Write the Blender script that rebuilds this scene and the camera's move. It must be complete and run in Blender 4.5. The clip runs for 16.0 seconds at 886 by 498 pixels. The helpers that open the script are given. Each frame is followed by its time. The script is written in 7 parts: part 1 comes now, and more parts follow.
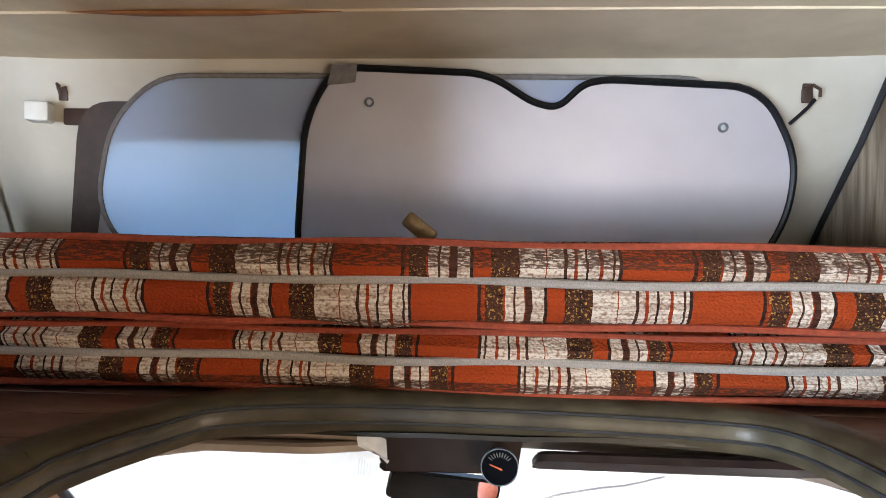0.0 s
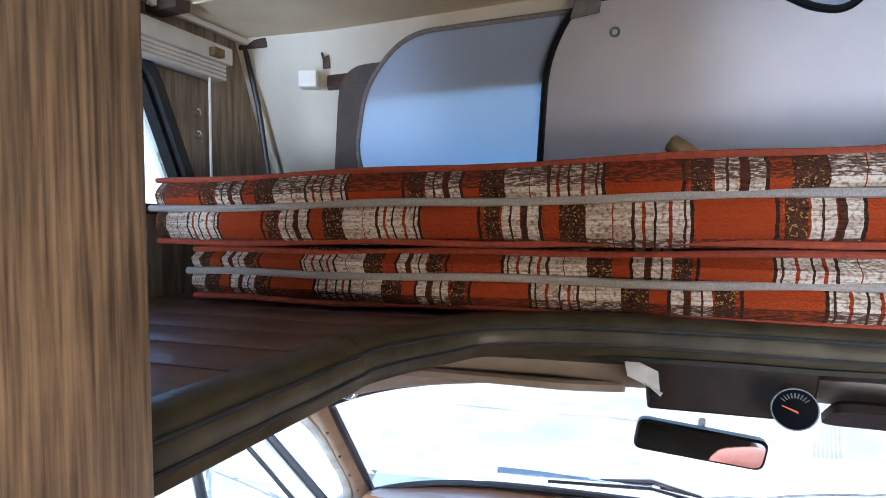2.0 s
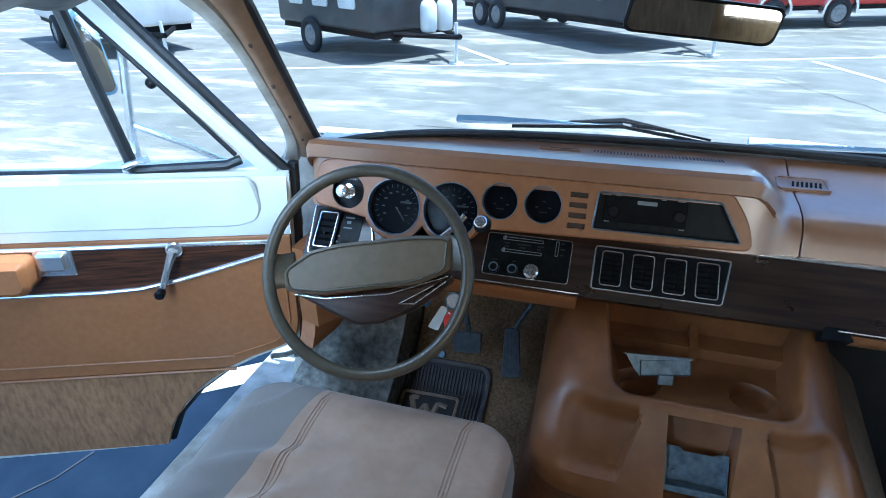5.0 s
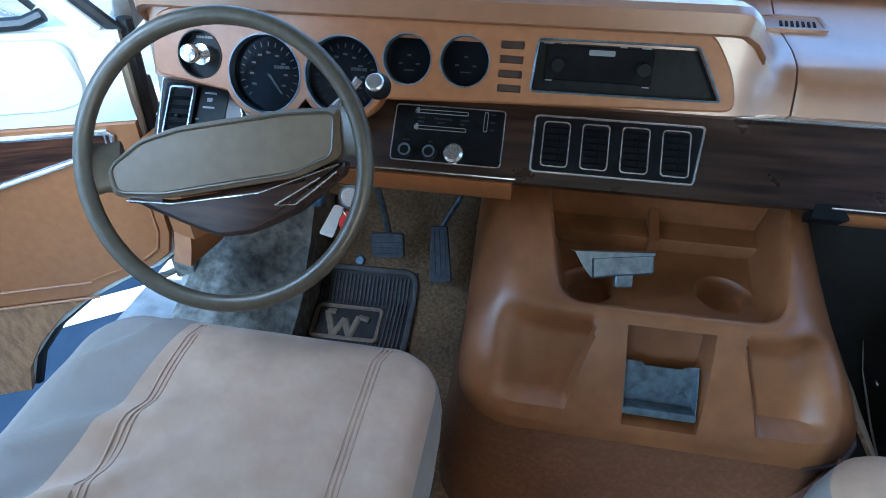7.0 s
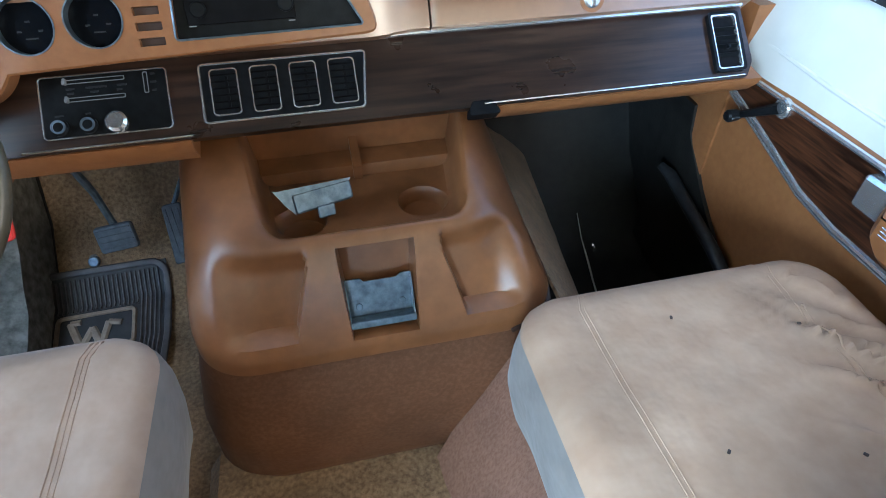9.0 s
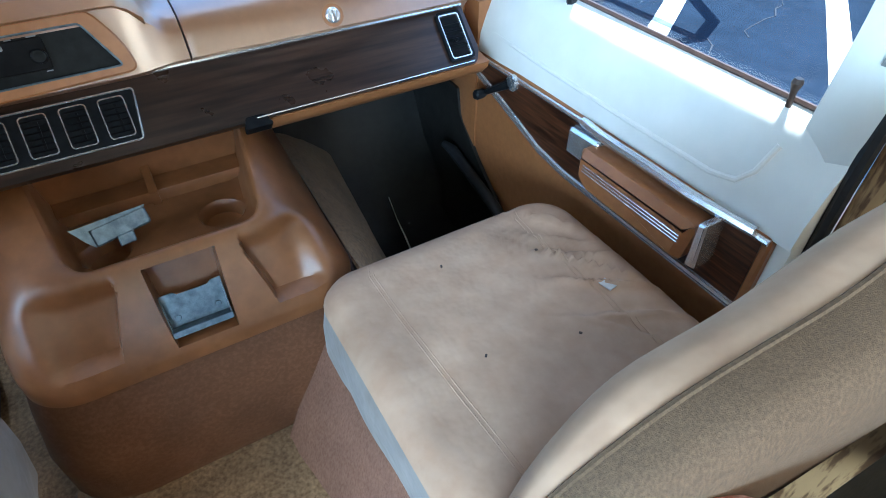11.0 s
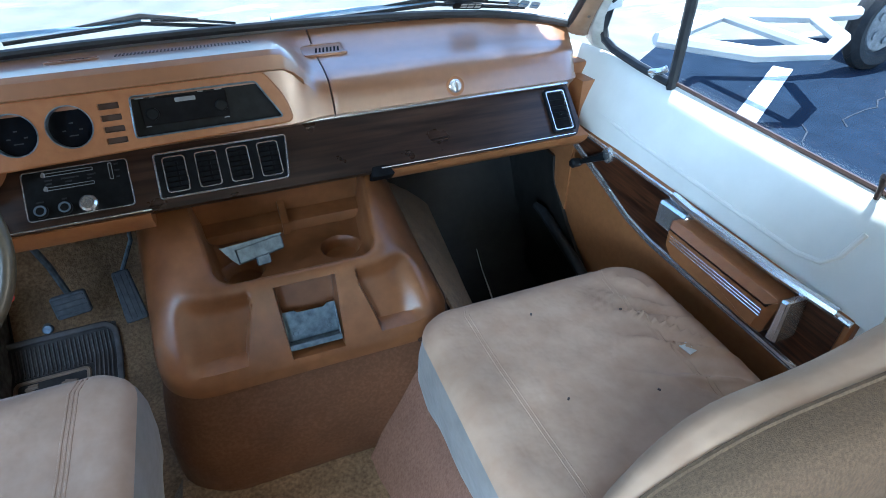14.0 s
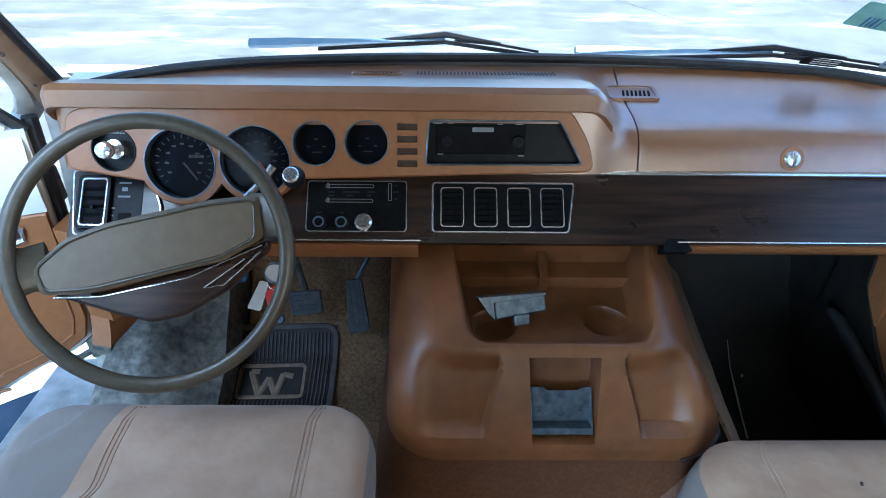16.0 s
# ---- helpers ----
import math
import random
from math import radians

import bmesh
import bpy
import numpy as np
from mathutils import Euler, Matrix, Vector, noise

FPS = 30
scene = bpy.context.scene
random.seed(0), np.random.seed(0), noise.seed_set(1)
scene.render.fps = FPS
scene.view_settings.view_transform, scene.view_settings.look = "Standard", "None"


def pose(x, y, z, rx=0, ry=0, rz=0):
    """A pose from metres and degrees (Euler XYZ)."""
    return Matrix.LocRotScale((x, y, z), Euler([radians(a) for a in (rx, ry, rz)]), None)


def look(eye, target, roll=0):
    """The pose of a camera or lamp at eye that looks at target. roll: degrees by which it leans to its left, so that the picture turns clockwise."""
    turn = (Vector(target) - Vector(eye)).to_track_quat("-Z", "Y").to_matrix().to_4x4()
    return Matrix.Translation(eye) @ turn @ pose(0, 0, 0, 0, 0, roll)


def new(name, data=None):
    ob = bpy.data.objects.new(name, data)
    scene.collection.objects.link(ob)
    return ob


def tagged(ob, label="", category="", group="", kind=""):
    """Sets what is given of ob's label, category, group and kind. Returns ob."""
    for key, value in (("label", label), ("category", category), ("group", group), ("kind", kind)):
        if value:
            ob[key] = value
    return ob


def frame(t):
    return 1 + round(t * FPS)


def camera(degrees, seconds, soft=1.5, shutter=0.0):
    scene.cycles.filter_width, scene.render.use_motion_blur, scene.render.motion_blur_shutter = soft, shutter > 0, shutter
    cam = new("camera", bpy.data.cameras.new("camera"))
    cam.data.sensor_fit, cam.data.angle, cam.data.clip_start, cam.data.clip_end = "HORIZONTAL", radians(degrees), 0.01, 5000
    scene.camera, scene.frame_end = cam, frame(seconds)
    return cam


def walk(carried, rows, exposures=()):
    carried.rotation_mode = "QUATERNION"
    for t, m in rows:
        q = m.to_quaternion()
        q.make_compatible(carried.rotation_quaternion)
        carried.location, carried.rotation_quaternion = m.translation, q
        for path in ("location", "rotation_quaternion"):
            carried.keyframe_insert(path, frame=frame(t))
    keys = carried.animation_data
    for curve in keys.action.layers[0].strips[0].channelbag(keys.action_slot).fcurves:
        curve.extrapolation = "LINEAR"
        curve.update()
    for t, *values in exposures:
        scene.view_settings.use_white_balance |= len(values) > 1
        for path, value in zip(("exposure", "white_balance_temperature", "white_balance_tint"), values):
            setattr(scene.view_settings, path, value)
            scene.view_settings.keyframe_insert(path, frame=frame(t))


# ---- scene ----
cam = camera(75.0, 16.0, 0.9)
PATH = [
    (0, (-0.001, 0.107, 2.351), (-0.107, 2.103, 2.323), 0.91),
    (0.5, (-0.04, 0.099, 2.347), (-0.357, 2.073, 2.325), 0.53),
    (1, (-0.067, 0.1, 2.324), (-0.573, 2.035, 2.302), 0.13),
    (1.5, (-0.096, 0.098, 2.296), (-0.751, 1.987, 2.268), -0.31),
    (2, (-0.109, 0.096, 2.267), (-0.831, 1.96, 2.188), -0.44),
    (2.5, (-0.107, 0.132, 2.203), (-0.836, 1.985, 2.008), -0.92),
    (3, (-0.153, 0.179, 2.165), (-0.738, 2.040, 1.723), -1.48),
    (3.5, (-0.160, 0.193, 2.082), (-0.733, 2.014, 1.487), -0.95),
    (4, (-0.168, 0.199, 2.044), (-0.699, 1.972, 1.288), -0.26),
    (4.2, (-0.149, 0.195, 2.030), (-0.693, 1.948, 1.237), -0.28),
    (6.3, (-0.176, 0.416, 1.868), (-0.603, 2.001, 0.725), 0.39),
    (6.5, (-0.185, 0.452, 1.851), (-0.572, 2.026, 0.680), 0.34),
    (7, (-0.157, 0.475, 1.812), (-0.437, 2.028, 0.583), -0.06),
    (7.5, (-0.098, 0.471, 1.786), (-0.233, 2.013, 0.52), -0.06),
    (8, (-0.066, 0.464, 1.795), (-0.04, 1.983, 0.493), -0.15),
    (8.5, (-0.022, 0.45, 1.798), (0.161, 1.938, 0.473), 0.05),
    (9, (0.021, 0.429, 1.8), (0.352, 1.879, 0.463), 0.05),
    (9.5, (0.06, 0.401, 1.809), (0.517, 1.793, 0.448), -0.12),
    (10, (0.094, 0.353, 1.83), (0.675, 1.695, 0.465), -0.08),
    (10.2, (0.099, 0.326, 1.844), (0.717, 1.654, 0.482), -0.25),
    (12.3, (0.091, 0.189, 1.924), (0.931, 1.428, 0.597), 0.48),
    (12.5, (0.082, 0.183, 1.925), (0.914, 1.443, 0.613), 0.42),
    (13, (0.058, 0.18, 1.931), (0.853, 1.49, 0.645), 0.34),
    (13.5, (0.033, 0.165, 1.939), (0.748, 1.559, 0.695), 0.34),
    (14, (-0.001, 0.179, 1.952), (0.588, 1.67, 0.756), 0.31),
    (14.5, (-0.033, 0.206, 1.955), (0.421, 1.776, 0.803), 0.17),
    (15, (-0.06, 0.242, 1.95), (0.279, 1.848, 0.807), 0.16),
    (15.5, (-0.084, 0.321, 1.925), (0.115, 1.954, 0.787), 0.18),
    (16, (-0.157, 0.407, 1.918), (-0.132, 2.052, 0.78), 0.86),
]
walk(cam, [(t, look(eye, target, roll)) for t, eye, target, roll in PATH], [(0.0, 2.38, 6400, 16), (1.5, 2.35, 5750, 14), (2.5, 2.1, 5350, 11), (3.0, 1.72, 5250, 5), (4.0, 1.42, 5000, 2), (6.5, 1.85, 4850, 0), (7.5, 2.2, 4900, 0), (9.0, 2.48, 5350, 2), (12.5, 2.10, 5150, 0), (14.0, 2.0, 5100, 2), (16.0, 1.75, 5050, 2)])
LAMP_L, LAMP_R = 31.0, 11.0

# ---- light ----
SUN_EL, SUN_AZ = 76.2, 70.0          # degrees; azimuth from +y towards +x
world = bpy.data.worlds.new("sky")
scene.world = world
world.use_nodes = True
wn = world.node_tree
sky = wn.nodes.new("ShaderNodeTexSky")
sky.sky_type, sky.sun_disc = "NISHITA", False
sky.sun_elevation, sky.sun_rotation = radians(SUN_EL), radians(SUN_AZ)
wn.links.new(sky.outputs[0], wn.nodes["Background"].inputs[0])
wn.nodes["Background"].inputs[1].default_value = 0.14
sun_data = bpy.data.lights.new("sun", "SUN")
sun_data.energy, sun_data.angle, sun_data.color = 4.6, radians(0.5), (1.0, 0.95, 0.88)
sun = new("sun", sun_data)
sun_dir = Vector((math.sin(radians(SUN_AZ)) * math.cos(radians(SUN_EL)), math.cos(radians(SUN_AZ)) * math.cos(radians(SUN_EL)), math.sin(radians(SUN_EL))))
sun.matrix_world = look(sun_dir * 30, (0, 0, 0))


def fill_lamp(eye, target, w, h, watts, color):
    d = bpy.data.lights.new("fill_lamp", "AREA")
    d.shape, d.size, d.size_y, d.energy, d.color = "RECTANGLE", w, h, watts, color
    ob = new("fill_lamp", d)
    ob.matrix_world = look(eye, target)
    return ob


# fill lamps added in unseen side windows of the living space behind; right one warm
fill_lamp((-1.0, -1.0, 1.95), (0.2, -0.2, 2.20), 1.1, 0.65, LAMP_L, (0.72, 0.87, 1.0))
fill_lamp((1.0, -1.0, 1.95), (-0.2, -0.2, 2.20), 1.1, 0.65, LAMP_R, (1.0, 0.80, 0.58))
# fill lamp added at the open driver's doorway, upper edge, to brighten the footwell
fill_lamp((-1.02, 0.88, 1.86), (-0.70, 1.25, 0.70), 0.20, 0.62, 2.0, (0.80, 0.90, 1.0))


# ---- materials ----
def nodes_of(name):
    m = bpy.data.materials.new(name)
    m.use_nodes = True
    t = m.node_tree
    return m, t, t.nodes["Principled BSDF"]


def add(t, kind, **values):
    n = t.nodes.new(kind)
    for key, v in values.items():
        n.inputs[key].default_value = v
    return n


def rgb(c):
    return (c[0], c[1], c[2], 1.0)


def mixed(t, fac, a, b, mode="MIX"):
    n = t.nodes.new("ShaderNodeMix")
    n.data_type, n.blend_type = "RGBA", mode
    for i, v in ((0, fac), (6, a), (7, b)):
        if isinstance(v, bpy.types.NodeSocket):
            t.links.new(v, n.inputs[i])
        else:
            n.inputs[i].default_value = v
    return n.outputs[2]


def noise_of(t, scale, detail=4.0, stretch=(1, 1, 1), rough=0.55):
    co = t.nodes.new("ShaderNodeTexCoord")
    mp = t.nodes.new("ShaderNodeMapping")
    mp.inputs["Scale"].default_value = stretch
    t.links.new(co.outputs["Object"], mp.inputs["Vector"])
    n = add(t, "ShaderNodeTexNoise", Scale=scale, Detail=detail, Roughness=rough)
    t.links.new(mp.outputs[0], n.inputs["Vector"])
    return n.outputs["Fac"]


def ramped(t, fac, stops, mode="LINEAR"):
    r = t.nodes.new("ShaderNodeValToRGB")
    r.color_ramp.interpolation = mode
    while len(r.color_ramp.elements) < len(stops):
        r.color_ramp.elements.new(0.5)
    for e, (p, c) in zip(r.color_ramp.elements, stops):
        e.position, e.color = p, rgb(c)
    t.links.new(fac, r.inputs[0])
    return r.outputs[0]


def surf(name, c1, c2, scale=30.0, rough=0.5, metal=0.0, bump=0.0, bscale=400.0, stretch=(1, 1, 1), stain=0.25, sscale=5.0, spec=0.5, lo=0.35, hi=0.65, rvar=0.12, sheen=0.0, bstretch=(1, 1, 1), detail=5.0, coat=0.0, bdist=0.002):
    """A surface that varies at two scales, with fine relief."""
    m, t, p = nodes_of(name)
    fine = ramped(t, noise_of(t, scale, detail, stretch), [(lo, c1), (hi, c2)])
    big = ramped(t, noise_of(t, sscale, 5.0), [(0.3, (1 - stain,) * 3), (0.68, (1, 1, 1))])
    t.links.new(mixed(t, 1.0, fine, big, "MULTIPLY"), p.inputs["Base Color"])
    r = add(t, "ShaderNodeMapRange")
    r.inputs["To Min"].default_value, r.inputs["To Max"].default_value = max(0.02, rough - rvar), min(1, rough + rvar)
    t.links.new(noise_of(t, sscale * 2.3, 6.0), r.inputs["Value"])
    t.links.new(r.outputs[0], p.inputs["Roughness"])
    p.inputs["Metallic"].default_value = metal
    p.inputs["Specular IOR Level"].default_value = spec
    p.inputs["Coat Weight"].default_value, p.inputs["Coat Roughness"].default_value = coat, 0.30
    if sheen:
        p.inputs["Sheen Weight"].default_value = sheen
    if bump:
        b = add(t, "ShaderNodeBump", Strength=bump, Distance=bdist)
        t.links.new(noise_of(t, bscale, 3.0, bstretch), b.inputs["Height"])
        t.links.new(b.outputs[0], p.inputs["Normal"])
    return m


def glassy(name, tint=(1, 1, 1)):
    m, t, p = nodes_of(name)
    t.nodes.remove(p)
    tr, gl, lw, pw, mu, mx = [t.nodes.new(k) for k in ("ShaderNodeBsdfTransparent", "ShaderNodeBsdfGlossy", "ShaderNodeLayerWeight", "ShaderNodeMath", "ShaderNodeMath", "ShaderNodeMixShader")]
    tr.inputs[0].default_value, gl.inputs["Roughness"].default_value, lw.inputs["Blend"].default_value = rgb(tint), 0.02, 0.5
    pw.operation, pw.inputs[1].default_value = "POWER", 5.0
    mu.operation, mu.inputs[1].default_value, mu.inputs[2].default_value = "MULTIPLY_ADD", 0.5, 0.03
    t.links.new(lw.outputs["Facing"], pw.inputs[0])
    t.links.new(pw.outputs[0], mu.inputs[0])
    t.links.new(mu.outputs[0], mx.inputs[0])
    t.links.new(tr.outputs[0], mx.inputs[1])
    t.links.new(gl.outputs[0], mx.inputs[2])
    t.links.new(mx.outputs[0], t.nodes["Material Output"].inputs[0])
    return m


def plaid(name, offset, period, flip, seed, weft_band):
    """Woven upholstery: blocks of rust, brown and white yarn along x."""
    m, t, p = nodes_of(name)
    co = t.nodes.new("ShaderNodeTexCoord")
    sep = t.nodes.new("ShaderNodeSeparateXYZ")
    t.links.new(co.outputs["Object"], sep.inputs[0])

    def calc(op, a, b=0.0):
        n = t.nodes.new("ShaderNodeMath")
        n.operation = op
        for i, v in enumerate((a, b)):
            if isinstance(v, bpy.types.NodeSocket):
                t.links.new(v, n.inputs[i])
            else:
                n.inputs[i].default_value = v
        return n.outputs[0]
    wob = calc("MULTIPLY", calc("SUBTRACT", noise_of(t, 40 + seed, 2.0), 0.5), 0.006)
    x = calc("ADD", sep.outputs[0], wob)
    u = calc("FRACT", calc("ADD", calc("MULTIPLY", calc("SUBTRACT", x, offset), (-1 if flip else 1) / period), 40.0))
    rust, brown, dark, white = (0.225, 0.031, 0.005), (0.050, 0.018, 0.009), (0.026, 0.011, 0.007), (0.47, 0.40, 0.325)
    stops = [(0.0, rust), (0.235, dark), (0.25, rust), (0.265, brown), (0.325, rust), (0.335, white), (0.365, brown), (0.375, white), (0.405, rust), (0.41, brown), (0.43, white), (0.475, dark),
             (0.485, rust), (0.55, brown), (0.60, dark), (0.615, brown), (0.645, white), (0.735, rust), (0.742, white), (0.80, brown), (0.81, white), (0.835, rust), (0.845, white), (0.875, dark), (0.882, white),
             (0.92, rust), (0.932, white), (0.965, brown), (0.975, white), (0.985, dark)]
    base = ramped(t, u, stops, "CONSTANT")
    # yarn: bundles broken along z, speckled with the ground colour
    knot = t.nodes.new("ShaderNodeTexVoronoi")
    mp = t.nodes.new("ShaderNodeMapping")
    mp.inputs["Scale"].default_value = (230, 230, 300)
    t.links.new(co.outputs["Object"], mp.inputs["Vector"])
    t.links.new(mp.outputs[0], knot.inputs["Vector"])
    knot.inputs["Scale"].default_value = 1.0
    gaps = ramped(t, knot.outputs["Distance"], [(0.50, (1, 1, 1)), (0.85, (0.42, 0.29, 0.23))])
    loops = ramped(t, u, [(0.0, (0.18,) * 3), (0.235, (0.9,) * 3), (0.485, (0.2,) * 3), (0.55, (0.9,) * 3)], "CONSTANT")
    base = mixed(t, loops, base, mixed(t, 1.0, base, gaps, "MULTIPLY"))
    weft = ramped(t, noise_of(t, 1.0, 2.0, (14, 14, 260)), [(0.42, (0.50, 0.40, 0.36)), (0.55, (1, 1, 1))])
    base = mixed(t, loops, base, mixed(t, 0.75, base, weft, "MULTIPLY"))
    gold = ramped(t, noise_of(t, 320, 1.0), [(0.60, (0, 0, 0)), (0.66, (1, 1, 1))])
    isb = ramped(t, u, [(0.0, (0, 0, 0)), (0.255, (1, 1, 1)), (0.325, (0, 0, 0)), (0.55, (1, 1, 1)), (0.645, (0, 0, 0))], "CONSTANT")
    base = mixed(t, mixed(t, 1.0, gold, isb, "MULTIPLY"), base, rgb((0.26, 0.15, 0.04)))
    # a band of brown weft that crosses the blocks, broken into dashes
    inband = calc("MULTIPLY", calc("GREATER_THAN", sep.outputs[2], weft_band[0]), calc("LESS_THAN", sep.outputs[2], weft_band[1]))
    dash = ramped(t, noise_of(t, 1.0, 3.0, (90, 90, 420)), [(0.44, (0, 0, 0)), (0.50, (1, 1, 1))])
    base = mixed(t, calc("MULTIPLY", inband, calc("ADD", calc("MULTIPLY", dash, 0.75), 0.12)), base, rgb((0.045, 0.016, 0.008)))
    t.links.new(base, p.inputs["Base Color"])
    p.inputs["Roughness"].default_value = 0.9
    p.inputs["Specular IOR Level"].default_value = 0.15
    b = add(t, "ShaderNodeBump", Strength=0.7, Distance=0.003)
    b.invert = True
    t.links.new(knot.outputs["Distance"], b.inputs["Height"])
    t.links.new(b.outputs[0], p.inputs["Normal"])
    return m


VINYL = surf("tan_vinyl", (0.265, 0.108, 0.038), (0.305, 0.128, 0.046), 60, 0.40, bump=0.12, bscale=700, stain=0.12, rvar=0.06)
PAD = surf("tan_dash_pad", (0.235, 0.100, 0.038), (0.270, 0.118, 0.046), 40, 0.33, bump=0.10, bscale=900, stain=0.12, rvar=0.05, spec=0.9, coat=0.7)
COVER = surf("brown_console_plastic", (0.195, 0.074, 0.024), (0.245, 0.098, 0.034), 25, 0.40, coat=0.12, bump=0.05, bscale=500, stain=0.30, sscale=7, rvar=0.08)
WORN = surf("worn_brown_base", (0.135, 0.054, 0.022), (0.185, 0.086, 0.044), 120, 0.55, bump=0.3, bscale=260, stain=0.35, sscale=6, lo=0.42, hi=0.72)
FELT = surf("brown_felt_flap", (0.22, 0.105, 0.062), (0.30, 0.155, 0.10), 220, 0.95, bump=0.6, bscale=500, stain=0.25, stretch=(1, 1, 0.35))
WALNUT = surf("dark_walnut_film", (0.014, 0.008, 0.006), (0.050, 0.026, 0.017), 9, 0.30, stretch=(0.6, 9, 9), stain=0.3, sscale=4, rvar=0.08)
DOORWOOD = surf("dark_streaked_wood_film", (0.018, 0.007, 0.004), (0.11, 0.040, 0.017), 14, 0.30, bump=0.05, bscale=300, stretch=(0.7, 0.7, 14), stain=0.2, lo=0.38, hi=0.70, rvar=0.06)
CHROME = surf("chrome", (0.80, 0.81, 0.83), (0.88, 0.89, 0.90), 30, 0.20, metal=0.86, stain=0.15, rvar=0.08)
STEEL = surf("weathered_steel", (0.11, 0.145, 0.18), (0.22, 0.27, 0.32), 60, 0.42, metal=0.7, bump=0.2, bscale=200, stain=0.35)
BLACK = surf("black_plastic", (0.006, 0.007, 0.008), (0.011, 0.012, 0.014), 60, 0.38, stain=0.2, rvar=0.1, spec=0.12)
MATTBLACK = surf("matt_black", (0.004, 0.004, 0.005), (0.008, 0.008, 0.009), 50, 0.65, stain=0.2, spec=0.1)
LENS = surf("smoked_dial_lens", (0.004, 0.005, 0.007), (0.007, 0.008, 0.011), 12, 0.14, stain=0.3, rvar=0.05, spec=0.10)
INK = surf("grey_print", (0.20, 0.21, 0.22), (0.26, 0.27, 0.28), 60, 0.6)
FAINT = surf("faint_dial_print", (0.0055, 0.0065, 0.008), (0.008, 0.0095, 0.012), 60, 0.5)
FAINTINK = surf("dull_grey_print", (0.10, 0.105, 0.11), (0.14, 0.145, 0.15), 60, 0.6)
RED = surf("red_plastic", (0.55, 0.025, 0.02), (0.65, 0.04, 0.03), 50, 0.4, stain=0.1)
ORANGE = surf("orange_needle", (0.75, 0.12, 0.03), (0.8, 0.15, 0.04), 50, 0.5)
LIME = surf("yellow_green_plastic", (0.22, 0.30, 0.03), (0.30, 0.38, 0.05), 50, 0.5)
PAPER = surf("white_card", (0.62, 0.60, 0.56), (0.70, 0.68, 0.64), 50, 0.7)
WHEELV = surf("olive_brown_wheel_vinyl", (0.058, 0.049, 0.033), (0.076, 0.065, 0.045), 90, 0.36, bump=0.1, bscale=800, stain=0.2, rvar=0.07)
WHEELPAD = surf("taupe_hub_pad", (0.120, 0.094, 0.062), (0.140, 0.110, 0.074), 60, 0.42, bump=0.06, bscale=900, stain=0.10, rvar=0.06)
PAD.node_tree.nodes["Principled BSDF"].inputs["Coat IOR"].default_value = 2.0
SEATTOP = surf("beige_seat_cover", (0.40, 0.268, 0.185), (0.46, 0.325, 0.235), 18, 0.85, bump=0.35, bscale=14, bdist=0.010, stain=0.25, sscale=6, sheen=0.2, detail=8)
SEATTAN = surf("tan_seat_cover", (0.42, 0.262, 0.165), (0.48, 0.320, 0.212), 18, 0.85, bump=0.35, bscale=14, bdist=0.010, stain=0.28, sscale=6, detail=8)
SEATSIDE = surf("grey_seat_cover_side", (0.20, 0.175, 0.155), (0.25, 0.22, 0.195), 18, 0.85, bump=0.5, bscale=11, bdist=0.014, stain=0.2, sheen=0.2)
SEATBACK = surf("brown_woven_seat_back", (0.062, 0.037, 0.018), (0.098, 0.061, 0.032), 420, 0.95, bump=0.5, bscale=900, stain=0.2, stretch=(1, 1, 0.4))
WHITE = surf("cream_white_door_paint", (0.70, 0.70, 0.66), (0.76, 0.76, 0.72), 8, 0.34, stain=0.08, rvar=0.06)
DIRTYWHITE = surf("chipped_cream_paint", (0.42, 0.40, 0.34), (0.66, 0.65, 0.60), 16, 0.5, bump=0.2, bscale=90, stain=0.4, sscale=9)
# blue in this silver film's colour stands in for sky light on it
SKYFILM = surf("sky_tinted_sunshade_film", (0.62, 0.66, 0.80), (0.70, 0.74, 0.88), 5, 0.5, metal=0.5, bump=0.06, bscale=5, stain=0.10, sscale=3, rvar=0.05)
BAREMETAL = surf("grey_bare_footwell", (0.13, 0.125, 0.11), (0.36, 0.35, 0.31), 45, 0.5, bump=0.45, bscale=50, stain=0.55, sscale=9, detail=9)
CARPET = surf("brown_carpet", (0.19, 0.108, 0.050), (0.38, 0.238, 0.122), 120, 1.0, bump=1.0, bscale=240, stain=0.45, sscale=9, sheen=0.2, detail=8)
DOORCARPET = surf("tan_door_carpet", (0.22, 0.105, 0.040), (0.36, 0.185, 0.075), 90, 1.0, bump=1.0, bscale=160, stain=0.25, stretch=(1, 1, 0.3), sheen=0.2)
DARKFLOOR = surf("near_black_floor", (0.007, 0.0065, 0.006), (0.016, 0.015, 0.013), 30, 0.5, bump=0.2, bscale=200, stain=0.3)
RIBS = surf("ribbed_rubber", (0.075, 0.066, 0.064), (0.12, 0.105, 0.10), 40, 0.5, bump=0.1, stain=0.3, sscale=8)
BADGE = surf("brown_mat_badge", (0.26, 0.19, 0.135), (0.34, 0.255, 0.185), 60, 0.55, stain=0.25)
RUBBER = surf("dark_rubber_mat", (0.022, 0.020, 0.020), (0.036, 0.032, 0.032), 40, 0.6, bump=0.1, stain=0.3, sscale=8)
PEDAL = surf("worn_pedal_rubber", (0.065, 0.075, 0.092), (0.12, 0.135, 0.16), 60, 0.5, bump=0.2, stain=0.3)
SEAL = surf("black_weatherstrip", (0.010, 0.011, 0.013), (0.022, 0.024, 0.028), 40, 0.45, stain=0.2)
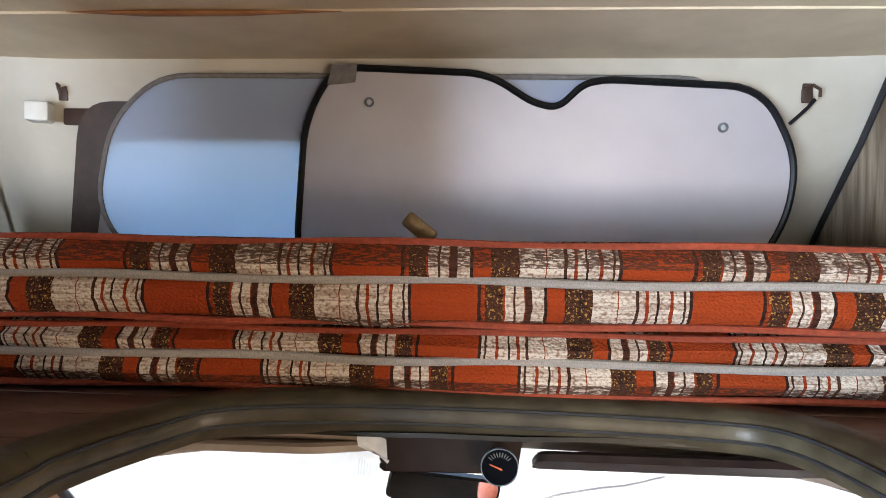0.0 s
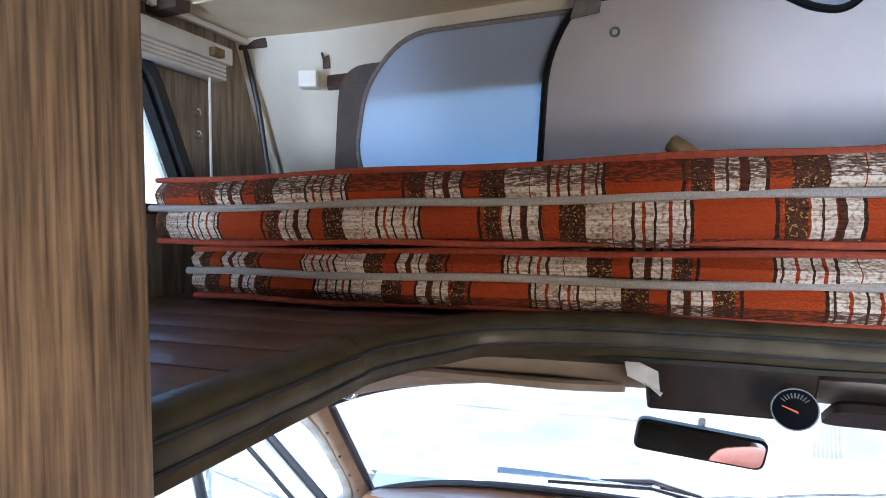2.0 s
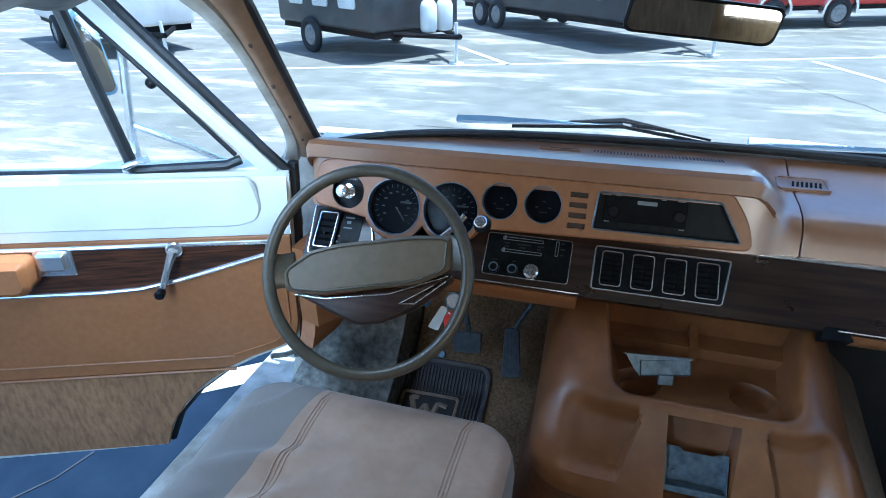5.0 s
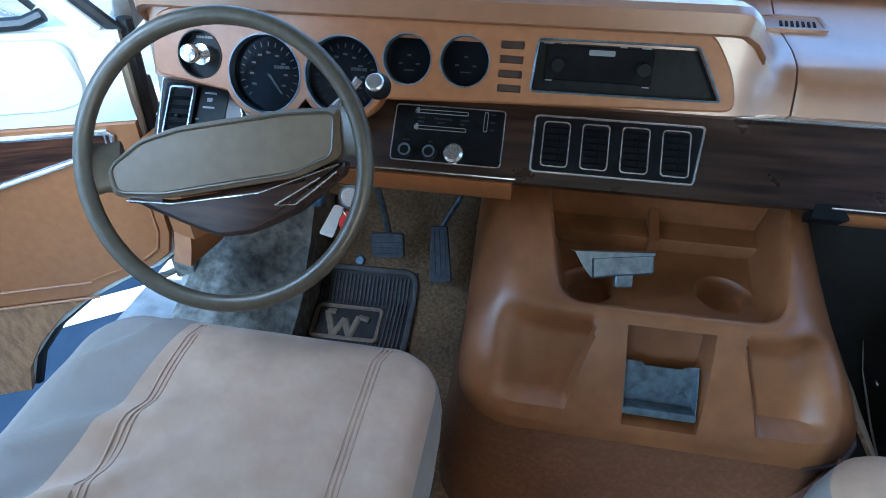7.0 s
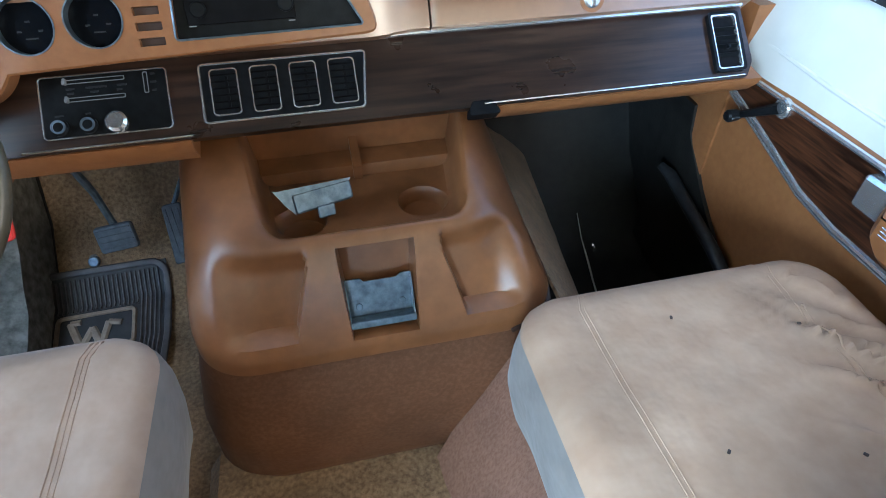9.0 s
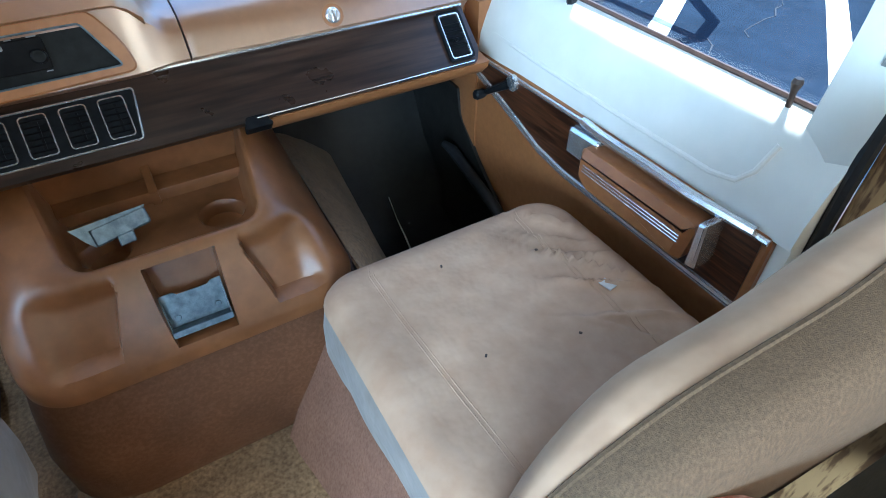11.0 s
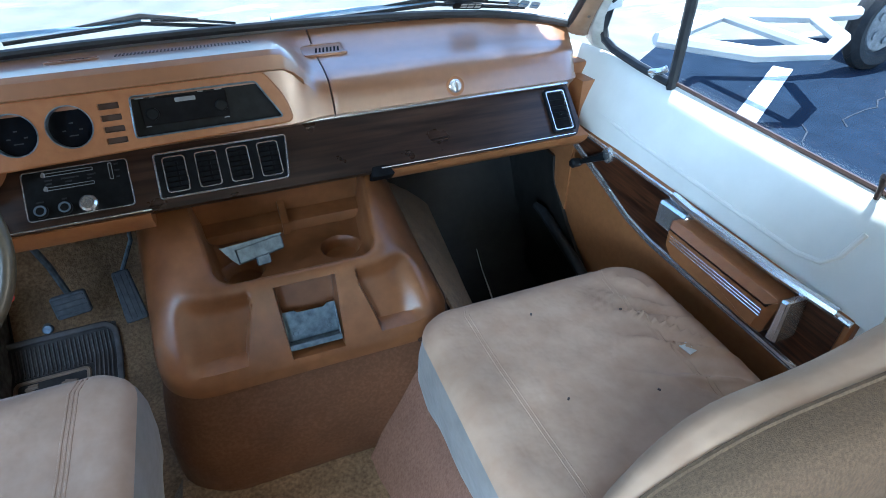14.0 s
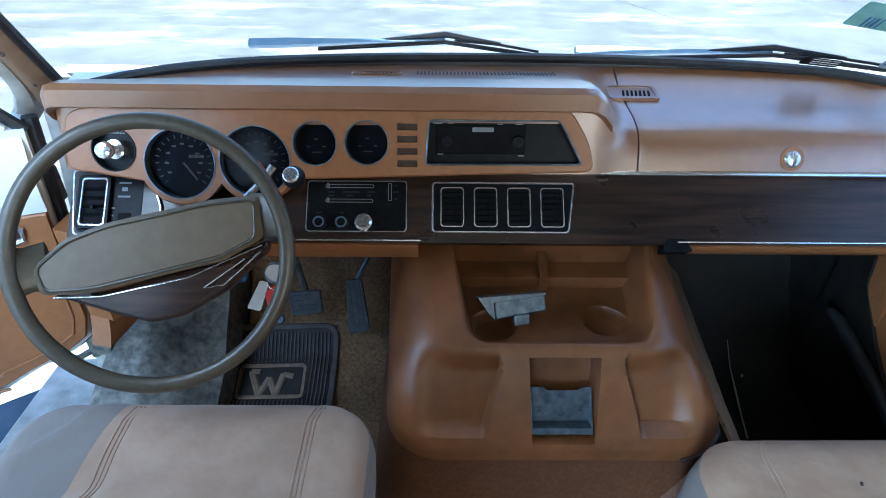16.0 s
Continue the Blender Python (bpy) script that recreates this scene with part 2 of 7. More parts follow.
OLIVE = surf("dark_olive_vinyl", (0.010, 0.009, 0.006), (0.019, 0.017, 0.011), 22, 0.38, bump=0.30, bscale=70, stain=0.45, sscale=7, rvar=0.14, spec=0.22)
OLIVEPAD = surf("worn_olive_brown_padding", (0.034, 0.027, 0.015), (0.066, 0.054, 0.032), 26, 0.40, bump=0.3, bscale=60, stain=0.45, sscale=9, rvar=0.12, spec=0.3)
PLANK = surf("red_brown_board", (0.10, 0.047, 0.030), (0.15, 0.075, 0.050), 9, 0.40, bump=0.08, bscale=120, stretch=(0.7, 9, 9), stain=0.25, rvar=0.12)
PANEL = surf("grey_brown_wood_panelling", (0.145, 0.108, 0.072), (0.36, 0.295, 0.22), 16, 0.5, bump=0.12, bscale=90, stretch=(5, 5, 0.35), stain=0.35, sscale=3, lo=0.36, hi=0.66, detail=8)
POSTWOOD = surf("brown_wood_post", (0.070, 0.042, 0.023), (0.25, 0.165, 0.092), 85, 0.45, bump=0.2, bscale=120, stretch=(4, 4, 0.14), stain=0.50, sscale=14, lo=0.36, hi=0.64, detail=10)
PLYWOOD = surf("golden_plywood", (0.13, 0.062, 0.022), (0.42, 0.255, 0.11), 20, 0.55, bump=0.2, bscale=60, stretch=(4, 4, 0.6), stain=0.3, sscale=5, lo=0.40, hi=0.50, detail=8)
LINER = surf("cream_headliner", (0.60, 0.49, 0.34), (0.66, 0.55, 0.39), 10, 0.6, bump=0.10, bscale=30, stain=0.14, sscale=2.5)
CAPVINYL = surf("pale_cap_vinyl", (0.50, 0.46, 0.38), (0.56, 0.52, 0.44), 10, 0.45, bump=0.12, bscale=25, stain=0.12, sscale=3)
SILVER = surf("silver_sunshade_film", (0.56, 0.54, 0.58), (0.64, 0.62, 0.66), 5, 0.52, metal=0.60, bump=0.06, bscale=5, stain=0.10, sscale=3, rvar=0.05)
DARKTRIM = surf("dark_brown_trim", (0.035, 0.018, 0.012), (0.06, 0.032, 0.022), 30, 0.5, stain=0.2)
BOXBROWN = surf("dark_brown_box", (0.014, 0.008, 0.006), (0.022, 0.013, 0.010), 40, 0.55, stain=0.2, spec=0.2)
BLINDW = surf("white_blind", (0.66, 0.65, 0.60), (0.74, 0.73, 0.68), 30, 0.4, stain=0.1)
BRASS = surf("dull_bronze", (0.16, 0.10, 0.045), (0.24, 0.16, 0.08), 50, 0.35, metal=0.7, stain=0.3)
ZIP = surf("grey_zipper_tape", (0.22, 0.195, 0.17), (0.32, 0.285, 0.25), 300, 0.7, bump=0.5, bscale=900, stretch=(2, 1, 1))
RUST = surf("rust_piping", (0.19, 0.028, 0.008), (0.27, 0.043, 0.013), 120, 0.9, bump=0.4, bscale=500)
ORANGECLOTH = surf("orange_woven_cushion", (0.42, 0.075, 0.022), (0.62, 0.13, 0.045), 150, 0.9, bump=0.9, bscale=120, stretch=(1, 1, 1), stain=0.2, sheen=0.3)
OLIVECLOTH = surf("olive_gold_cushion", (0.060, 0.045, 0.012), (0.105, 0.080, 0.025), 80, 0.7, bump=0.3, stain=0.2, sheen=0.2)
DUCT = surf("grey_duct_tape", (0.20, 0.205, 0.21), (0.34, 0.345, 0.35), 20, 0.35, metal=0.3, bump=0.5, bscale=40, stain=0.2)
CLEAR = glassy("window_glass", (0.97, 0.985, 0.98))
TAPE = surf("pale_clear_tape", (0.50, 0.53, 0.55), (0.66, 0.69, 0.71), 40, 0.2, bump=0.3, bscale=60)
MIRROR = surf("mirror", (0.80, 0.80, 0.80), (0.82, 0.82, 0.82), 10, 0.03, metal=1.0, stain=0.05, rvar=0.01)
TEAL = surf("pale_teal_sticker", (0.22, 0.42, 0.38), (0.28, 0.50, 0.46), 60, 0.6)
BLUESTK = surf("blue_sticker", (0.04, 0.10, 0.22), (0.10, 0.22, 0.42), 70, 0.5)
SILVSTK = surf("silver_grey_sticker", (0.22, 0.26, 0.30), (0.36, 0.40, 0.44), 120, 0.5)
# base colour holds the blue of reflected sky
SKYSTEEL = surf("sky_tinted_wiper_steel", (0.16, 0.28, 0.41), (0.21, 0.34, 0.48), 40, 0.35, metal=0.1, stain=0.2)
ASPHALT = surf("sun_bleached_asphalt", (0.132, 0.134, 0.118), (0.185, 0.182, 0.160), 2.0, 0.9, bump=0.6, bscale=60, stain=0.30, sscale=0.35, detail=12)
t = ASPHALT.node_tree
p = t.nodes["Principled BSDF"]
scuff = ramped(t, noise_of(t, 1.3, 12.0, (0.30, 1.0, 1.0), 0.70), [(0.52, (0, 0, 0)), (0.66, (1, 1, 1))])
t.links.new(mixed(t, scuff, p.inputs["Base Color"].links[0].from_socket, rgb((0.37, 0.345, 0.29))), p.inputs["Base Color"])
# asphalt with bluish shade put into its colour
SHADEDASPHALT = surf("asphalt_in_blue_shade", (0.008, 0.016, 0.032), (0.012, 0.022, 0.042), 6, 0.9, spec=0.08, bump=0.5, bscale=80, stain=0.25, sscale=2, detail=10)
LINEPAINT = surf("worn_white_line_paint", (0.55, 0.55, 0.52), (0.75, 0.75, 0.72), 12, 0.7, bump=0.3, bscale=60, stain=0.3, sscale=3, detail=10)
CRACK = surf("dark_crack", (0.02, 0.025, 0.035), (0.03, 0.035, 0.05), 20, 0.95)
REDPAINT = surf("red_trailer_paint", (0.50, 0.035, 0.030), (0.58, 0.055, 0.045), 3, 0.4, stain=0.15, sscale=1)
DARKPAINT = surf("dark_trailer_paint", (0.03, 0.033, 0.038), (0.06, 0.065, 0.07), 3, 0.4, stain=0.2, sscale=1)
WHITEPAINT = surf("white_trailer_paint", (0.62, 0.62, 0.60), (0.72, 0.72, 0.70), 3, 0.4, stain=0.15, sscale=1)
TYRE = surf("tyre_rubber", (0.014, 0.014, 0.015), (0.026, 0.026, 0.028), 20, 0.8, stain=0.2)
PILLARV = surf("dull_tan_pillar_vinyl", (0.27, 0.165, 0.095), (0.32, 0.205, 0.125), 40, 0.45, bump=0.1, bscale=500, stain=0.25, sscale=9)
HEADERV = surf("grey_beige_header_vinyl", (0.25, 0.195, 0.150), (0.30, 0.24, 0.185), 30, 0.5, bump=0.1, bscale=500, stain=0.2, sscale=6)


# the sunshade film lets some daylight through, tinted blue to stand for sky light
for t, part_through in ((SILVER.node_tree, 0.20), (SKYFILM.node_tree, 0.62)):
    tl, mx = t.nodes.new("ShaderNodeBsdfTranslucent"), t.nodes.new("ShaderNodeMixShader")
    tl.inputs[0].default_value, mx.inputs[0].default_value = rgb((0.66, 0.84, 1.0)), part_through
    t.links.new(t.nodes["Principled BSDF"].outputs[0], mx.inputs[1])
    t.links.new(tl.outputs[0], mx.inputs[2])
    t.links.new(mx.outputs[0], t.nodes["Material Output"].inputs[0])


def two_tone(name, base, other, edge, slope):
    """A copy of a cloth with another colour sewn on past a line across x, which leans with y."""
    m = base.copy()
    m.name = name
    t = m.node_tree
    p = t.nodes["Principled BSDF"]
    old = p.inputs["Base Color"].links[0].from_socket
    co, sep = t.nodes.new("ShaderNodeTexCoord"), t.nodes.new("ShaderNodeSeparateXYZ")
    t.links.new(co.outputs["Object"], sep.inputs[0])
    k = t.nodes.new("ShaderNodeMath")
    k.operation, k.inputs[1].default_value = "MULTIPLY_ADD", slope
    t.links.new(sep.outputs[1], k.inputs[0])
    t.links.new(sep.outputs[0], k.inputs[2])
    w = t.nodes.new("ShaderNodeMath")
    w.operation, w.inputs[1].default_value = "MULTIPLY_ADD", 0.05
    t.links.new(noise_of(t, 5.0, 1.0), w.inputs[0])
    t.links.new(k.outputs[0], w.inputs[2])
    less = t.nodes.new("ShaderNodeMath")
    less.operation, less.inputs[1].default_value = "LESS_THAN", edge
    t.links.new(w.outputs[0], less.inputs[0])
    t.links.new(mixed(t, less.outputs[0], old, rgb(other)), p.inputs["Base Color"])
    return m


SEATTWO = two_tone("beige_cover_with_grey_flank", SEATTOP, (0.205, 0.18, 0.16), -0.765, -0.10)

# ---- builders ----
BASE = {}


def finish(name, bm, material, angle=38):
    bmesh.ops.recalc_face_normals(bm, faces=bm.faces)
    me = bpy.data.meshes.new(name)
    bm.to_mesh(me)
    bm.free()
    me.materials.append(material)
    me.polygons.foreach_set("use_smooth", [True] * len(me.polygons))
    me.set_sharp_from_angle(angle=radians(angle))
    return new(name, me)


def thing(name, base, label, category, group="", kind=""):
    ob = new(name)
    ob.empty_display_size = 0.05
    ob.location = base
    BASE[ob] = Vector(base)
    return tagged(ob, label, category, group, kind)


def part(name, bm, material, parent=None, label="", angle=38):
    ob = finish(name, bm, material, angle)
    if parent is not None:
        ob.parent = parent
        if parent in BASE:
            ob.matrix_parent_inverse = Matrix.Translation(-BASE[parent])
    if label:
        ob["label"] = label
    return ob


def cut(ob, bm):
    """Takes the solid in bm out of ob's mesh."""
    me = bpy.data.meshes.new("tool")
    bmesh.ops.recalc_face_normals(bm, faces=bm.faces)
    bm.to_mesh(me)
    bm.free()
    tool = new("tool", me)
    mod = ob.modifiers.new("cut", "BOOLEAN")
    mod.object, mod.operation, mod.solver = tool, "DIFFERENCE", "EXACT"
    bpy.context.view_layer.update()
    done = bpy.data.meshes.new_from_object(ob.evaluated_get(bpy.context.evaluated_depsgraph_get()))
    old, name = ob.data, ob.data.name
    ob.modifiers.clear()
    ob.data = done
    done.polygons.foreach_set("use_smooth", [True] * len(done.polygons))
    done.set_sharp_from_angle(angle=radians(35))
    bpy.data.objects.remove(tool)
    bpy.data.meshes.remove(me)
    bpy.data.meshes.remove(old)
    done.name = name


def BM():
    return bmesh.new()


def box(bm, c, s, m=None, bevel=0.0, seg=2):
    v = bmesh.ops.create_cube(bm, size=1.0)["verts"]
    bmesh.ops.transform(bm, matrix=Matrix.Translation(c) @ (m or Matrix()) @ Matrix.Diagonal((*s, 1)), verts=v)
    if bevel:
        e = list({e for x in v for e in x.link_edges})
        bmesh.ops.bevel(bm, geom=e, offset=bevel, segments=seg, affect="EDGES", profile=0.5)
    return bm


def span(bm, a, b, bevel=0.0):
    """A box from corner a to corner b."""
    return box(bm, [(p + q) / 2 for p, q in zip(a, b)], [abs(q - p) for p, q in zip(a, b)], None, bevel)


def loft(bm, rings, closed=True, caps=True):
    rows = [[bm.verts.new(p) for p in r] for r in rings]
    n = len(rows[0])
    for a, b in zip(rows, rows[1:]):
        for i in range(n if closed else n - 1):
            j = (i + 1) % n
            bm.faces.new((a[i], a[j], b[j], b[i]))
    if caps and closed:
        bm.faces.new(rows[0][::-1])
        bm.faces.new(rows[-1])
    return rows


def sheet(bm, rows, thick):
    """A curved sheet through a grid of points, of some thickness along its normals."""
    g = [[Vector(p) for p in r] for r in rows]
    h, w = len(g), len(g[0])

    def nor(i, j):
        a = g[min(i + 1, h - 1)][j] - g[max(i - 1, 0)][j]
        b = g[i][min(j + 1, w - 1)] - g[i][max(j - 1, 0)]
        return a.cross(b).normalized()
    back = [[g[i][j] - nor(i, j) * thick for j in range(w)] for i in range(h)]
    f = [[bm.verts.new(p) for p in r] for r in g]
    k = [[bm.verts.new(p) for p in r] for r in back]
    for i in range(h - 1):
        for j in range(w - 1):
            bm.faces.new((f[i][j], f[i][j + 1], f[i + 1][j + 1], f[i + 1][j]))
            bm.faces.new((k[i][j], k[i + 1][j], k[i + 1][j + 1], k[i][j + 1]))
    rim = [(0, j) for j in range(w)] + [(i, w - 1) for i in range(1, h)] + [(h - 1, j) for j in range(w - 2, -1, -1)] + [(i, 0) for i in range(h - 2, 0, -1)]
    for (a, b), (c, d) in zip(rim, rim[1:] + rim[:1]):
        bm.faces.new((f[a][b], k[a][b], k[c][d], f[c][d]))
    return bm


def tube(bm, pts, r, seg=10, loop=False, flat=1.0):
    """A bar of round section along points; r may be one radius for each."""
    pts = [Vector(p) for p in pts]
    n = len(pts)
    rr = list(r) if hasattr(r, "__len__") else [r] * n
    rings, up = [], None
    for i, p in enumerate(pts):
        d = (pts[(i + 1) % n] - pts[i - 1]) if loop else (pts[min(i + 1, n - 1)] - pts[max(i - 1, 0)])
        d.normalize()
        if up is None:
            up = d.orthogonal().normalized() if abs(d.z) > 0.9 else (Vector((0, 0, 1)) - d * d.z).normalized()
        up = (up - d * up.dot(d)).normalized()
        side = d.cross(up)
        rings.append([p + rr[i] * (math.cos(a) * side + flat * math.sin(a) * up) for a in (2 * math.pi * k / seg for k in range(seg))])
    if loop:
        rings.append(rings[0])
        rows = loft(bm, rings[:-1], True, False)
        for i in range(seg):
            j = (i + 1) % seg
            bm.faces.new((rows[-1][i], rows[-1][j], rows[0][j], rows[0][i]))
    else:
        loft(bm, rings)
    return bm


def rrect(w, h, r, n=5, cx=0.0, cy=0.0):
    """A rectangle with round corners, as points of a plane."""
    out = []
    for sx, sy, a0 in ((1, 1, 0), (-1, 1, 90), (-1, -1, 180), (1, -1, 270)):
        for k in range(n + 1):
            a = radians(a0 + 90 * k / n)
            out.append((cx + sx * (w / 2 - r) + r * math.cos(a), cy + sy * (h / 2 - r) + r * math.sin(a)))
    return out


def circle(r, n=32, cx=0.0, cy=0.0, sy=1.0):
    return [(cx + r * math.cos(2 * math.pi * k / n), cy + r * sy * math.sin(2 * math.pi * k / n)) for k in range(n)]


def rounded(pts, r, n=4):
    """A polygon of the plane with its corners rounded."""
    out, m = [], len(pts)
    for i in range(m):
        a, b, c = (Vector(pts[i - 1]), Vector(pts[i]), Vector(pts[(i + 1) % m]))
        k = min(r, 0.45 * (a - b).length, 0.45 * (c - b).length)
        p, q = b + (a - b).normalized() * k, b + (c - b).normalized() * k
        for j in range(n + 1):
            t = j / n
            v = (1 - t) ** 2 * p + 2 * t * (1 - t) * b + t * t * q
            out.append((v.x, v.y))
    return out


def plane(o, u, v):
    """The matrix of a plane: o the origin, u and v its axes; its third axis points off it."""
    u, v = Vector(u).normalized(), Vector(v)
    v = (v - u * u.dot(v)).normalized()
    w = u.cross(v)
    return Matrix(((u.x, v.x, w.x, o[0]), (u.y, v.y, w.y, o[1]), (u.z, v.z, w.z, o[2]), (0, 0, 0, 1)))


def prism(bm, outline, m, z0, z1, bevel=0.0):
    """An outline of the plane m, solid from z0 to z1 off it; the outer edge softened by bevel."""
    rings = [[m @ Vector((x, y, z0)) for x, y in outline]]
    if bevel:
        c = Vector((sum(p[0] for p in outline) / len(outline), sum(p[1] for p in outline) / len(outline)))
        rings.append([m @ Vector((x, y, z1 - bevel)) for x, y in outline])
        ins = []
        k = len(outline)
        for i in range(k):
            a, b = Vector(outline[i - 1]), Vector(outline[(i + 1) % k])
            d = (b - a)
            nn = Vector((-d.y, d.x)).normalized() if d.length > 1e-9 else Vector((0, 0))
            p = Vector(outline[i])
            if nn.dot(c - p) < 0:
                nn = -nn
            ins.append(m @ Vector((p.x + nn.x * bevel, p.y + nn.y * bevel, z1)))
        rings.append(ins)
    else:
        rings.append([m @ Vector((x, y, z1)) for x, y in outline])
    loft(bm, rings)
    return bm


def ring(bm, outer, inner, m, z0, z1):
    """A flat ring between two outlines with as many points each."""
    r = [[m @ Vector((x, y, z)) for x, y in o] for o, z in ((outer, z0), (outer, z1), (inner, z1), (inner, z0))]
    rows = [[bm.verts.new(p) for p in q] for q in r]
    n = len(outer)
    for a, b in zip(rows, rows[1:] + rows[:1]):
        for i in range(n):
            bm.faces.new((a[i], a[(i + 1) % n], b[(i + 1) % n], b[i]))
    return bm


def bars(bm, m, items, z=0.001, d=0.0006):
    """Small raised bars on a plane: x, y, width, height."""
    for x, y, w, h in items:
        prism(bm, [(x - w / 2, y - h / 2), (x + w / 2, y - h / 2), (x + w / 2, y + h / 2), (x - w / 2, y + h / 2)], m, z, z + d)
    return bm


def bumpy(bm, amount, scale, seed=0.0, only=None):
    for v in bm.verts:
        if only is None or only(v.co):
            v.co += noise.noise_vector(v.co * scale + Vector((seed, seed, seed))) * amount
    return bm


def lerp(a, b, t):
    return tuple(x + (y - x) * t for x, y in zip(a, b))


# ---- ground and distance ----
bm = BM()
for r in ((-400, -400, 400, 600),):
    v = [bm.verts.new(p) for p in ((r[0], r[1], 0), (r[2], r[1], 0), (r[2], r[3], 0), (r[0], r[3], 0))]
    bm.faces.new(v)
tagged(part("ground", bm, ASPHALT), "sun-bleached grey asphalt of a parking lot", "ground", kind="structure")


def flat_paint(name, pts, material, label, z=0.004):
    b = BM()
    loft(b, [[(x, y, z - 0.003) for x, y in pts], [(x, y, z) for x, y in pts]])
    return tagged(part(name, b, material), label, "road marking", kind="structure")


# ground patches on both sides carry painted shade
flat_paint("stall_left", [(-3.4, -3), (-1.0, -3), (-1.0, 3.1), (-3.4, 2.9)], SHADEDASPHALT, "asphalt beside the vehicle, coloured dark blue for shade", 0.004)
flat_paint("stall_right", [(1.2, -3), (7.5, -3), (7.5, 4.4), (4.6, 5.3), (2.6, 3.9), (1.2, 3.4)], SHADEDASPHALT, "asphalt beside the vehicle, coloured dark blue for shade", 0.004)
flat_paint("stall_line", [(-3.30, 1.06), (-1.05, 2.66), (-1.05, 2.84), (-3.30, 1.24)], LINEPAINT, "cracked white painted stall line", 0.009)
flat_paint("stall_line", [(2.4, 2.3), (5.2, 4.1), (5.1, 4.25), (2.3, 2.45)], LINEPAINT, "worn white painted stall line", 0.009)
flat_paint("stall_line", [(4.3, 1.9), (6.8, 3.6), (6.7, 3.75), (4.2, 2.05)], LINEPAINT, "worn white painted stall line", 0.009)
flat_paint("lot_line", [(-14, 7.2), (12, 16.2), (12, 16.34), (-14, 7.33)], LINEPAINT, "white painted line across the lot", 0.006)
flat_paint("lot_line", [(-3.96, 13.35), (-2.30, 11.25), (-2.20, 11.32), (-3.86, 13.42)], LINEPAINT, "white painted line of a stall", 0.006)
flat_paint("lot_line", [(3.13, 12.87), (4.05, 10.4), (4.16, 10.44), (3.25, 12.90)], LINEPAINT, "white painted line of a stall", 0.006)


def crack(pts):
    b = BM()
    tube(b, [(x, y, 0.0085) for x, y in pts], [0.004 + 0.004 * random.random() for _ in pts], 5, flat=0.25)
    return tagged(part("pavement_crack", b, CRACK), "thin dark crack in the asphalt", "crack", "pavement cracks", "structure")


for x0, y0, dx, dy in ((-1.5, 1.0, -0.12, 0.02), (-2.2, 1.5, -0.08, -0.12), (-1.4, 2.5, -0.14, 0.05), (3.0, 2.0, 0.16, 0.14), (4.5, 3.0, 0.15, 0.05), (2.2, 11.1, 0.13, -0.29), (-2.6, 6.9, 0.30, 0.02), (0.2, 5.2, 0.22, 0.10)):
    crack([(x0 + dx * k + 0.05 * random.uniform(-1, 1), y0 + dy * k + 0.05 * random.uniform(-1, 1)) for k in range(9)])


def wheel(parent, c, r, along=(1, 0, 0)):
    m = plane(c, along, (0, 0, 1))
    t = part("wheel", tube(BM(), [m @ Vector((r * 0.80 * math.cos(a), r * 0.80 * math.sin(a), 0)) for a in (k * math.pi / 14 for k in range(28))], r * 0.22, 8, loop=True), TYRE, parent)
    b = BM()
    prism(b, circle(r * 0.60, 24), m, -0.05, 0.05, 0.02)
    for k in range(5):
        a = 2 * math.pi * k / 5
        prism(b, circle(r * 0.1, 8, r * 0.34 * math.cos(a), r * 0.34 * math.sin(a)), m, 0.05, 0.065)
    part("rim", b, DUCT, t, "dull steel rim")
    return t


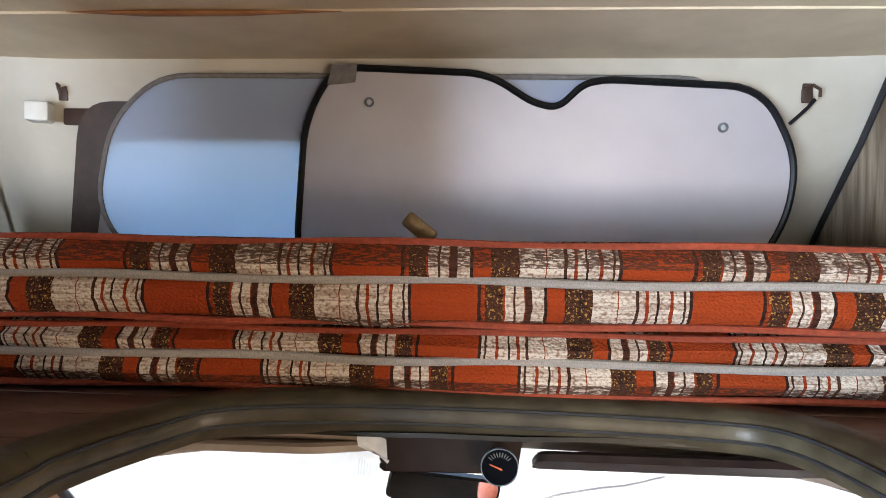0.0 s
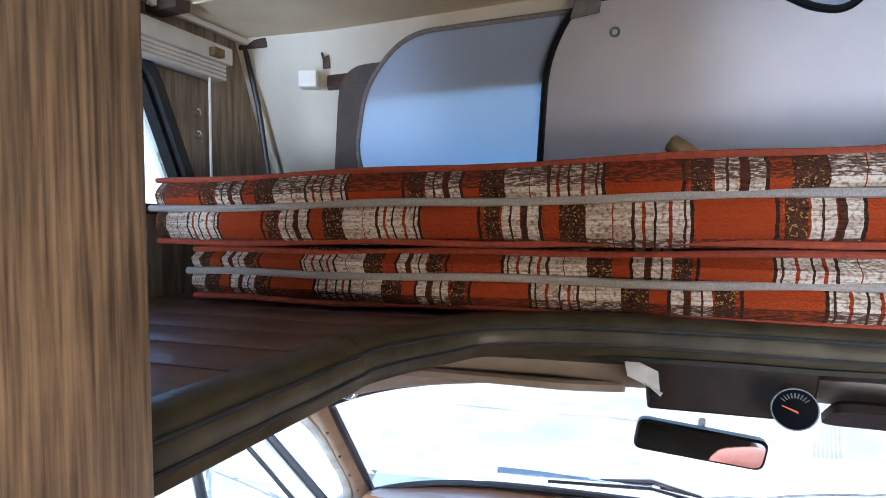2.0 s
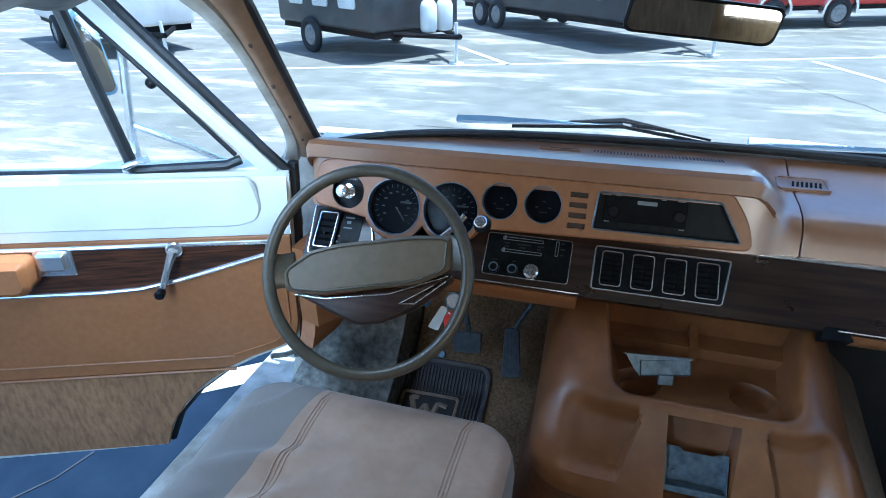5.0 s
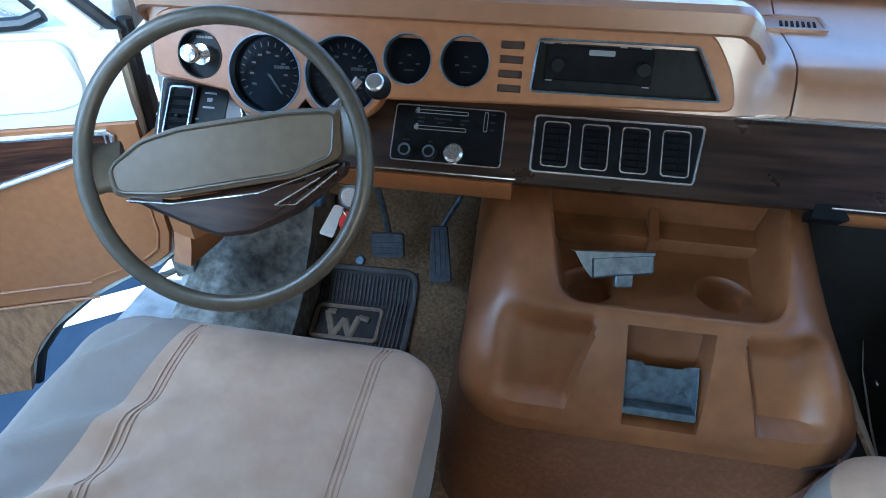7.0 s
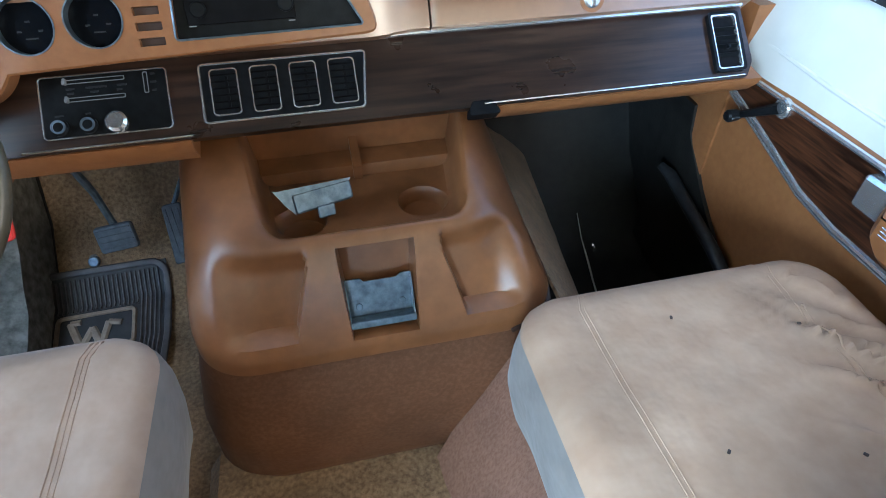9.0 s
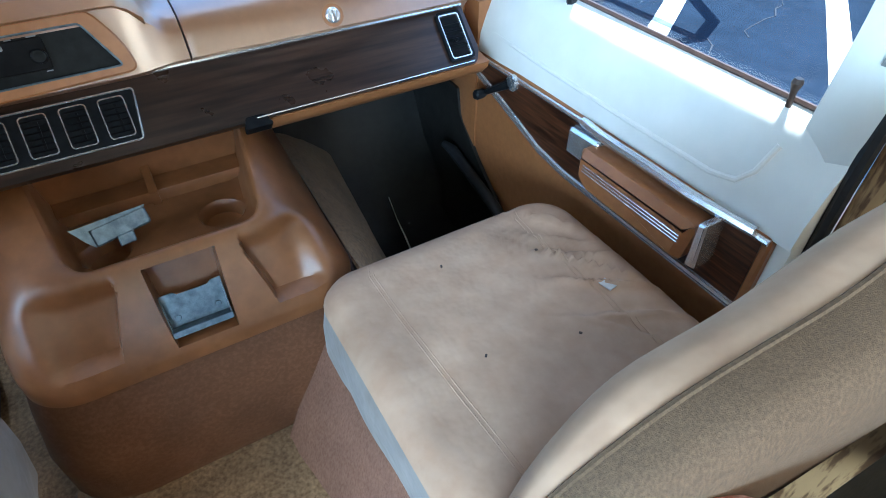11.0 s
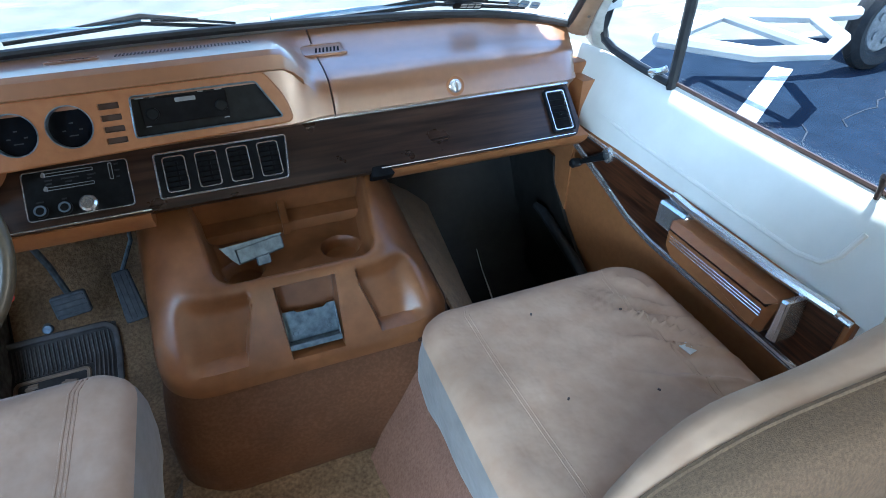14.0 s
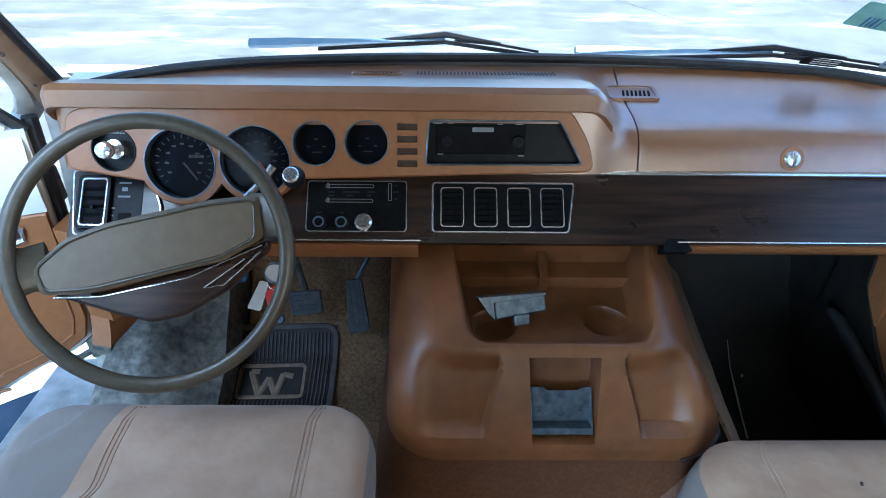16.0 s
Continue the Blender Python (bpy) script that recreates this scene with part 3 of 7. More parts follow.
def trailer(base, length, height, paint, label, yaw, wheels, front_bottles):
    ob = thing("travel_trailer", base, label, "trailer", "parked trailers")
    x, y, _ = base
    ca, sa = math.cos(radians(yaw)), math.sin(radians(yaw))

    def at(u, v, z):
        return (x + u * ca - v * sa, y + u * sa + v * ca, z)
    rot = Matrix.Rotation(radians(yaw), 4, "Z")
    b = BM()
    box(b, at(length / 2, 1.1, 0.55 + height / 2), (length, 2.2, height), rot, 0.08, 3)
    part("body", b, paint, ob)
    b = BM()
    box(b, at(length / 2, 1.1, 0.50), (length * 0.98, 2.0, 0.14), rot, 0.02)
    part("chassis", b, MATTBLACK, ob)
    for u in wheels:
        for v, o in ((-0.02, 1), (2.22, -1)):
            wheel(ob, at(u, v, 0.36), 0.36, (o * ca, o * sa, 0))
            if paint is REDPAINT:
                arc = [radians(-5 + 190 * k / 16) for k in range(17)]
                b = BM()
                loft(b, [[at(u + r * math.cos(a), v + o * q, 0.40 + r * math.sin(a)) for r, q in ((0.43, 0.1), (0.43, -0.08), (0.50, -0.08), (0.50, 0.1))] for a in arc])
                part("fender", b, CHROME, ob, "bright wheel-arch trim")
    for k in range(3):
        for v, o in ((-0.002, 1), (2.202, -1)):
            b = BM()
            prism(b, rrect(length * 0.16, 0.42, 0.06), plane(at(length * (0.22 + 0.27 * k), v, 1.15), (o * ca, o * sa, 0), (0, 0, 1)), -0.01, 0.02, 0.008)
            h = part("hatch", b, WHITEPAINT if paint is DARKPAINT else REDPAINT, ob, "pale hatch with rounded corners" if paint is DARKPAINT else "")
            if paint is REDPAINT:
                part("hatch_edge", tube(BM(), [plane(at(length * (0.22 + 0.27 * k), v, 1.15), (o * ca, o * sa, 0), (0, 0, 1)) @ Vector((x1, y1, 0.02)) for x1, y1 in rrect(length * 0.16, 0.42, 0.06)], 0.014, 6, loop=True), TYRE, h, "dark hatch seal")
    for v in (0.5, 1.7):
        b = tube(BM(), [at(0, v, 0.5), at(-1.2, 1.1, 0.5)], 0.05, 6)
        part("drawbar", b, MATTBLACK, ob)
    b = tube(BM(), [at(-1.1, 1.1, 0.02), at(-1.1, 1.1, 0.75)], 0.035, 8)
    box(b, at(-1.1, 1.1, 0.02), (0.2, 0.2, 0.04), rot)
    part("tongue_jack", b, WHITEPAINT, ob, "white tongue jack on a foot")
    if front_bottles:
        for v in (0.85, 1.25):
            b = BM()
            loft(b, [[at(-0.5 + r * math.cos(a), v + r * math.sin(a), z) for a in (k * math.pi / 8 for k in range(16))] for r, z in ((0.13, 0.55), (0.16, 0.60), (0.16, 1.0), (0.12, 1.08), (0.05, 1.12))])
            part("gas_bottle", b, WHITEPAINT, ob, "white gas bottle")
    return ob


trailer((1.45, 14.65, 0), 7.0, 2.2, DARKPAINT, "dark travel trailer with pale hatches parked in the lot", 135, (5.0, 5.85), True)
trailer((-3.6, 12.6, 0), 3.6, 1.9, DARKPAINT, "dark travel trailer with a white tongue jack", 149, (2.2,), True)
trailer((-9.3, 11.6, 0), 5.0, 2.0, WHITEPAINT, "white travel trailer with a tongue jack at its nose", 149, (2.6,), False)
trailer((2.36, 17.24, 0), 7.5, 1.5, REDPAINT, "red travel trailer with bright wheel arches", 25, (0.9, 2.75), False)


def truck_wheel():
    ob = thing("utility_trailer", (5.4, 3.6, 0), "pale tubular frame trailer with a large tyre", "trailer")
    b = BM()
    tube(b, [(3.3, 3.9, 0.55), (3.75, 3.35, 0.55), (4.3, 3.2, 0.55), (4.7, 3.4, 0.55), (5.0, 3.9, 0.55)], 0.06, 8)
    tube(b, [(3.3, 3.9, 0.55), (4.3, 4.3, 0.55), (5.0, 4.0, 0.55), (5.6, 3.9, 0.55)], 0.06, 8)
    tube(b, [(4.3, 3.2, 0.55), (4.3, 4.3, 0.55)], 0.05, 8)
    part("tube_frame", b, WHITEPAINT, ob, "white tubular drawbar")
    wheel(ob, (5.9, 3.9, 0.42), 0.42)
    b = box(BM(), (6.9, 4.4, 0.9), (1.6, 1.0, 0.7), None, 0.05)
    part("body", b, WHITEPAINT, ob)


truck_wheel()

# ---- coach shell ----
FLOOR, CEIL = 0.64, 2.69


def wall(name, bm, material, label, category="wall"):
    return tagged(part(name, bm, material), label, category, kind="structure")


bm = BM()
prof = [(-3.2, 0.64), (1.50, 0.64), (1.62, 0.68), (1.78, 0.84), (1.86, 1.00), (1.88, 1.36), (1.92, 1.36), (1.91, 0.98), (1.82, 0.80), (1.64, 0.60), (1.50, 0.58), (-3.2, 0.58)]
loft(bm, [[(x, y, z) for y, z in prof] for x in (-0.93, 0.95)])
wall("floor", bm, DARKFLOOR, "near-black cab floor with a sloping toe board", "floor")
bm = BM()
span(bm, (-1.06, -3.2, CEIL), (1.06, 1.75, CEIL + 0.05))
for y in (0.02, 0.46, 0.955, 1.205):
    tube(bm, [(-1.05, y, CEIL), (-0.5, y + 0.003, CEIL - 0.001), (0, y - 0.002, CEIL), (0.5, y, CEIL), (1.05, y + 0.002, CEIL)], 0.0035, 6)
wall("ceiling", bm, LINER, "cream headliner with sewn seams and sagging edges", "ceiling")
bm = BM()
tube(bm, [(-0.62, 0.950, CEIL - 0.003), (-0.5, 0.949, CEIL - 0.006), (-0.36, 0.950, CEIL - 0.006), (-0.2, 0.953, CEIL - 0.003)], [0.001, 0.008, 0.008, 0.001], 8, flat=0.5)
wall("trim", bm, surf("bare_wood_edge", (0.28, 0.11, 0.03), (0.36, 0.16, 0.05), 30, 0.6), "bare wood showing at a split ceiling seam", "trim")
# left side wall with the cabover window
bm = BM()
WL = -1.02
WIN = rounded([(0.50, 2.30), (1.03, 2.30), (0.91, 2.585), (0.50, 2.585)], 0.05, 5)
prism(bm, [(-3.2, 1.95), (1.75, 1.95), (1.75, 2.75), (-3.2, 2.75)], plane((WL, 0, 0), (0, 1, 0), (0, 0, 1)), -0.05, 0.0)
wl = wall("wall_left", bm, PANEL, "grey-brown wood-grain panelled side wall")
cut(wl, prism(BM(), WIN, plane((WL, 0, 0), (0, 1, 0), (0, 0, 1)), -0.2, 0.2))
bm = BM()
prism(bm, [(-3.2, 0.6), (0.42, 0.6), (0.42, 1.95), (-3.2, 1.95)], plane((WL, 0, 0), (0, 1, 0), (0, 0, 1)), -0.05, 0.0)
wl2 = wall("wall_left_low", bm, PANEL, "grey-brown wood-grain panelled side wall")
# unseen side window opening for the left fill lamp
prism(b2 := BM(), rrect(1.2, 0.7, 0.05, 4, -1.0, 1.95), plane((WL, 0, 0), (0, 1, 0), (0, 0, 1)), -0.3, 0.3)
cut(wl2, b2)
prism(b2 := BM(), rrect(1.2, 0.7, 0.05, 4, -1.0, 1.95), plane((WL, 0, 0), (0, 1, 0), (0, 0, 1)), -0.3, 0.3)
cut(wl, b2)
ob = thing("window_1", (WL, 0.76, 2.30), "black-framed cabover window with a slanting front edge", "window", kind="structure")
mw = plane((WL, 0, 0), (0, 1, 0), (0, 0, 1))
cw = Vector((0.75, 2.44))
inner = [tuple(cw + (Vector(p) - cw) * 0.90) for p in WIN]
mid = [tuple(cw + (Vector(p) - cw) * 0.95) for p in WIN]
part("window_frame", ring(BM(), [tuple(cw + (Vector(p) - cw) * 1.05) for p in WIN], mid, mw, -0.03, 0.018), SEAL, ob)
part("inner_frame", ring(BM(), mid, inner, mw, -0.02, 0.006), BLACK, ob, "black inner sash")
g = part("pane", prism(BM(), [tuple(cw + (Vector(p) - cw) * 0.93) for p in WIN], mw, -0.012, -0.008), CLEAR, ob, "clear glass")
g.visible_shadow = False
# right side wall of the cabover, and the coach behind
bm = BM()
prism(bm, [(-3.2, 2.06), (1.75, 2.06), (1.75, 2.75), (-3.2, 2.75)], plane((0.74, 0, 0), (0, 1, 0), (0, 0, 1)), 0.0, 0.05)
wall("wall_right", bm, PANEL, "grey-brown wood-grain panelled side wall")
bm = BM()
span(bm, (1.02, -3.2, 0.6), (1.07, 0.40, 2.1))
wr = wall("wall_right_low", bm, PLYWOOD, "golden plywood side wall of the living space")
# matching unseen opening for the right fill lamp
span(b2 := BM(), (0.9, -1.6, 1.6), (1.2, -0.4, 2.05), 0.0)
cut(wr, b2)
bm = span(BM(), (0.958, 0.10, 0.66), (1.015, 0.528, 2.06))
wall("wall_panel", bm, PLYWOOD, "knotty golden plywood panel behind the passenger door")
bm = span(BM(), (-1.06, -3.25, 0.58), (1.06, -3.2, 2.75))
wall("wall_back", bm, PANEL, "plain panelled rear wall")

# front cap of the cabover: slanting pale vinyl with two window openings behind the shades
bm = BM()
rows = []
for i in range(15):
    z = 2.02 + 0.70 * i / 14
    row = []
    for j in range(41):
        x = -1.03 + 1.80 * j / 40
        turn = min(1, max(0, abs(x + 0.13) - 0.66) / 0.2)
        y = 1.235 - 0.16 * (z - 2.37) + ((0.175 - 0.60 * (max(z, 2.25) - 2.37)) if x > 0 else (0.05 - 0.24 * (z - 2.37))) * turn
        fold = 0.012 * math.exp(-((x + 0.90 + 0.10 * (z - 2.5)) / 0.018) ** 2) + 0.008 * math.exp(-((x + 0.86) / 0.012) ** 2) + 0.010 * math.exp(-((x - 0.66 - 0.12 * (2.6 - z)) / 0.02) ** 2)
        row.append((x, y - fold * min(1, max(0, (2.68 - z) * 6)), z))
    rows.append(row)
sheet(bm, rows, -0.03)
cap = wall("front_cap", bm, CAPVINYL, "pale vinyl front wall of the cabover with soft folds")
mc = plane((0, 1.235, 2.37), (1, 0, 0), (0, -0.16, 1))
CAPWIN = rounded([(-0.795, -0.10), (0.50, -0.10), (0.50, 0.205), (-0.735, 0.205)], 0.06, 6)
cut(cap, prism(BM(), CAPWIN, mc, -0.2, 0.2))
ob = thing("window_2", (-0.1, 1.235, 2.28), "dark-framed front cabover window behind the sunshades", "window", kind="structure")
part("window_frame", ring(BM(), [(x * 1.045 + 0.004, y * 1.20 - 0.002) for x, y in CAPWIN], [(x * 0.965, y * 0.80 + 0.004) for x, y in CAPWIN], mc, -0.03, 0.014), DARKTRIM, ob)
g = part("pane", prism(BM(), CAPWIN, mc, -0.022, -0.018), CLEAR, ob)
g.visible_shadow = False
bm = BM()
tube(bm, [(-1.0, 1.165, 2.68), (-0.985, 1.19, 2.55), (-0.98, 1.215, 2.40), (-0.98, 1.235, 2.25)], 0.006, 8)
wall("trim", bm, SEAL, "black edging cord between cap and panelling", "trim")
bm = BM()
tube(bm, [(0.735, 1.165, 2.68), (0.735, 1.255, 2.55), (0.735, 1.375, 2.40), (0.735, 1.485, 2.25)], 0.006, 8)
wall("trim", bm, SEAL, "black edging cord between cap and panelling", "trim")
bm = span(BM(), (-1.0, 0.90, CEIL - 0.014), (-0.985, 1.17, CEIL - 0.001), 0.003)
wall("trim", bm, BLINDW, "white corner moulding under the ceiling", "trim")
for y in (0.93, 1.18):
    wall("trim", span(BM(), (-1.015, y - 0.018, CEIL - 0.022), (-0.94, y + 0.018, CEIL - 0.002), 0.003), DARKTRIM, "dark brown corner block under the ceiling", "trim")

# ---- cabover bed platform with the padded opening ----
PLAT = 2.136
ob = thing("bed_platform", (0, 0.9, PLAT - 0.03), "red-brown board bed platform with a padded opening to the cab", "bed platform")
OPEN = [(-0.43, 0.30), (-0.425, 0.62), (-0.40, 0.76), (-0.32, 0.865), (0.28, 0.872), (0.385, 0.835), (0.425, 0.66), (0.44, 0.30)]
for k in range(10):
    y0, y1 = 0.34 + 0.088 * k, 0.34 + 0.088 * (k + 1) - 0.003
    if y1 < 0.867:
        inset = 0.0 if y0 < 0.66 else (y0 - 0.66) * 0.55
        for a, b3 in ((-1.018, -0.435 + inset), (0.44 - inset, 0.735)):
            part("plank", span(BM(), (a, y0, PLAT - 0.028), (b3, y1, PLAT), 0.002), PLANK, ob)
    else:
        part("plank", span(BM(), (-1.018, y0, PLAT - 0.028), (0.735, y1, PLAT), 0.002), PLANK, ob)
edge = OPEN[1:-1]
for _ in range(3):
    edge = edge[:1] + [lerp(p, q, k) for p, q in zip(edge, edge[1:]) for k in (0.25, 0.75)] + edge[-1:]
path = [(-0.43, 0.35)] + edge + [(0.44, 0.35)]
bm = BM()
rings = []
for i, (x, y) in enumerate(path):
    a, b3 = Vector(path[max(i - 1, 0)]), Vector(path[min(i + 1, len(path) - 1)])
    d = (b3 - a).normalized()
    n = Vector((d.y, -d.x))
    wob = 0.003 * math.sin(i * 0.35)
    rings.append([(x + n.x * u, y + n.y * u, z + wob) for u, z in ((-0.035, 2.140), (-0.012, 2.150), (0.010, 2.147), (0.022, 2.138), (0.026, 2.124), (0.026, 2.108), (0.018, 2.096), (-0.01, 2.092), (-0.035, 2.096))])
loft(bm, rings)
part("padded_edge", bm, OLIVEPAD, ob, "dark olive vinyl padding round the opening")
for off in (2.134, 2.113):
    bm = BM()
    q = []
    for i, (x, y) in enumerate(path):
        a, b3 = Vector(path[max(i - 1, 0)]), Vector(path[min(i + 1, len(path) - 1)])
        d = (b3 - a).normalized()
        q.append((x + d.y * 0.0265, y - d.x * 0.0265, off + 0.003 * math.sin(i * 0.35)))
    tube(bm, q, 0.0022, 6)
    part("seam", bm, SEAL, ob)

# under the platform: vinyl headliner falling to the cab's roof rail
bm = BM()
rows = []
for i in range(9):
    s = i / 8
    row = []
    for j in range(25):
        x = -0.425 - 0.445 * s
        y = 0.34 + 0.80 * j / 24
        if y > 0.80:
            x += (y - 0.80) * 0.22 * (1 - s)
        z = 2.100 - 0.170 * s - 0.035 * math.sin(math.pi * s) + 0.010 * noise.noise((x * 5, y * 7, 3.0)) + (0.005 * math.sin(y * 42) + 0.004 * math.sin(y * 71)) * s * s - 0.030 * s ** 3 * max(0, 1 - max(0, y - 0.7) / 0.4)
        row.append((x, y, z))
    rows.append(row)
sheet(bm, rows, 0.006)
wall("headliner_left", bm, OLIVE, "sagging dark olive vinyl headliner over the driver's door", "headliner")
bm = BM()
rows = []
for i in range(9):
    s = i / 8
    rows.append([(0.425 + 0.445 * s - max(0, 0.42 + 0.03 * j - 0.80) * 0.22 * (1 - s), 0.42 + 0.03 * j, 2.100 - 0.170 * s - 0.035 * math.sin(math.pi * s) + 0.010 * noise.noise((s * 2, j * 0.2, 8.0))) for j in range(25)])
sheet(bm, rows, -0.006)
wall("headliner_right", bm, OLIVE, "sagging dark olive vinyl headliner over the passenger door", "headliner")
bm = BM()
rows = [[(-0.80 + 1.60 * j / 30, y + (0.10 if i == 0 else 0.0) * 0 - (0.05 * ((-0.80 + 1.60 * j / 30) / 0.8) ** 2 if i else 0), z + 0.004 * noise.noise((j * 0.3, i, 1))) for j in range(31)] for i, (y, z) in enumerate(((0.84, 2.098), (0.93, 2.086), (1.00, 2.066), (1.05, 2.045), (1.10, 2.030)))]
sheet(bm, rows, 0.006)
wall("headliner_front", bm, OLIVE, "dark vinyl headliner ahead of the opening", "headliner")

# ---- windshield and pillars ----


def lowedge(u):
    """The windshield's bottom edge, u from -1 (left) to 1."""
    return Vector((0.887 * u, 1.630 - 0.06 * u * u - 0.066 * u ** 6, 1.556 - 0.012 * u * u - 0.026 * u ** 6))


def topedge(u):
    return Vector((0.765 * u, 1.130 - 0.030 * u * u, 2.006 - 0.055 * u * u - 0.045 * u ** 6))


def onglass(u, s, off=0.0):
    p = lowedge(u).lerp(topedge(u), s)
    n = (topedge(u) - lowedge(u)).cross(lowedge(min(1, u + 0.02)) - lowedge(max(-1, u - 0.02))).normalized()
    if n.y < 0:
        n = -n
    return p + n * (off + 0.035 * math.sin(math.pi * s) * (1 - u * u))


ob = thing("windshield", (0, 1.87, 1.50), "large curved windshield with a black rubber seal", "windshield", kind="structure")
bm = sheet(BM(), [[onglass(-1 + 2 * j / 40, i / 10) for j in range(41)] for i in range(11)], -0.005)
g = part("pane", bm, CLEAR, ob, "clear laminated glass")
g.visible_shadow = False
loop = [onglass(-0.985 + 1.97 * j / 40, 0.012) for j in range(41)] + [onglass(0.985, 0.05 + 0.9 * i / 12) for i in range(13)] + [onglass(0.985 - 1.97 * j / 40, 0.985) for j in range(41)] + [onglass(-0.985, 0.95 - 0.9 * i / 12) for i in range(13)]
part("rubber_seal", tube(BM(), loop, 0.010, 8, loop=True), SEAL, ob, "black rubber seal")
# pillars: tan-trimmed inside, with screws
for s in (-1, 1):
    ob = thing("windshield_pillar", (0.95 * s, 1.45, 1.47), "tan vinyl windshield pillar trim with screws", "pillar", "windshield pillars", "structure")
    def along(t):
        c = lowedge(1.0).lerp(topedge(1.0), t)
        return Vector((c.x * s, c.y, c.z))

    def strip(q, t0, t1, flare):
        b = BM()
        loft(b, [[along(t) + Vector((s * x * (1 + flare * abs(2 * t - 1) ** 4), y * (1 + flare * abs(2 * t - 1) ** 4), -0.004 + 0.3 * y)) for x, y in q] for t in (t0 + (t1 - t0) * k / 16 for k in range(17))])
        return b
    part("trim_panel", strip(((-0.012, 0.010), (-0.006, -0.008), (0.002, -0.016), (0.012, -0.020), (0.020, -0.018), (0.024, -0.010), (0.016, 0.010)), -0.03, 1.03, 0.45), PILLARV, ob)
    part("door_flange", strip(((0.020, -0.020), (0.027, -0.026), (0.036, -0.027), (0.043, -0.020), (0.045, -0.006), (0.026, 0.006)), -0.16, 1.03, 0.7), DIRTYWHITE, ob, "cream painted pillar flange")
    for t in (0.14, 0.34, 0.56, 0.80):
        c = along(t)
        part("screw", prism(BM(), circle(0.0035, 10), plane((c.x + 0.006 * s, c.y - 0.019, c.z - 0.010), (0.85 * s, -0.5, 0), (-0.1, 0.4, 0.8)), -0.004, 0.003, 0.001), DARKTRIM, ob)
# header above the glass, tan
bm = sheet(BM(), [[(lambda p: (p.x * (1 + 0.02 * i), p.y - (0, 0.022, 0.040, 0.052, 0.058, 0.056)[i], p.z + (0.004, -0.002, 0.004, 0.018, 0.038, 0.056)[i]))(topedge(-1 + 2 * j / 40)) for j in range(41)] for i in range(6)], 0.008)
wall("header", bm, HEADERV, "grey-beige windshield header trim", "header")
# unseen outer roof and nose, added so that no light leaks in
bm = sheet(BM(), [[(x, y, z) for x in (-1.06, -0.5, 0, 0.5, 1.06)] for y, z in ((0.95, 2.115), (1.10, 2.07), (1.150, 2.036), (1.20, 2.032), (1.50, 2.06), (1.36, 2.72), (1.2, 2.76), (-3.2, 2.76))], 0.02)
skin = wall("coach_roof", bm, WHITEPAINT, "pale outer skin of the coach", "roof")
cut(skin, prism(BM(), CAPWIN, mc, -0.45, -0.035))
bm = sheet(BM(), [[(x, y, z) for x in (-0.98, -0.5, 0, 0.5, 0.98)] for y, z in ((1.69, 1.500), (1.78, 1.42), (2.00, 1.25), (2.20, 1.05), (2.26, 0.55))], 0.02)
wall("hood", bm, WHITEPAINT, "short cream hood ahead of the windshield", "hood")

# cowl and body sides added to stop sun leaking into the footwells
bm = BM()
sheet(bm, [[lowedge(-1 + 2 * j / 20) + Vector((0, 0.002, -0.004)) for j in range(21)], [Vector((0.95 * (-1 + 2 * j / 20), 1.70, 1.500)) for j in range(21)]], 0.012)
wall("cowl", bm, WHITEPAINT, "cream cowl panel closing the gap below the windshield", "cowl")
for s in (-1, 1):
    wall("cowl_side", span(BM(), (s * 0.955, 1.565 if s > 0 else 1.68, 0.50), (s * 1.0, 1.90, 1.40)), WHITEPAINT, "cream unseen body side ahead of the door", "body side")
    # unseen cabover skin, added to limit the sun strip on the passenger door
    side = wall("cabover_side", span(BM(), (s * 1.062, -3.2, 2.04), (s * 1.082, 1.50, 2.76)), WHITEPAINT, "pale unseen outer side of the cabover", "body side")
    if s < 0:
        cut(side, prism(BM(), WIN, plane((WL, 0, 0), (0, 1, 0), (0, 0, 1)), -0.3, 0.2))
        cut(side, prism(BM(), rrect(1.2, 0.7, 0.05, 4, -1.0, 1.95), plane((WL, 0, 0), (0, 1, 0), (0, 0, 1)), -0.3, 0.3))
    wall("cabover_underside", span(BM(), (s * 0.88, -0.2, 2.035), (s * 1.08, 1.46, 2.055)), WHITEPAINT, "pale unseen underside of the cabover", "body side")


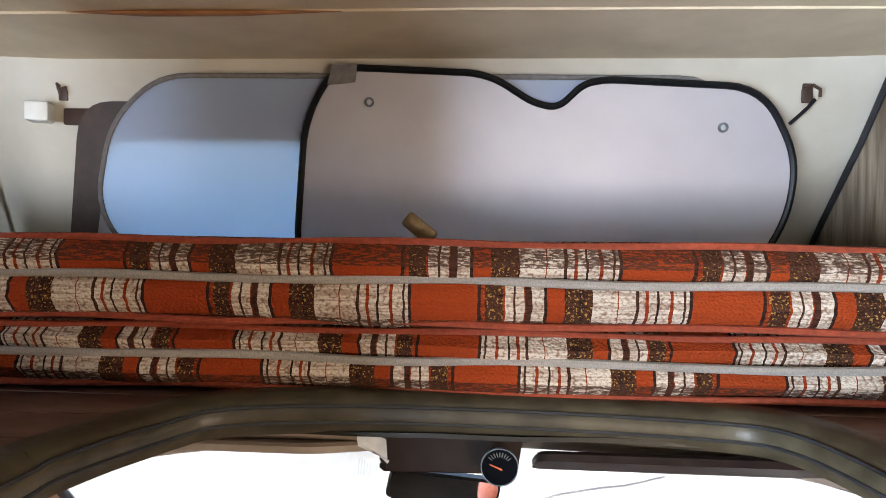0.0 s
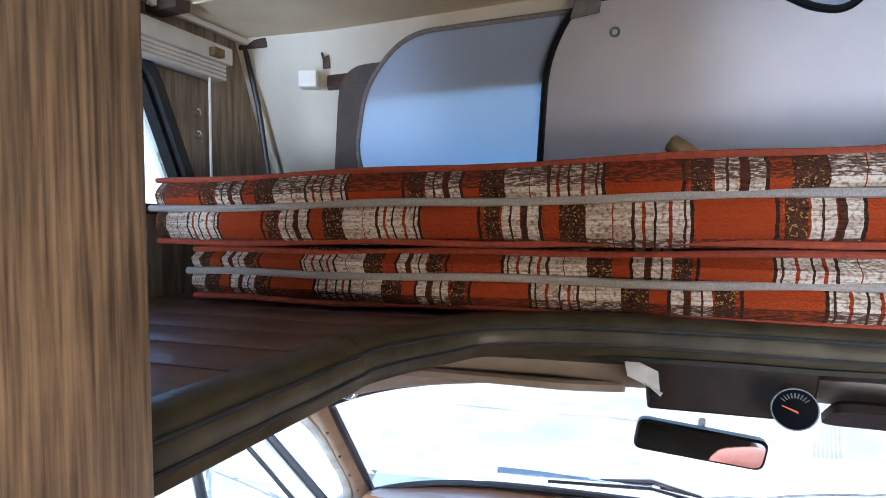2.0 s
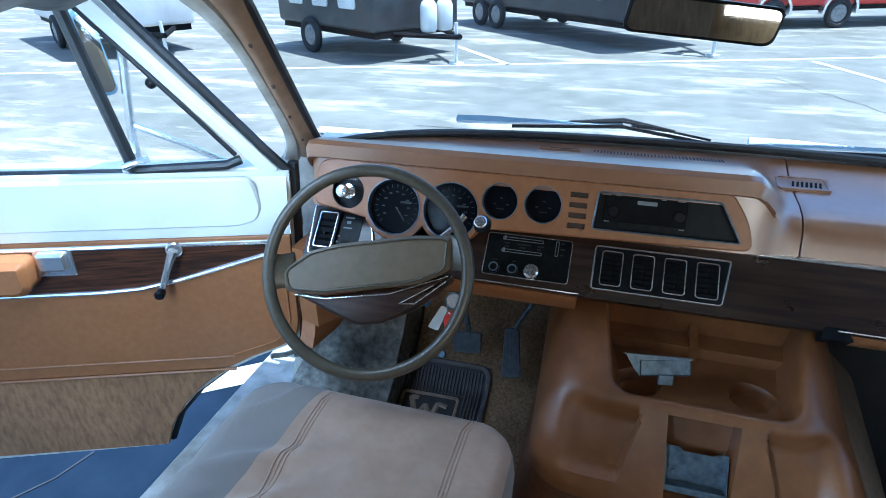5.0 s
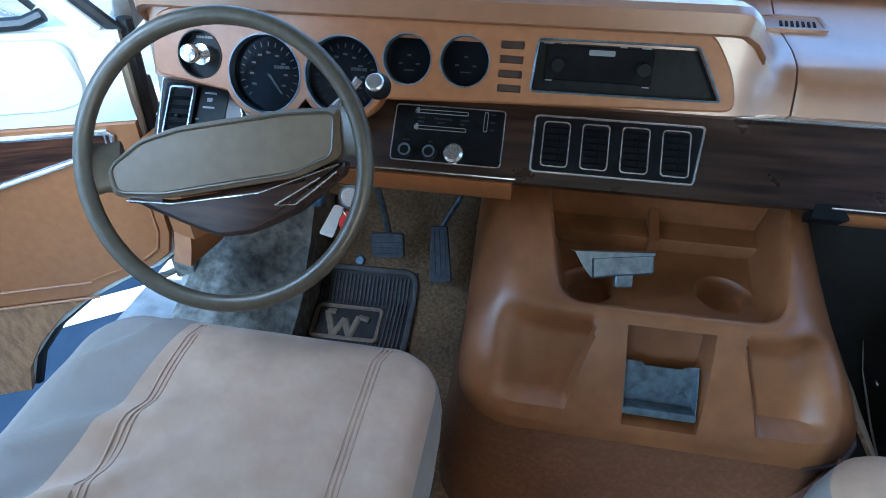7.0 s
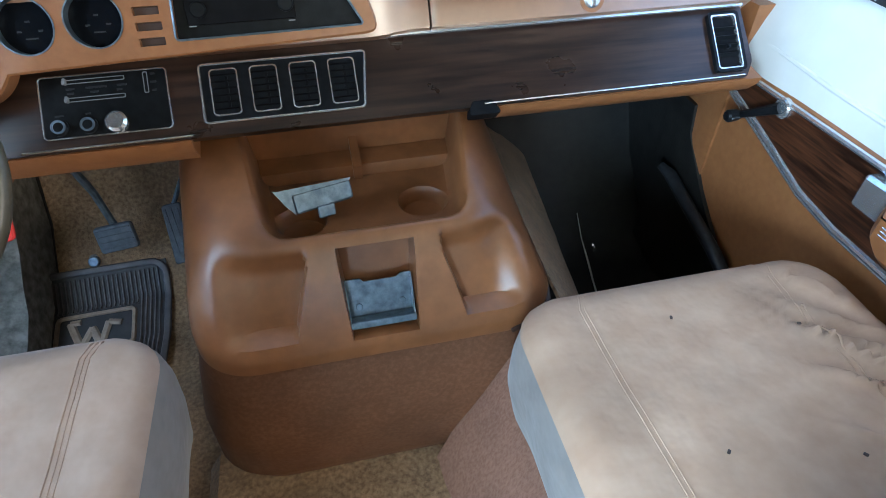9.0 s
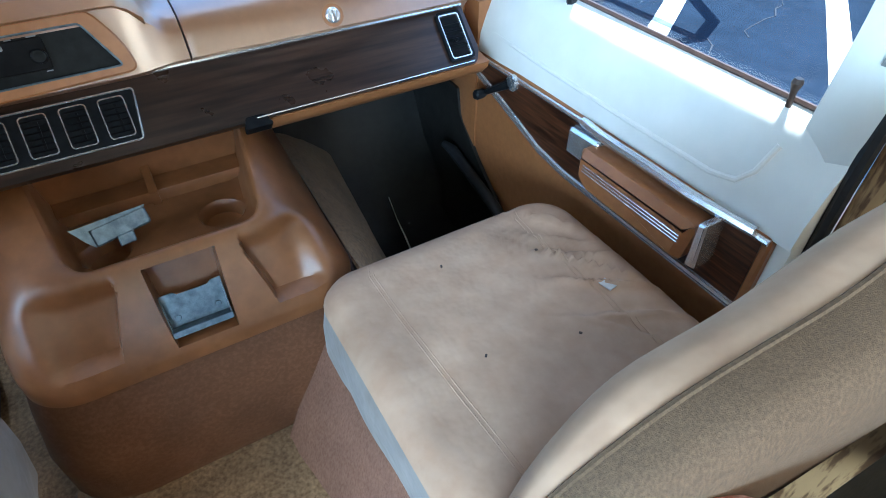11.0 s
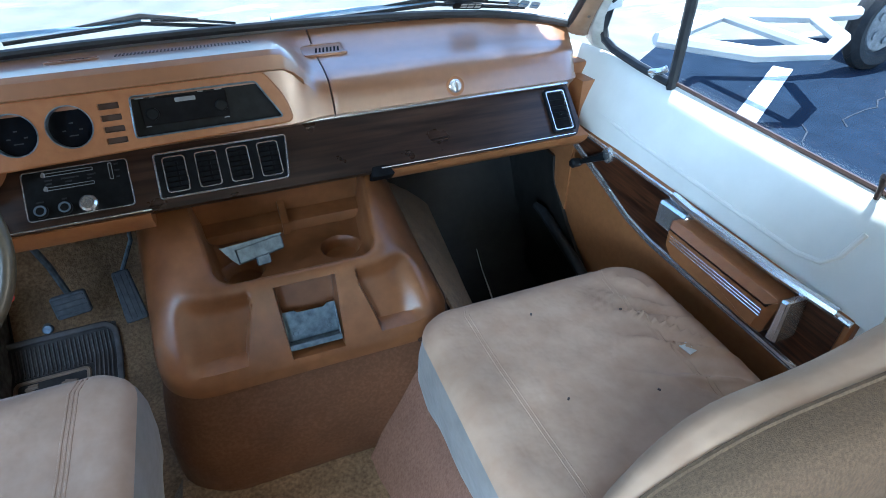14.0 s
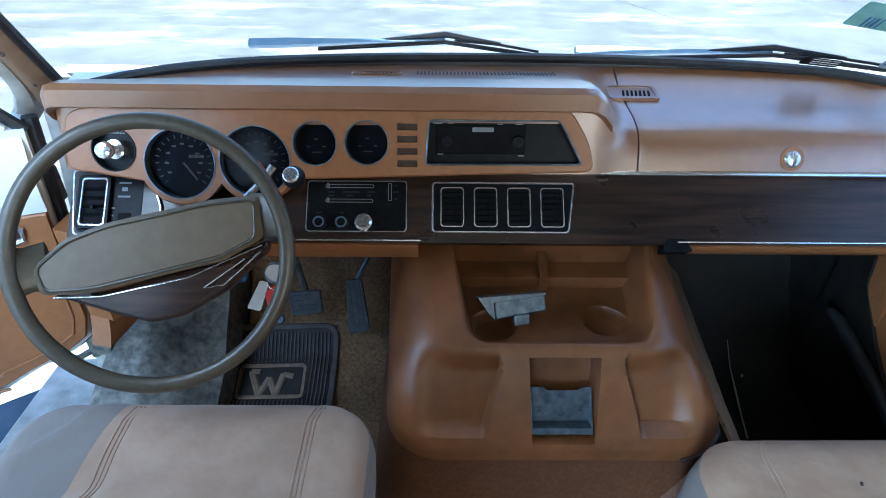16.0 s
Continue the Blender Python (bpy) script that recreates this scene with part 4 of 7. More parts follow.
# ---- cabover: mattresses and sunshades ----
def mattress(x0, x1, y0, y1, z0, z1, mats, label, dent):
    ob = thing("mattress", ((x0 + x1) / 2, (y0 + y1) / 2, z0), label, "mattress", "folded mattresses")
    zm = (z0 + z1) / 2 + 0.004
    for nm, za, zb, m in (("lower_panel", z0, zm - 0.005, mats[0]), ("upper_panel", zm + 0.005, z1, mats[1])):
        b = BM()
        rings = []
        for k in range(33):
            x = x0 + (x1 - x0) * k / 32
            e = min(1.0, (min(k, 32 - k) / 1.2)) ** 0.5
            bow = 0.010 * math.sin(k * 0.55 + dent) * 0.3 + 0.006 * noise.noise((x * 3, dent, za))
            ya = y0 + 0.02 * (1 - e) + bow
            zl, zh = (za - 0.004 * (za != z0) + bow * 0.4, zb + 0.004 * (zb != z1) + bow * 0.4)
            if nm == "upper_panel":
                prof = [(ya + 0.004, zl), (ya - 0.004, zl + 0.012), (ya - 0.006, (zl + zh) / 2), (ya + 0.002, zh - 0.014), (ya + 0.018, zh), (y1 - 0.02, zh), (y1, zh - 0.02), (y1, zl)]
            else:
                prof = [(ya + 0.020, zl), (ya + 0.004, zl + 0.012), (ya - 0.006, (zl + zh) / 2), (ya - 0.004, zh - 0.012), (ya + 0.004, zh), (y1, zh), (y1, zl + 0.02), (y1 - 0.02, zl)]
            rings.append([(x, y, z) for y, z in prof])
        loft(b, rings)
        part(nm, b, m, ob)
    wav = [(x0 + 0.01 + (x1 - x0 - 0.02) * k / 40, y0 - 0.001 + 0.003 * math.sin(k * 0.9), zm + 0.002 * math.sin(k * 0.55 + dent)) for k in range(41)]
    part("zipper", tube(BM(), wav, 0.0066, 8, flat=0.9), ZIP, ob, "grey zipper tape along the edge")
    for z in (z0 + 0.004, z1 - 0.004):
        part("piping", tube(BM(), [(x0 + 0.012 + (x1 - x0 - 0.024) * k / 40, y0 + 0.010 + 0.003 * math.sin(k * 0.7 + z * 9), z + 0.002 * math.sin(k * 0.6 + dent)) for k in range(41)], 0.0048, 8), RUST, ob, "rust-red piping")
    return ob


M1, M2 = plaid("plaid_upholstery_a", -0.546, 0.366, False, 1, (2.318, 2.40)), plaid("plaid_upholstery_b", -0.431, 0.352, False, 2, (2.20, 2.250))
M3, M4 = plaid("plaid_upholstery_c", -0.32, 0.327, True, 3, (2.30, 2.31)), plaid("plaid_upholstery_d", -0.282, 0.34, True, 4, (2.10, 2.168))
mattress(-0.885, 0.725, 0.862, 1.195, 2.146, 2.234, (M4, M3), "rust, brown and white plaid mattress on the bed platform", 0.4)
mattress(-0.945, 0.730, 0.842, 1.195, 2.240, 2.352, (M2, M1), "rust, brown and white plaid mattress lying on another", 2.1)


def sunshade(outline, off, border, label, mat_border, bow):
    ob = thing("sunshade", (outline[0][0], 1.2, 2.30), label, "sunshade", "folding sunshades")
    m = plane((0, 1.228 - off, 2.37), (1, 0, 0), (0, -0.16, 1))
    pts = rounded(outline, 0.09, 6)
    b = BM()
    prism(b, pts, m, 0.0, 0.004)
    part("film", b, SILVER if bow else SKYFILM, ob)
    part("binding", tube(BM(), [m @ Vector((x, y, 0.004)) for x, y in pts], border, 8, loop=True), mat_border, ob, "fabric edge binding")
    return ob, m


GREYBIND = surf("grey_binding", (0.16, 0.15, 0.15), (0.22, 0.21, 0.21), 80, 0.8)
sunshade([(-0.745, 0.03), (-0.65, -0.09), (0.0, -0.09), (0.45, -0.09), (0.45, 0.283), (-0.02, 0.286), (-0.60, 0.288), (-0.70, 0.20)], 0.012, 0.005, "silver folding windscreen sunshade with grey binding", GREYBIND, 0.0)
ob, m = sunshade([(-0.345, -0.09), (0.50, -0.09), (0.565, 0.03), (0.57, 0.14), (0.50, 0.262), (0.23, 0.275), (0.19, 0.268), (0.145, 0.225), (0.10, 0.235), (0.02, 0.285), (-0.26, 0.297), (-0.315, 0.20)], 0.034, 0.0065, "silver folding windscreen sunshade with black binding", BLACK, 1.0)
for x, y in ((-0.195, 0.235), (0.437, 0.193)):
    b = ring(BM(), circle(0.009, 16, x, y), circle(0.005, 16, x, y), m, 0.004, 0.007)
    part("grommet", b, STEEL, ob, "metal grommet")
b = prism(BM(), [(-0.27, 0.265), (-0.22, 0.270), (-0.215, 0.300), (-0.26, 0.300)], m, 0.006, 0.012)
part("clip", b, GREYBIND, ob, "grey holding clip")
for x in (-0.803, 0.60):
    ob = thing("curtain_hook", (x, 1.19, 2.62), "small rusty metal hook on the cap", "hook", "hooks")
    b = tube(BM(), [(x - 0.006, 1.19, 2.640), (x, 1.176, 2.640), (x + 0.008, 1.168, 2.630), (x + 0.010, 1.172, 2.618)], 0.003, 8)
    box(b, (x, 1.195, 2.63), (0.018, 0.008, 0.035), None, 0.002)
    part("hook", b, DARKTRIM, ob)
b = tube(BM(), [(0.598, 1.165, 2.612), (0.588, 1.17, 2.598), (0.572, 1.172, 2.582), (0.560, 1.176, 2.570)], 0.0035, 6)
tagged(part("tie_cord", b, BLACK), "black cord tying the sunshade to a hook", "cord")
ob = thing("curtain_rail", (-0.74, 1.19, 2.575), "dark wooden rail with a white end block", "curtain rail")
part("rail", span(BM(), (-0.80, 1.188, 2.565), (-0.66, 1.200, 2.597), 0.003), DARKTRIM, ob)
part("end_block", box(BM(), (-0.825, 1.16, 2.582), (0.040, 0.035, 0.036), Matrix.Rotation(0.3, 4, "Z"), 0.004), BLINDW, ob, "white plastic end block")
ob = thing("bed_latch", (-0.07, 0.99, 2.353), "olive-bronze latch handle sticking up behind the mattress", "latch")
part("lever", box(BM(), (-0.085, 1.0, 2.37), (0.055, 0.03, 0.026), Matrix.Rotation(radians(38), 4, "Y"), 0.006), BRASS, ob)
# blind over the side window
ob = thing("window_blind", (WL + 0.03, 0.85, 2.60), "white raised pleated blind with a cord over the side window", "blind")
part("headrail", span(BM(), (WL + 0.002, 0.55, 2.612), (WL + 0.045, 1.10, 2.648), 0.004), BLINDW, ob)
for k in range(4):
    part("pleat", span(BM(), (WL + 0.004, 0.56, 2.577 + 0.0085 * k), (WL + 0.040, 1.085, 2.5845 + 0.0085 * k), 0.002), BLINDW, ob)
part("cord", tube(BM(), [(WL + 0.03, 1.045, 2.60), (WL + 0.028, 1.047, 2.52), (WL + 0.03, 1.044, 2.46), (WL + 0.028, 1.046, 2.30)], 0.003, 6), BLINDW, ob, "white pull cord")
part("cord_lock", box(BM(), (WL + 0.05, 1.045, 2.625), (0.02, 0.03, 0.018), None, 0.003), BRASS, ob, "brass cord lock")
for z in (2.50, 2.455):
    ob = thing("cord_cleat", (WL, 1.035, z), "small chrome screw hook on the panelling", "hook", "cord cleats")
    part("hook", tube(BM(), [(WL, 1.035, z), (WL + 0.012, 1.035, z), (WL + 0.014, 1.03, z + 0.01), (WL + 0.014, 1.022, z + 0.008)], 0.0035, 6), CHROME, ob)
# post beside the opening
bm = BM()
span(bm, (-0.80, 0.228, FLOOR), (-0.371, 0.274, CEIL), 0.003)
span(bm, (-0.367, 0.170, FLOOR), (-0.312, 0.280, CEIL), 0.006)
wall("post", bm, POSTWOOD, "brown wood-grain post and panel beside the cab opening", "post")

# ---- overhead gauge box, visors, mirror ----
ob = thing("gauge_box", (-0.035, 1.0, 1.985), "dark brown overhead box with a round ammeter and a mirror behind", "gauge box")
b = BM()
prism(b, rounded([(-0.144, 2.082), (0.078, 2.082), (0.064, 1.986), (-0.137, 1.984)], 0.006, 3), plane((0.004, 0.912, 0.024), (1, 0, 0), (0, 0.02, 1)), -0.10, 0.0, 0.003)
body = part("body", b, BOXBROWN, ob)
mg = plane((0.040, 0.912, 2.038), (1, 0, 0), (0, 0.02, 1))
dial = part("gauge", prism(BM(), circle(0.0252, 32), mg, 0.0, 0.004), LENS, ob, "black round ammeter")
part("bezel", ring(BM(), circle(0.0263, 32), circle(0.0250, 32), mg, 0.0, 0.006), STEEL, dial, "thin grey metal ring")
b = BM()
for k in range(9):
    a = radians(40 + 12.5 * k)
    prism(b, [(0.014 * math.cos(a) - 0.0008, 0.014 * math.sin(a)), (0.014 * math.cos(a) + 0.0008, 0.014 * math.sin(a)), (0.020 * math.cos(a) + 0.0008, 0.020 * math.sin(a)), (0.020 * math.cos(a) - 0.0008, 0.020 * math.sin(a))], mg, 0.004, 0.0048)
part("scale", b, FAINTINK, dial)
part("needle", prism(BM(), [(0.004, -0.005), (0.003, -0.002), (-0.014, 0.004), (-0.014, 0.003)], mg, 0.0048, 0.0056), ORANGE, dial, "orange pointer")
b = BM()
for k in range(3):
    box(b, (-0.124, 0.914, 2.054 - 0.011 * k), (0.010, 0.003, 0.007), None, 0.001)
part("switch", b, BLACK, ob)
b = sheet(BM(), [[(-0.165 + 0.011 * i + 0.003 * j, 0.905 - 0.004 * j, 2.105 - 0.013 * j + 0.006 * i * (1 if j % 2 else -1) * 0.4 - 0.007 * i) for i in range(5)] for j in range(4)], 0.0008)
tagged(part("tape_piece", b, TAPE), "crumpled clear tape at the gauge box corner", "tape")


def visor(x0, x1, y, z, tilt, label, cloth):
    o = thing("sun_visor", ((x0 + x1) / 2, y, z), label, "sun visor", "sun visors")
    w = x1 - x0
    mv = plane(((x0 + x1) / 2, y, z), (1, 0, 0), (0, math.cos(tilt), math.sin(tilt)))
    part("pad", prism(BM(), rounded([(-w / 2, -0.045), (w / 2 - 0.10, -0.045), (w / 2, 0.0), (w / 2 - 0.04, 0.055), (-w / 2, 0.055)], 0.03, 5), mv, -0.008, 0.008, 0.005), cloth, o)
    part("pivot_arm", tube(BM(), [mv @ Vector((w / 2 - 0.10, 0.05, 0)), mv @ Vector((w / 2 - 0.06, 0.075, 0.0)), mv @ Vector((w / 2 - 0.03, 0.085, 0.02))], 0.005, 8), CHROME, o, "chrome pivot arm")
    return o


# right visor's dark colour holds its backlit shade; left one is beige
visor(0.10, 0.66, 1.03, 2.005, radians(-28), "padded sun visor coloured dark brown as if backlit, folded up", BOXBROWN)
visor(-0.63, -0.16, 1.08, 2.000, radians(-8), "grey-beige padded sun visor folded flat", HEADERV)
for x in (-0.69, 0.66):
    o = thing("visor_hook", (x, 1.10, 1.95), "small metal loop on the windshield header", "hook", "header loops")
    part("loop", tube(BM(), [(x + 0.018 * math.cos(a), 1.075, 1.945 + 0.014 * math.sin(a)) for a in (k * math.pi / 8 for k in range(16))], 0.0045, 6, loop=True), CHROME, o)
ob = thing("rear_view_mirror", (-0.065, 1.27, 1.845), "rear-view mirror with a dark frame glued to the windshield", "mirror")
mm = plane((-0.052, 1.215, 1.872), (1, 0.06, -0.075), (0.0, 0.0, 1))
shape = rounded([(-0.112, -0.026), (0.105, -0.030), (0.112, 0.024), (-0.105, 0.032)], 0.016, 5)
part("housing", prism(BM(), shape, mm, -0.018, 0.004, 0.004), BLACK, ob)
part("glass", prism(BM(), [(x * 0.955, y * 0.84) for x, y in shape], mm, 0.003, 0.0055), MIRROR, ob, "mirror glass")
part("stem", tube(BM(), [(-0.048, 1.23, 1.886), (-0.046, 1.245, 1.893), (-0.044, 1.262, 1.900)], 0.008, 8), CHROME, ob, "chrome stem")


# ---- dashboard ----
dash = thing("dashboard", (0, 1.5, 1.27), "tan vinyl dashboard with dark wood film and chrome trim", "dashboard")
# profile (y, z) from the wood strip's top round the pad to the windshield and back under
DRV = [(1.352, 1.432), (1.370, 1.500), (1.378, 1.542), (1.362, 1.546), (1.353, 1.552), (1.355, 1.580), (1.366, 1.588), (1.47, 1.580), (1.60, 1.562), (1.74, 1.549), (1.87, 1.546), (1.87, 1.35), (1.42, 1.33), (1.405, 1.405)]
PAS = [(1.362, 1.436), (1.372, 1.458), (1.380, 1.474), (1.386, 1.482), (1.394, 1.488), (1.404, 1.493), (1.430, 1.500), (1.50, 1.508), (1.62, 1.513), (1.74, 1.522), (1.87, 1.546), (1.87, 1.35), (1.42, 1.33), (1.405, 1.405)]


def dash_ring(x, t, shrink=0.0):
    s = t * t * (3 - 2 * t)
    pts = [lerp(a, b, s) for a, b in zip(DRV, PAS)]
    far = lowedge(max(-1, min(1, x / 0.87))).y - 0.004
    out = []
    for i, (y, z) in enumerate(pts):
        if y > 1.39 and i not in (12,):
            y = 1.39 + (y - 1.39) * (far - 1.39) / 0.48
        drop = 0.026 * (x / 0.887) ** 6 * max(0, min(1, (y - 1.39) / 0.15)) if z > 1.45 else 0
        wide = 0.055 * max(0, min(1, (y - 1.385) / 0.12)) * (max(0, min(1, (-0.74 - x) / 0.08)) - max(0, min(1, (x - 0.74) / 0.08)))
        out.append((x - wide, y + shrink * 0.6, z - shrink * (0.7 if z > 1.45 else 0) - drop))
    return out


xs = [(-0.836, 0, 0.05), (-0.833, 0, 0.022), (-0.824, 0, 0.008), (-0.808, 0, 0.0)] + [(-0.79 + 0.0442 * k, 0, 0) for k in range(21)] + [(0.118, 0.10, 0), (0.138, 0.3, 0), (0.158, 0.55, 0), (0.178, 0.8, 0), (0.198, 0.95, 0), (0.212, 1, 0)]
bm = BM()
loft(bm, [dash_ring(x, t, s) for x, t, s in xs])
part("driver_pad", bm, PAD, dash, "tan padded dash top with a gauge hood")
bm = BM()
xs = [(0.2155, 1, 0.002), (0.219, 1, 0)] + [(0.23 + 0.043 * k, 1, 0) for k in range(13)] + [(0.79, 1, 0), (0.81, 1, 0.006), (0.824, 1, 0.016), (0.832, 1, 0.04)]
loft(bm, [dash_ring(x, t, s) for x, t, s in xs])
pad2 = part("passenger_pad", bm, PAD, dash, "tan glove compartment section of the dash")
# lower panel under the strip
bm = BM()
LOWP = [(1.287, 1.318), (1.292, 1.300), (1.312, 1.272), (1.36, 1.258), (1.60, 1.27), (1.60, 1.34), (1.40, 1.335)]
loft(bm, [[(x, y, z) for y, z in LOWP] for x in (-0.84, -0.82, -0.5, -0.19)])
part("lower_panel", bm, VINYL, dash)
bm = BM()
loft(bm, [[(x, y, z) for y, z in ((1.287, 1.318), (1.293, 1.303), (1.314, 1.282), (1.36, 1.270), (1.60, 1.27), (1.60, 1.34), (1.40, 1.335))] for x in (0.29, 0.6, 0.81, 0.828)])
part("lower_panel", bm, VINYL, dash)
bm = BM()
span(bm, (-0.20, 1.46, 1.26), (0.31, 1.58, 1.33))
part("lower_panel", bm, MATTBLACK, dash)
# wood strip
MS = plane((0, 1.288, 1.322), (1, 0, 0), (0, 0.098, 0.098))
SH = 0.139
bm = BM()
prism(bm, rounded([(-0.832, 0.0), (0.795, 0.0), (0.812, 0.03), (0.806, SH), (-0.832, SH)], 0.008, 3), MS, -0.02, 0.0)
part("wood_strip", bm, WALNUT, dash, "dark walnut film along the dash")
for pts, r in (([(-0.40, SH - 0.006), (0.2, SH - 0.006), (0.802, SH - 0.006)], 0.0036), ([(-0.43, 0.004), (-0.185, 0.004)], 0.002), ([(0.29, 0.004), (0.60, 0.004), (0.790, 0.005)], 0.0017)):
    part("chrome_trim", tube(BM(), [MS @ Vector((x, y, 0.010 if y > 0.1 else 0.002)) for x, y in pts], r, 6), CHROME, dash, "thin chrome line")
# solid black piece stands in for the shaded gap by the engine cover
bm = BM()
prism(bm, rounded([(0.262, -0.014), (0.318, -0.014), (0.306, 0.010), (0.268, 0.010)], 0.006, 3), MS, -0.03, 0.0016)
part("dark_gap_piece", bm, MATTBLACK, dash, "black piece drawn as the dark gap beside the engine cover")

# instrument panel, with round openings
MF = plane((0, 1.332, 1.440), (1, 0, 0), (0, 0.050, 0.125))
BIG = [(-0.609, 0.016, 0.062), (-0.477, 0.021, 0.062)]
SMALL = [(-0.371, 0.053, 0.0385), (-0.280, 0.055, 0.0385)]
LIGHT = (-0.722, 0.040, 0.038)


def panel_outline():
    pts = [(0.126, 0.006), (0.113, 0.060), (0.082, 0.108), (0.06, 0.118), (-0.30, 0.120), (-0.77, 0.112), (-0.800, 0.100), (-0.808, 0.050), (-0.806, 0.002)]
    out = rounded(pts, 0.022, 4)
    for cx, cy, r in BIG:
        low = [(cx + (r + 0.012) * math.cos(a), cy + (r + 0.012) * math.sin(a)) for a in (radians(205 + 130 * k / 14) for k in range(15))]
        if cx < -0.55:
            low = [p for p in low if p[0] < -0.5425]
        else:
            low = [p for p in low if p[0] > -0.5425]
        out += low
    return out


panel = part("instrument_panel", prism(BM(), panel_outline(), MF, -0.030, 0.006, 0.003), VINYL, dash, "tan moulded instrument panel")
tool = BM()
for cx, cy, r in BIG + SMALL + [LIGHT]:
    prism(tool, circle(r, 40, cx, cy), MF, -0.014, 0.05)
cut(panel, tool)
STEREO = rounded([(-0.176, 0.018), (0.102, 0.020), (0.060, 0.0945), (-0.170, 0.0945)], 0.007, 3)
tool = prism(BM(), STEREO, MF, -0.012, 0.05)
for k in range(4):
    prism(tool, rrect(0.036, 0.0115, 0.0015, 2, -0.2085, 0.083 - 0.0212 * k), MF, -0.010, 0.05)
cut(panel, tool)
for i, (cx, cy, r) in enumerate(BIG + SMALL + [LIGHT]):
    b = prism(BM(), circle(r - 0.0005, 40, cx, cy), MF, -0.0138, -0.010)
    gdial = part("gauge", b, LENS if i < 4 else BLACK, dash, ("black speedometer dial", "black gauge cluster dial", "small black round gauge", "small black round gauge", "black light switch plate")[i])
    part("bezel", ring(BM(), circle(r + 0.0008, 40, cx, cy), circle(r - 0.0012, 40, cx, cy), MF, -0.010, 0.0080), STEEL if i < 4 else BLACK, gdial, "thin dull metal ring" if i < 4 else "")
    b = BM()
    if i < 2:
        for k in range(19):
            a = radians(-45 + 15 * k)
            for q in range(1):
                c, s_ = math.cos(a), math.sin(a)
                w = 0.0007
                prism(b, [(cx + 0.044 * c - w * s_, cy + 0.044 * s_ + w * c), (cx + 0.044 * c + w * s_, cy + 0.044 * s_ - w * c), (cx + 0.051 * c + w * s_, cy + 0.051 * s_ - w * c), (cx + 0.051 * c - w * s_, cy + 0.051 * s_ + w * c)], MF, -0.0099, -0.0094)
        bars(b, MF, [(cx + 0.030 * math.cos(radians(-30 + 30 * k)), cy + 0.034 * math.sin(radians(-30 + 30 * k)), 0.007, 0.003) for k in range(9)], -0.0099)
        bars(b, MF, [(cx + 0.012 + 0.0045 * k, cy + 0.012, 0.0035, 0.005) for k in range(6)], -0.0099)
    elif i < 4:
        bars(b, MF, [(cx - 0.014 + 0.014 * k, cy + 0.013 * (k % 2) - 0.006, 0.006, 0.0025) for k in range(3)], -0.0099)
        bars(b, MF, [(cx, cy - 0.016, 0.016, 0.002)], -0.0099)
    else:
        bars(b, MF, [(cx - 0.012 + 0.005 * k, cy + 0.028, 0.0038, 0.004) for k in range(6)], -0.0099)
    part("print", b, FAINT if i < 4 else INK, gdial)["kind"] = "stuff"
    if i < 2:
        part("needle", prism(BM(), [(cx - 0.002, cy), (cx + 0.002, cy), (cx + 0.024, cy - 0.030), (cx + 0.022, cy - 0.031)], MF, -0.0094, -0.0082), ORANGE if i else FAINT, gdial)
lx, ly, _ = LIGHT
b = BM()
loft(b, [[MF @ Vector((lx + r * math.cos(a), ly + r * math.sin(a), z)) for a in (k * math.pi / 12 for k in range(24))] for r, z in ((0.017, -0.011), (0.017, 0.004), (0.008, 0.006), (0.007, 0.024), (0.014, 0.028), (0.0155, 0.036), (0.013, 0.042), (0.006, 0.044))])
part("light_knob", b, CHROME, dash, "chrome headlight pull knob")
for k in range(4):
    part("slot_cover", prism(BM(), rrect(0.0355, 0.011, 0.001, 2, -0.2085, 0.083 - 0.0212 * k), MF, -0.0098, -0.004), DARKTRIM, dash, "dark brown slot blank")
st = part("stereo", prism(BM(), [(x, y) for x, y in STEREO], MF, -0.0118, -0.009), BLACK, dash, "black radio with a cassette slot and two knobs")
part("bezel", tube(BM(), [MF @ Vector((x, y, 0.0065)) for x, y in STEREO], 0.0018, 6, loop=True), STEEL, st, "thin bright edge")
b = prism(BM(), rrect(0.158, 0.050, 0.004, 3, -0.078, 0.062), MF, -0.009, -0.003, 0.001)
part("faceplate", b, MATTBLACK, st)
part("tape_slot", prism(BM(), rrect(0.038, 0.008, 0.002, 2, -0.075, 0.079), MF, -0.003, -0.0015), INK, st)
for x in (-0.138, -0.012):
    part("knob", prism(BM(), circle(0.0115, 20, x, 0.058), MF, -0.003, 0.006, 0.002), BLACK, st)
bars(b := BM(), MF, [(-0.155, 0.090, 0.016, 0.003), (-0.132, 0.090, 0.010, 0.002), (-0.045, 0.089, 0.010, 0.002), (-0.012, 0.089, 0.014, 0.002), (-0.150, 0.036, 0.010, 0.0018), (-0.006, 0.034, 0.010, 0.0018)], -0.0028)
part("print", b, INK, st)["kind"] = "stuff"

# heater control
HC = rrect(0.184, 0.096, 0.006, 3, -0.304, 0.068)
hc = part("heater_control", prism(BM(), HC, MS, 0.0, 0.004, 0.001), BLACK, dash, "black heater and radio control plate")
part("edge_trim", tube(BM(), [MS @ Vector((x, y, 0.004)) for x, y in HC], 0.0014, 6, loop=True), CHROME, hc)
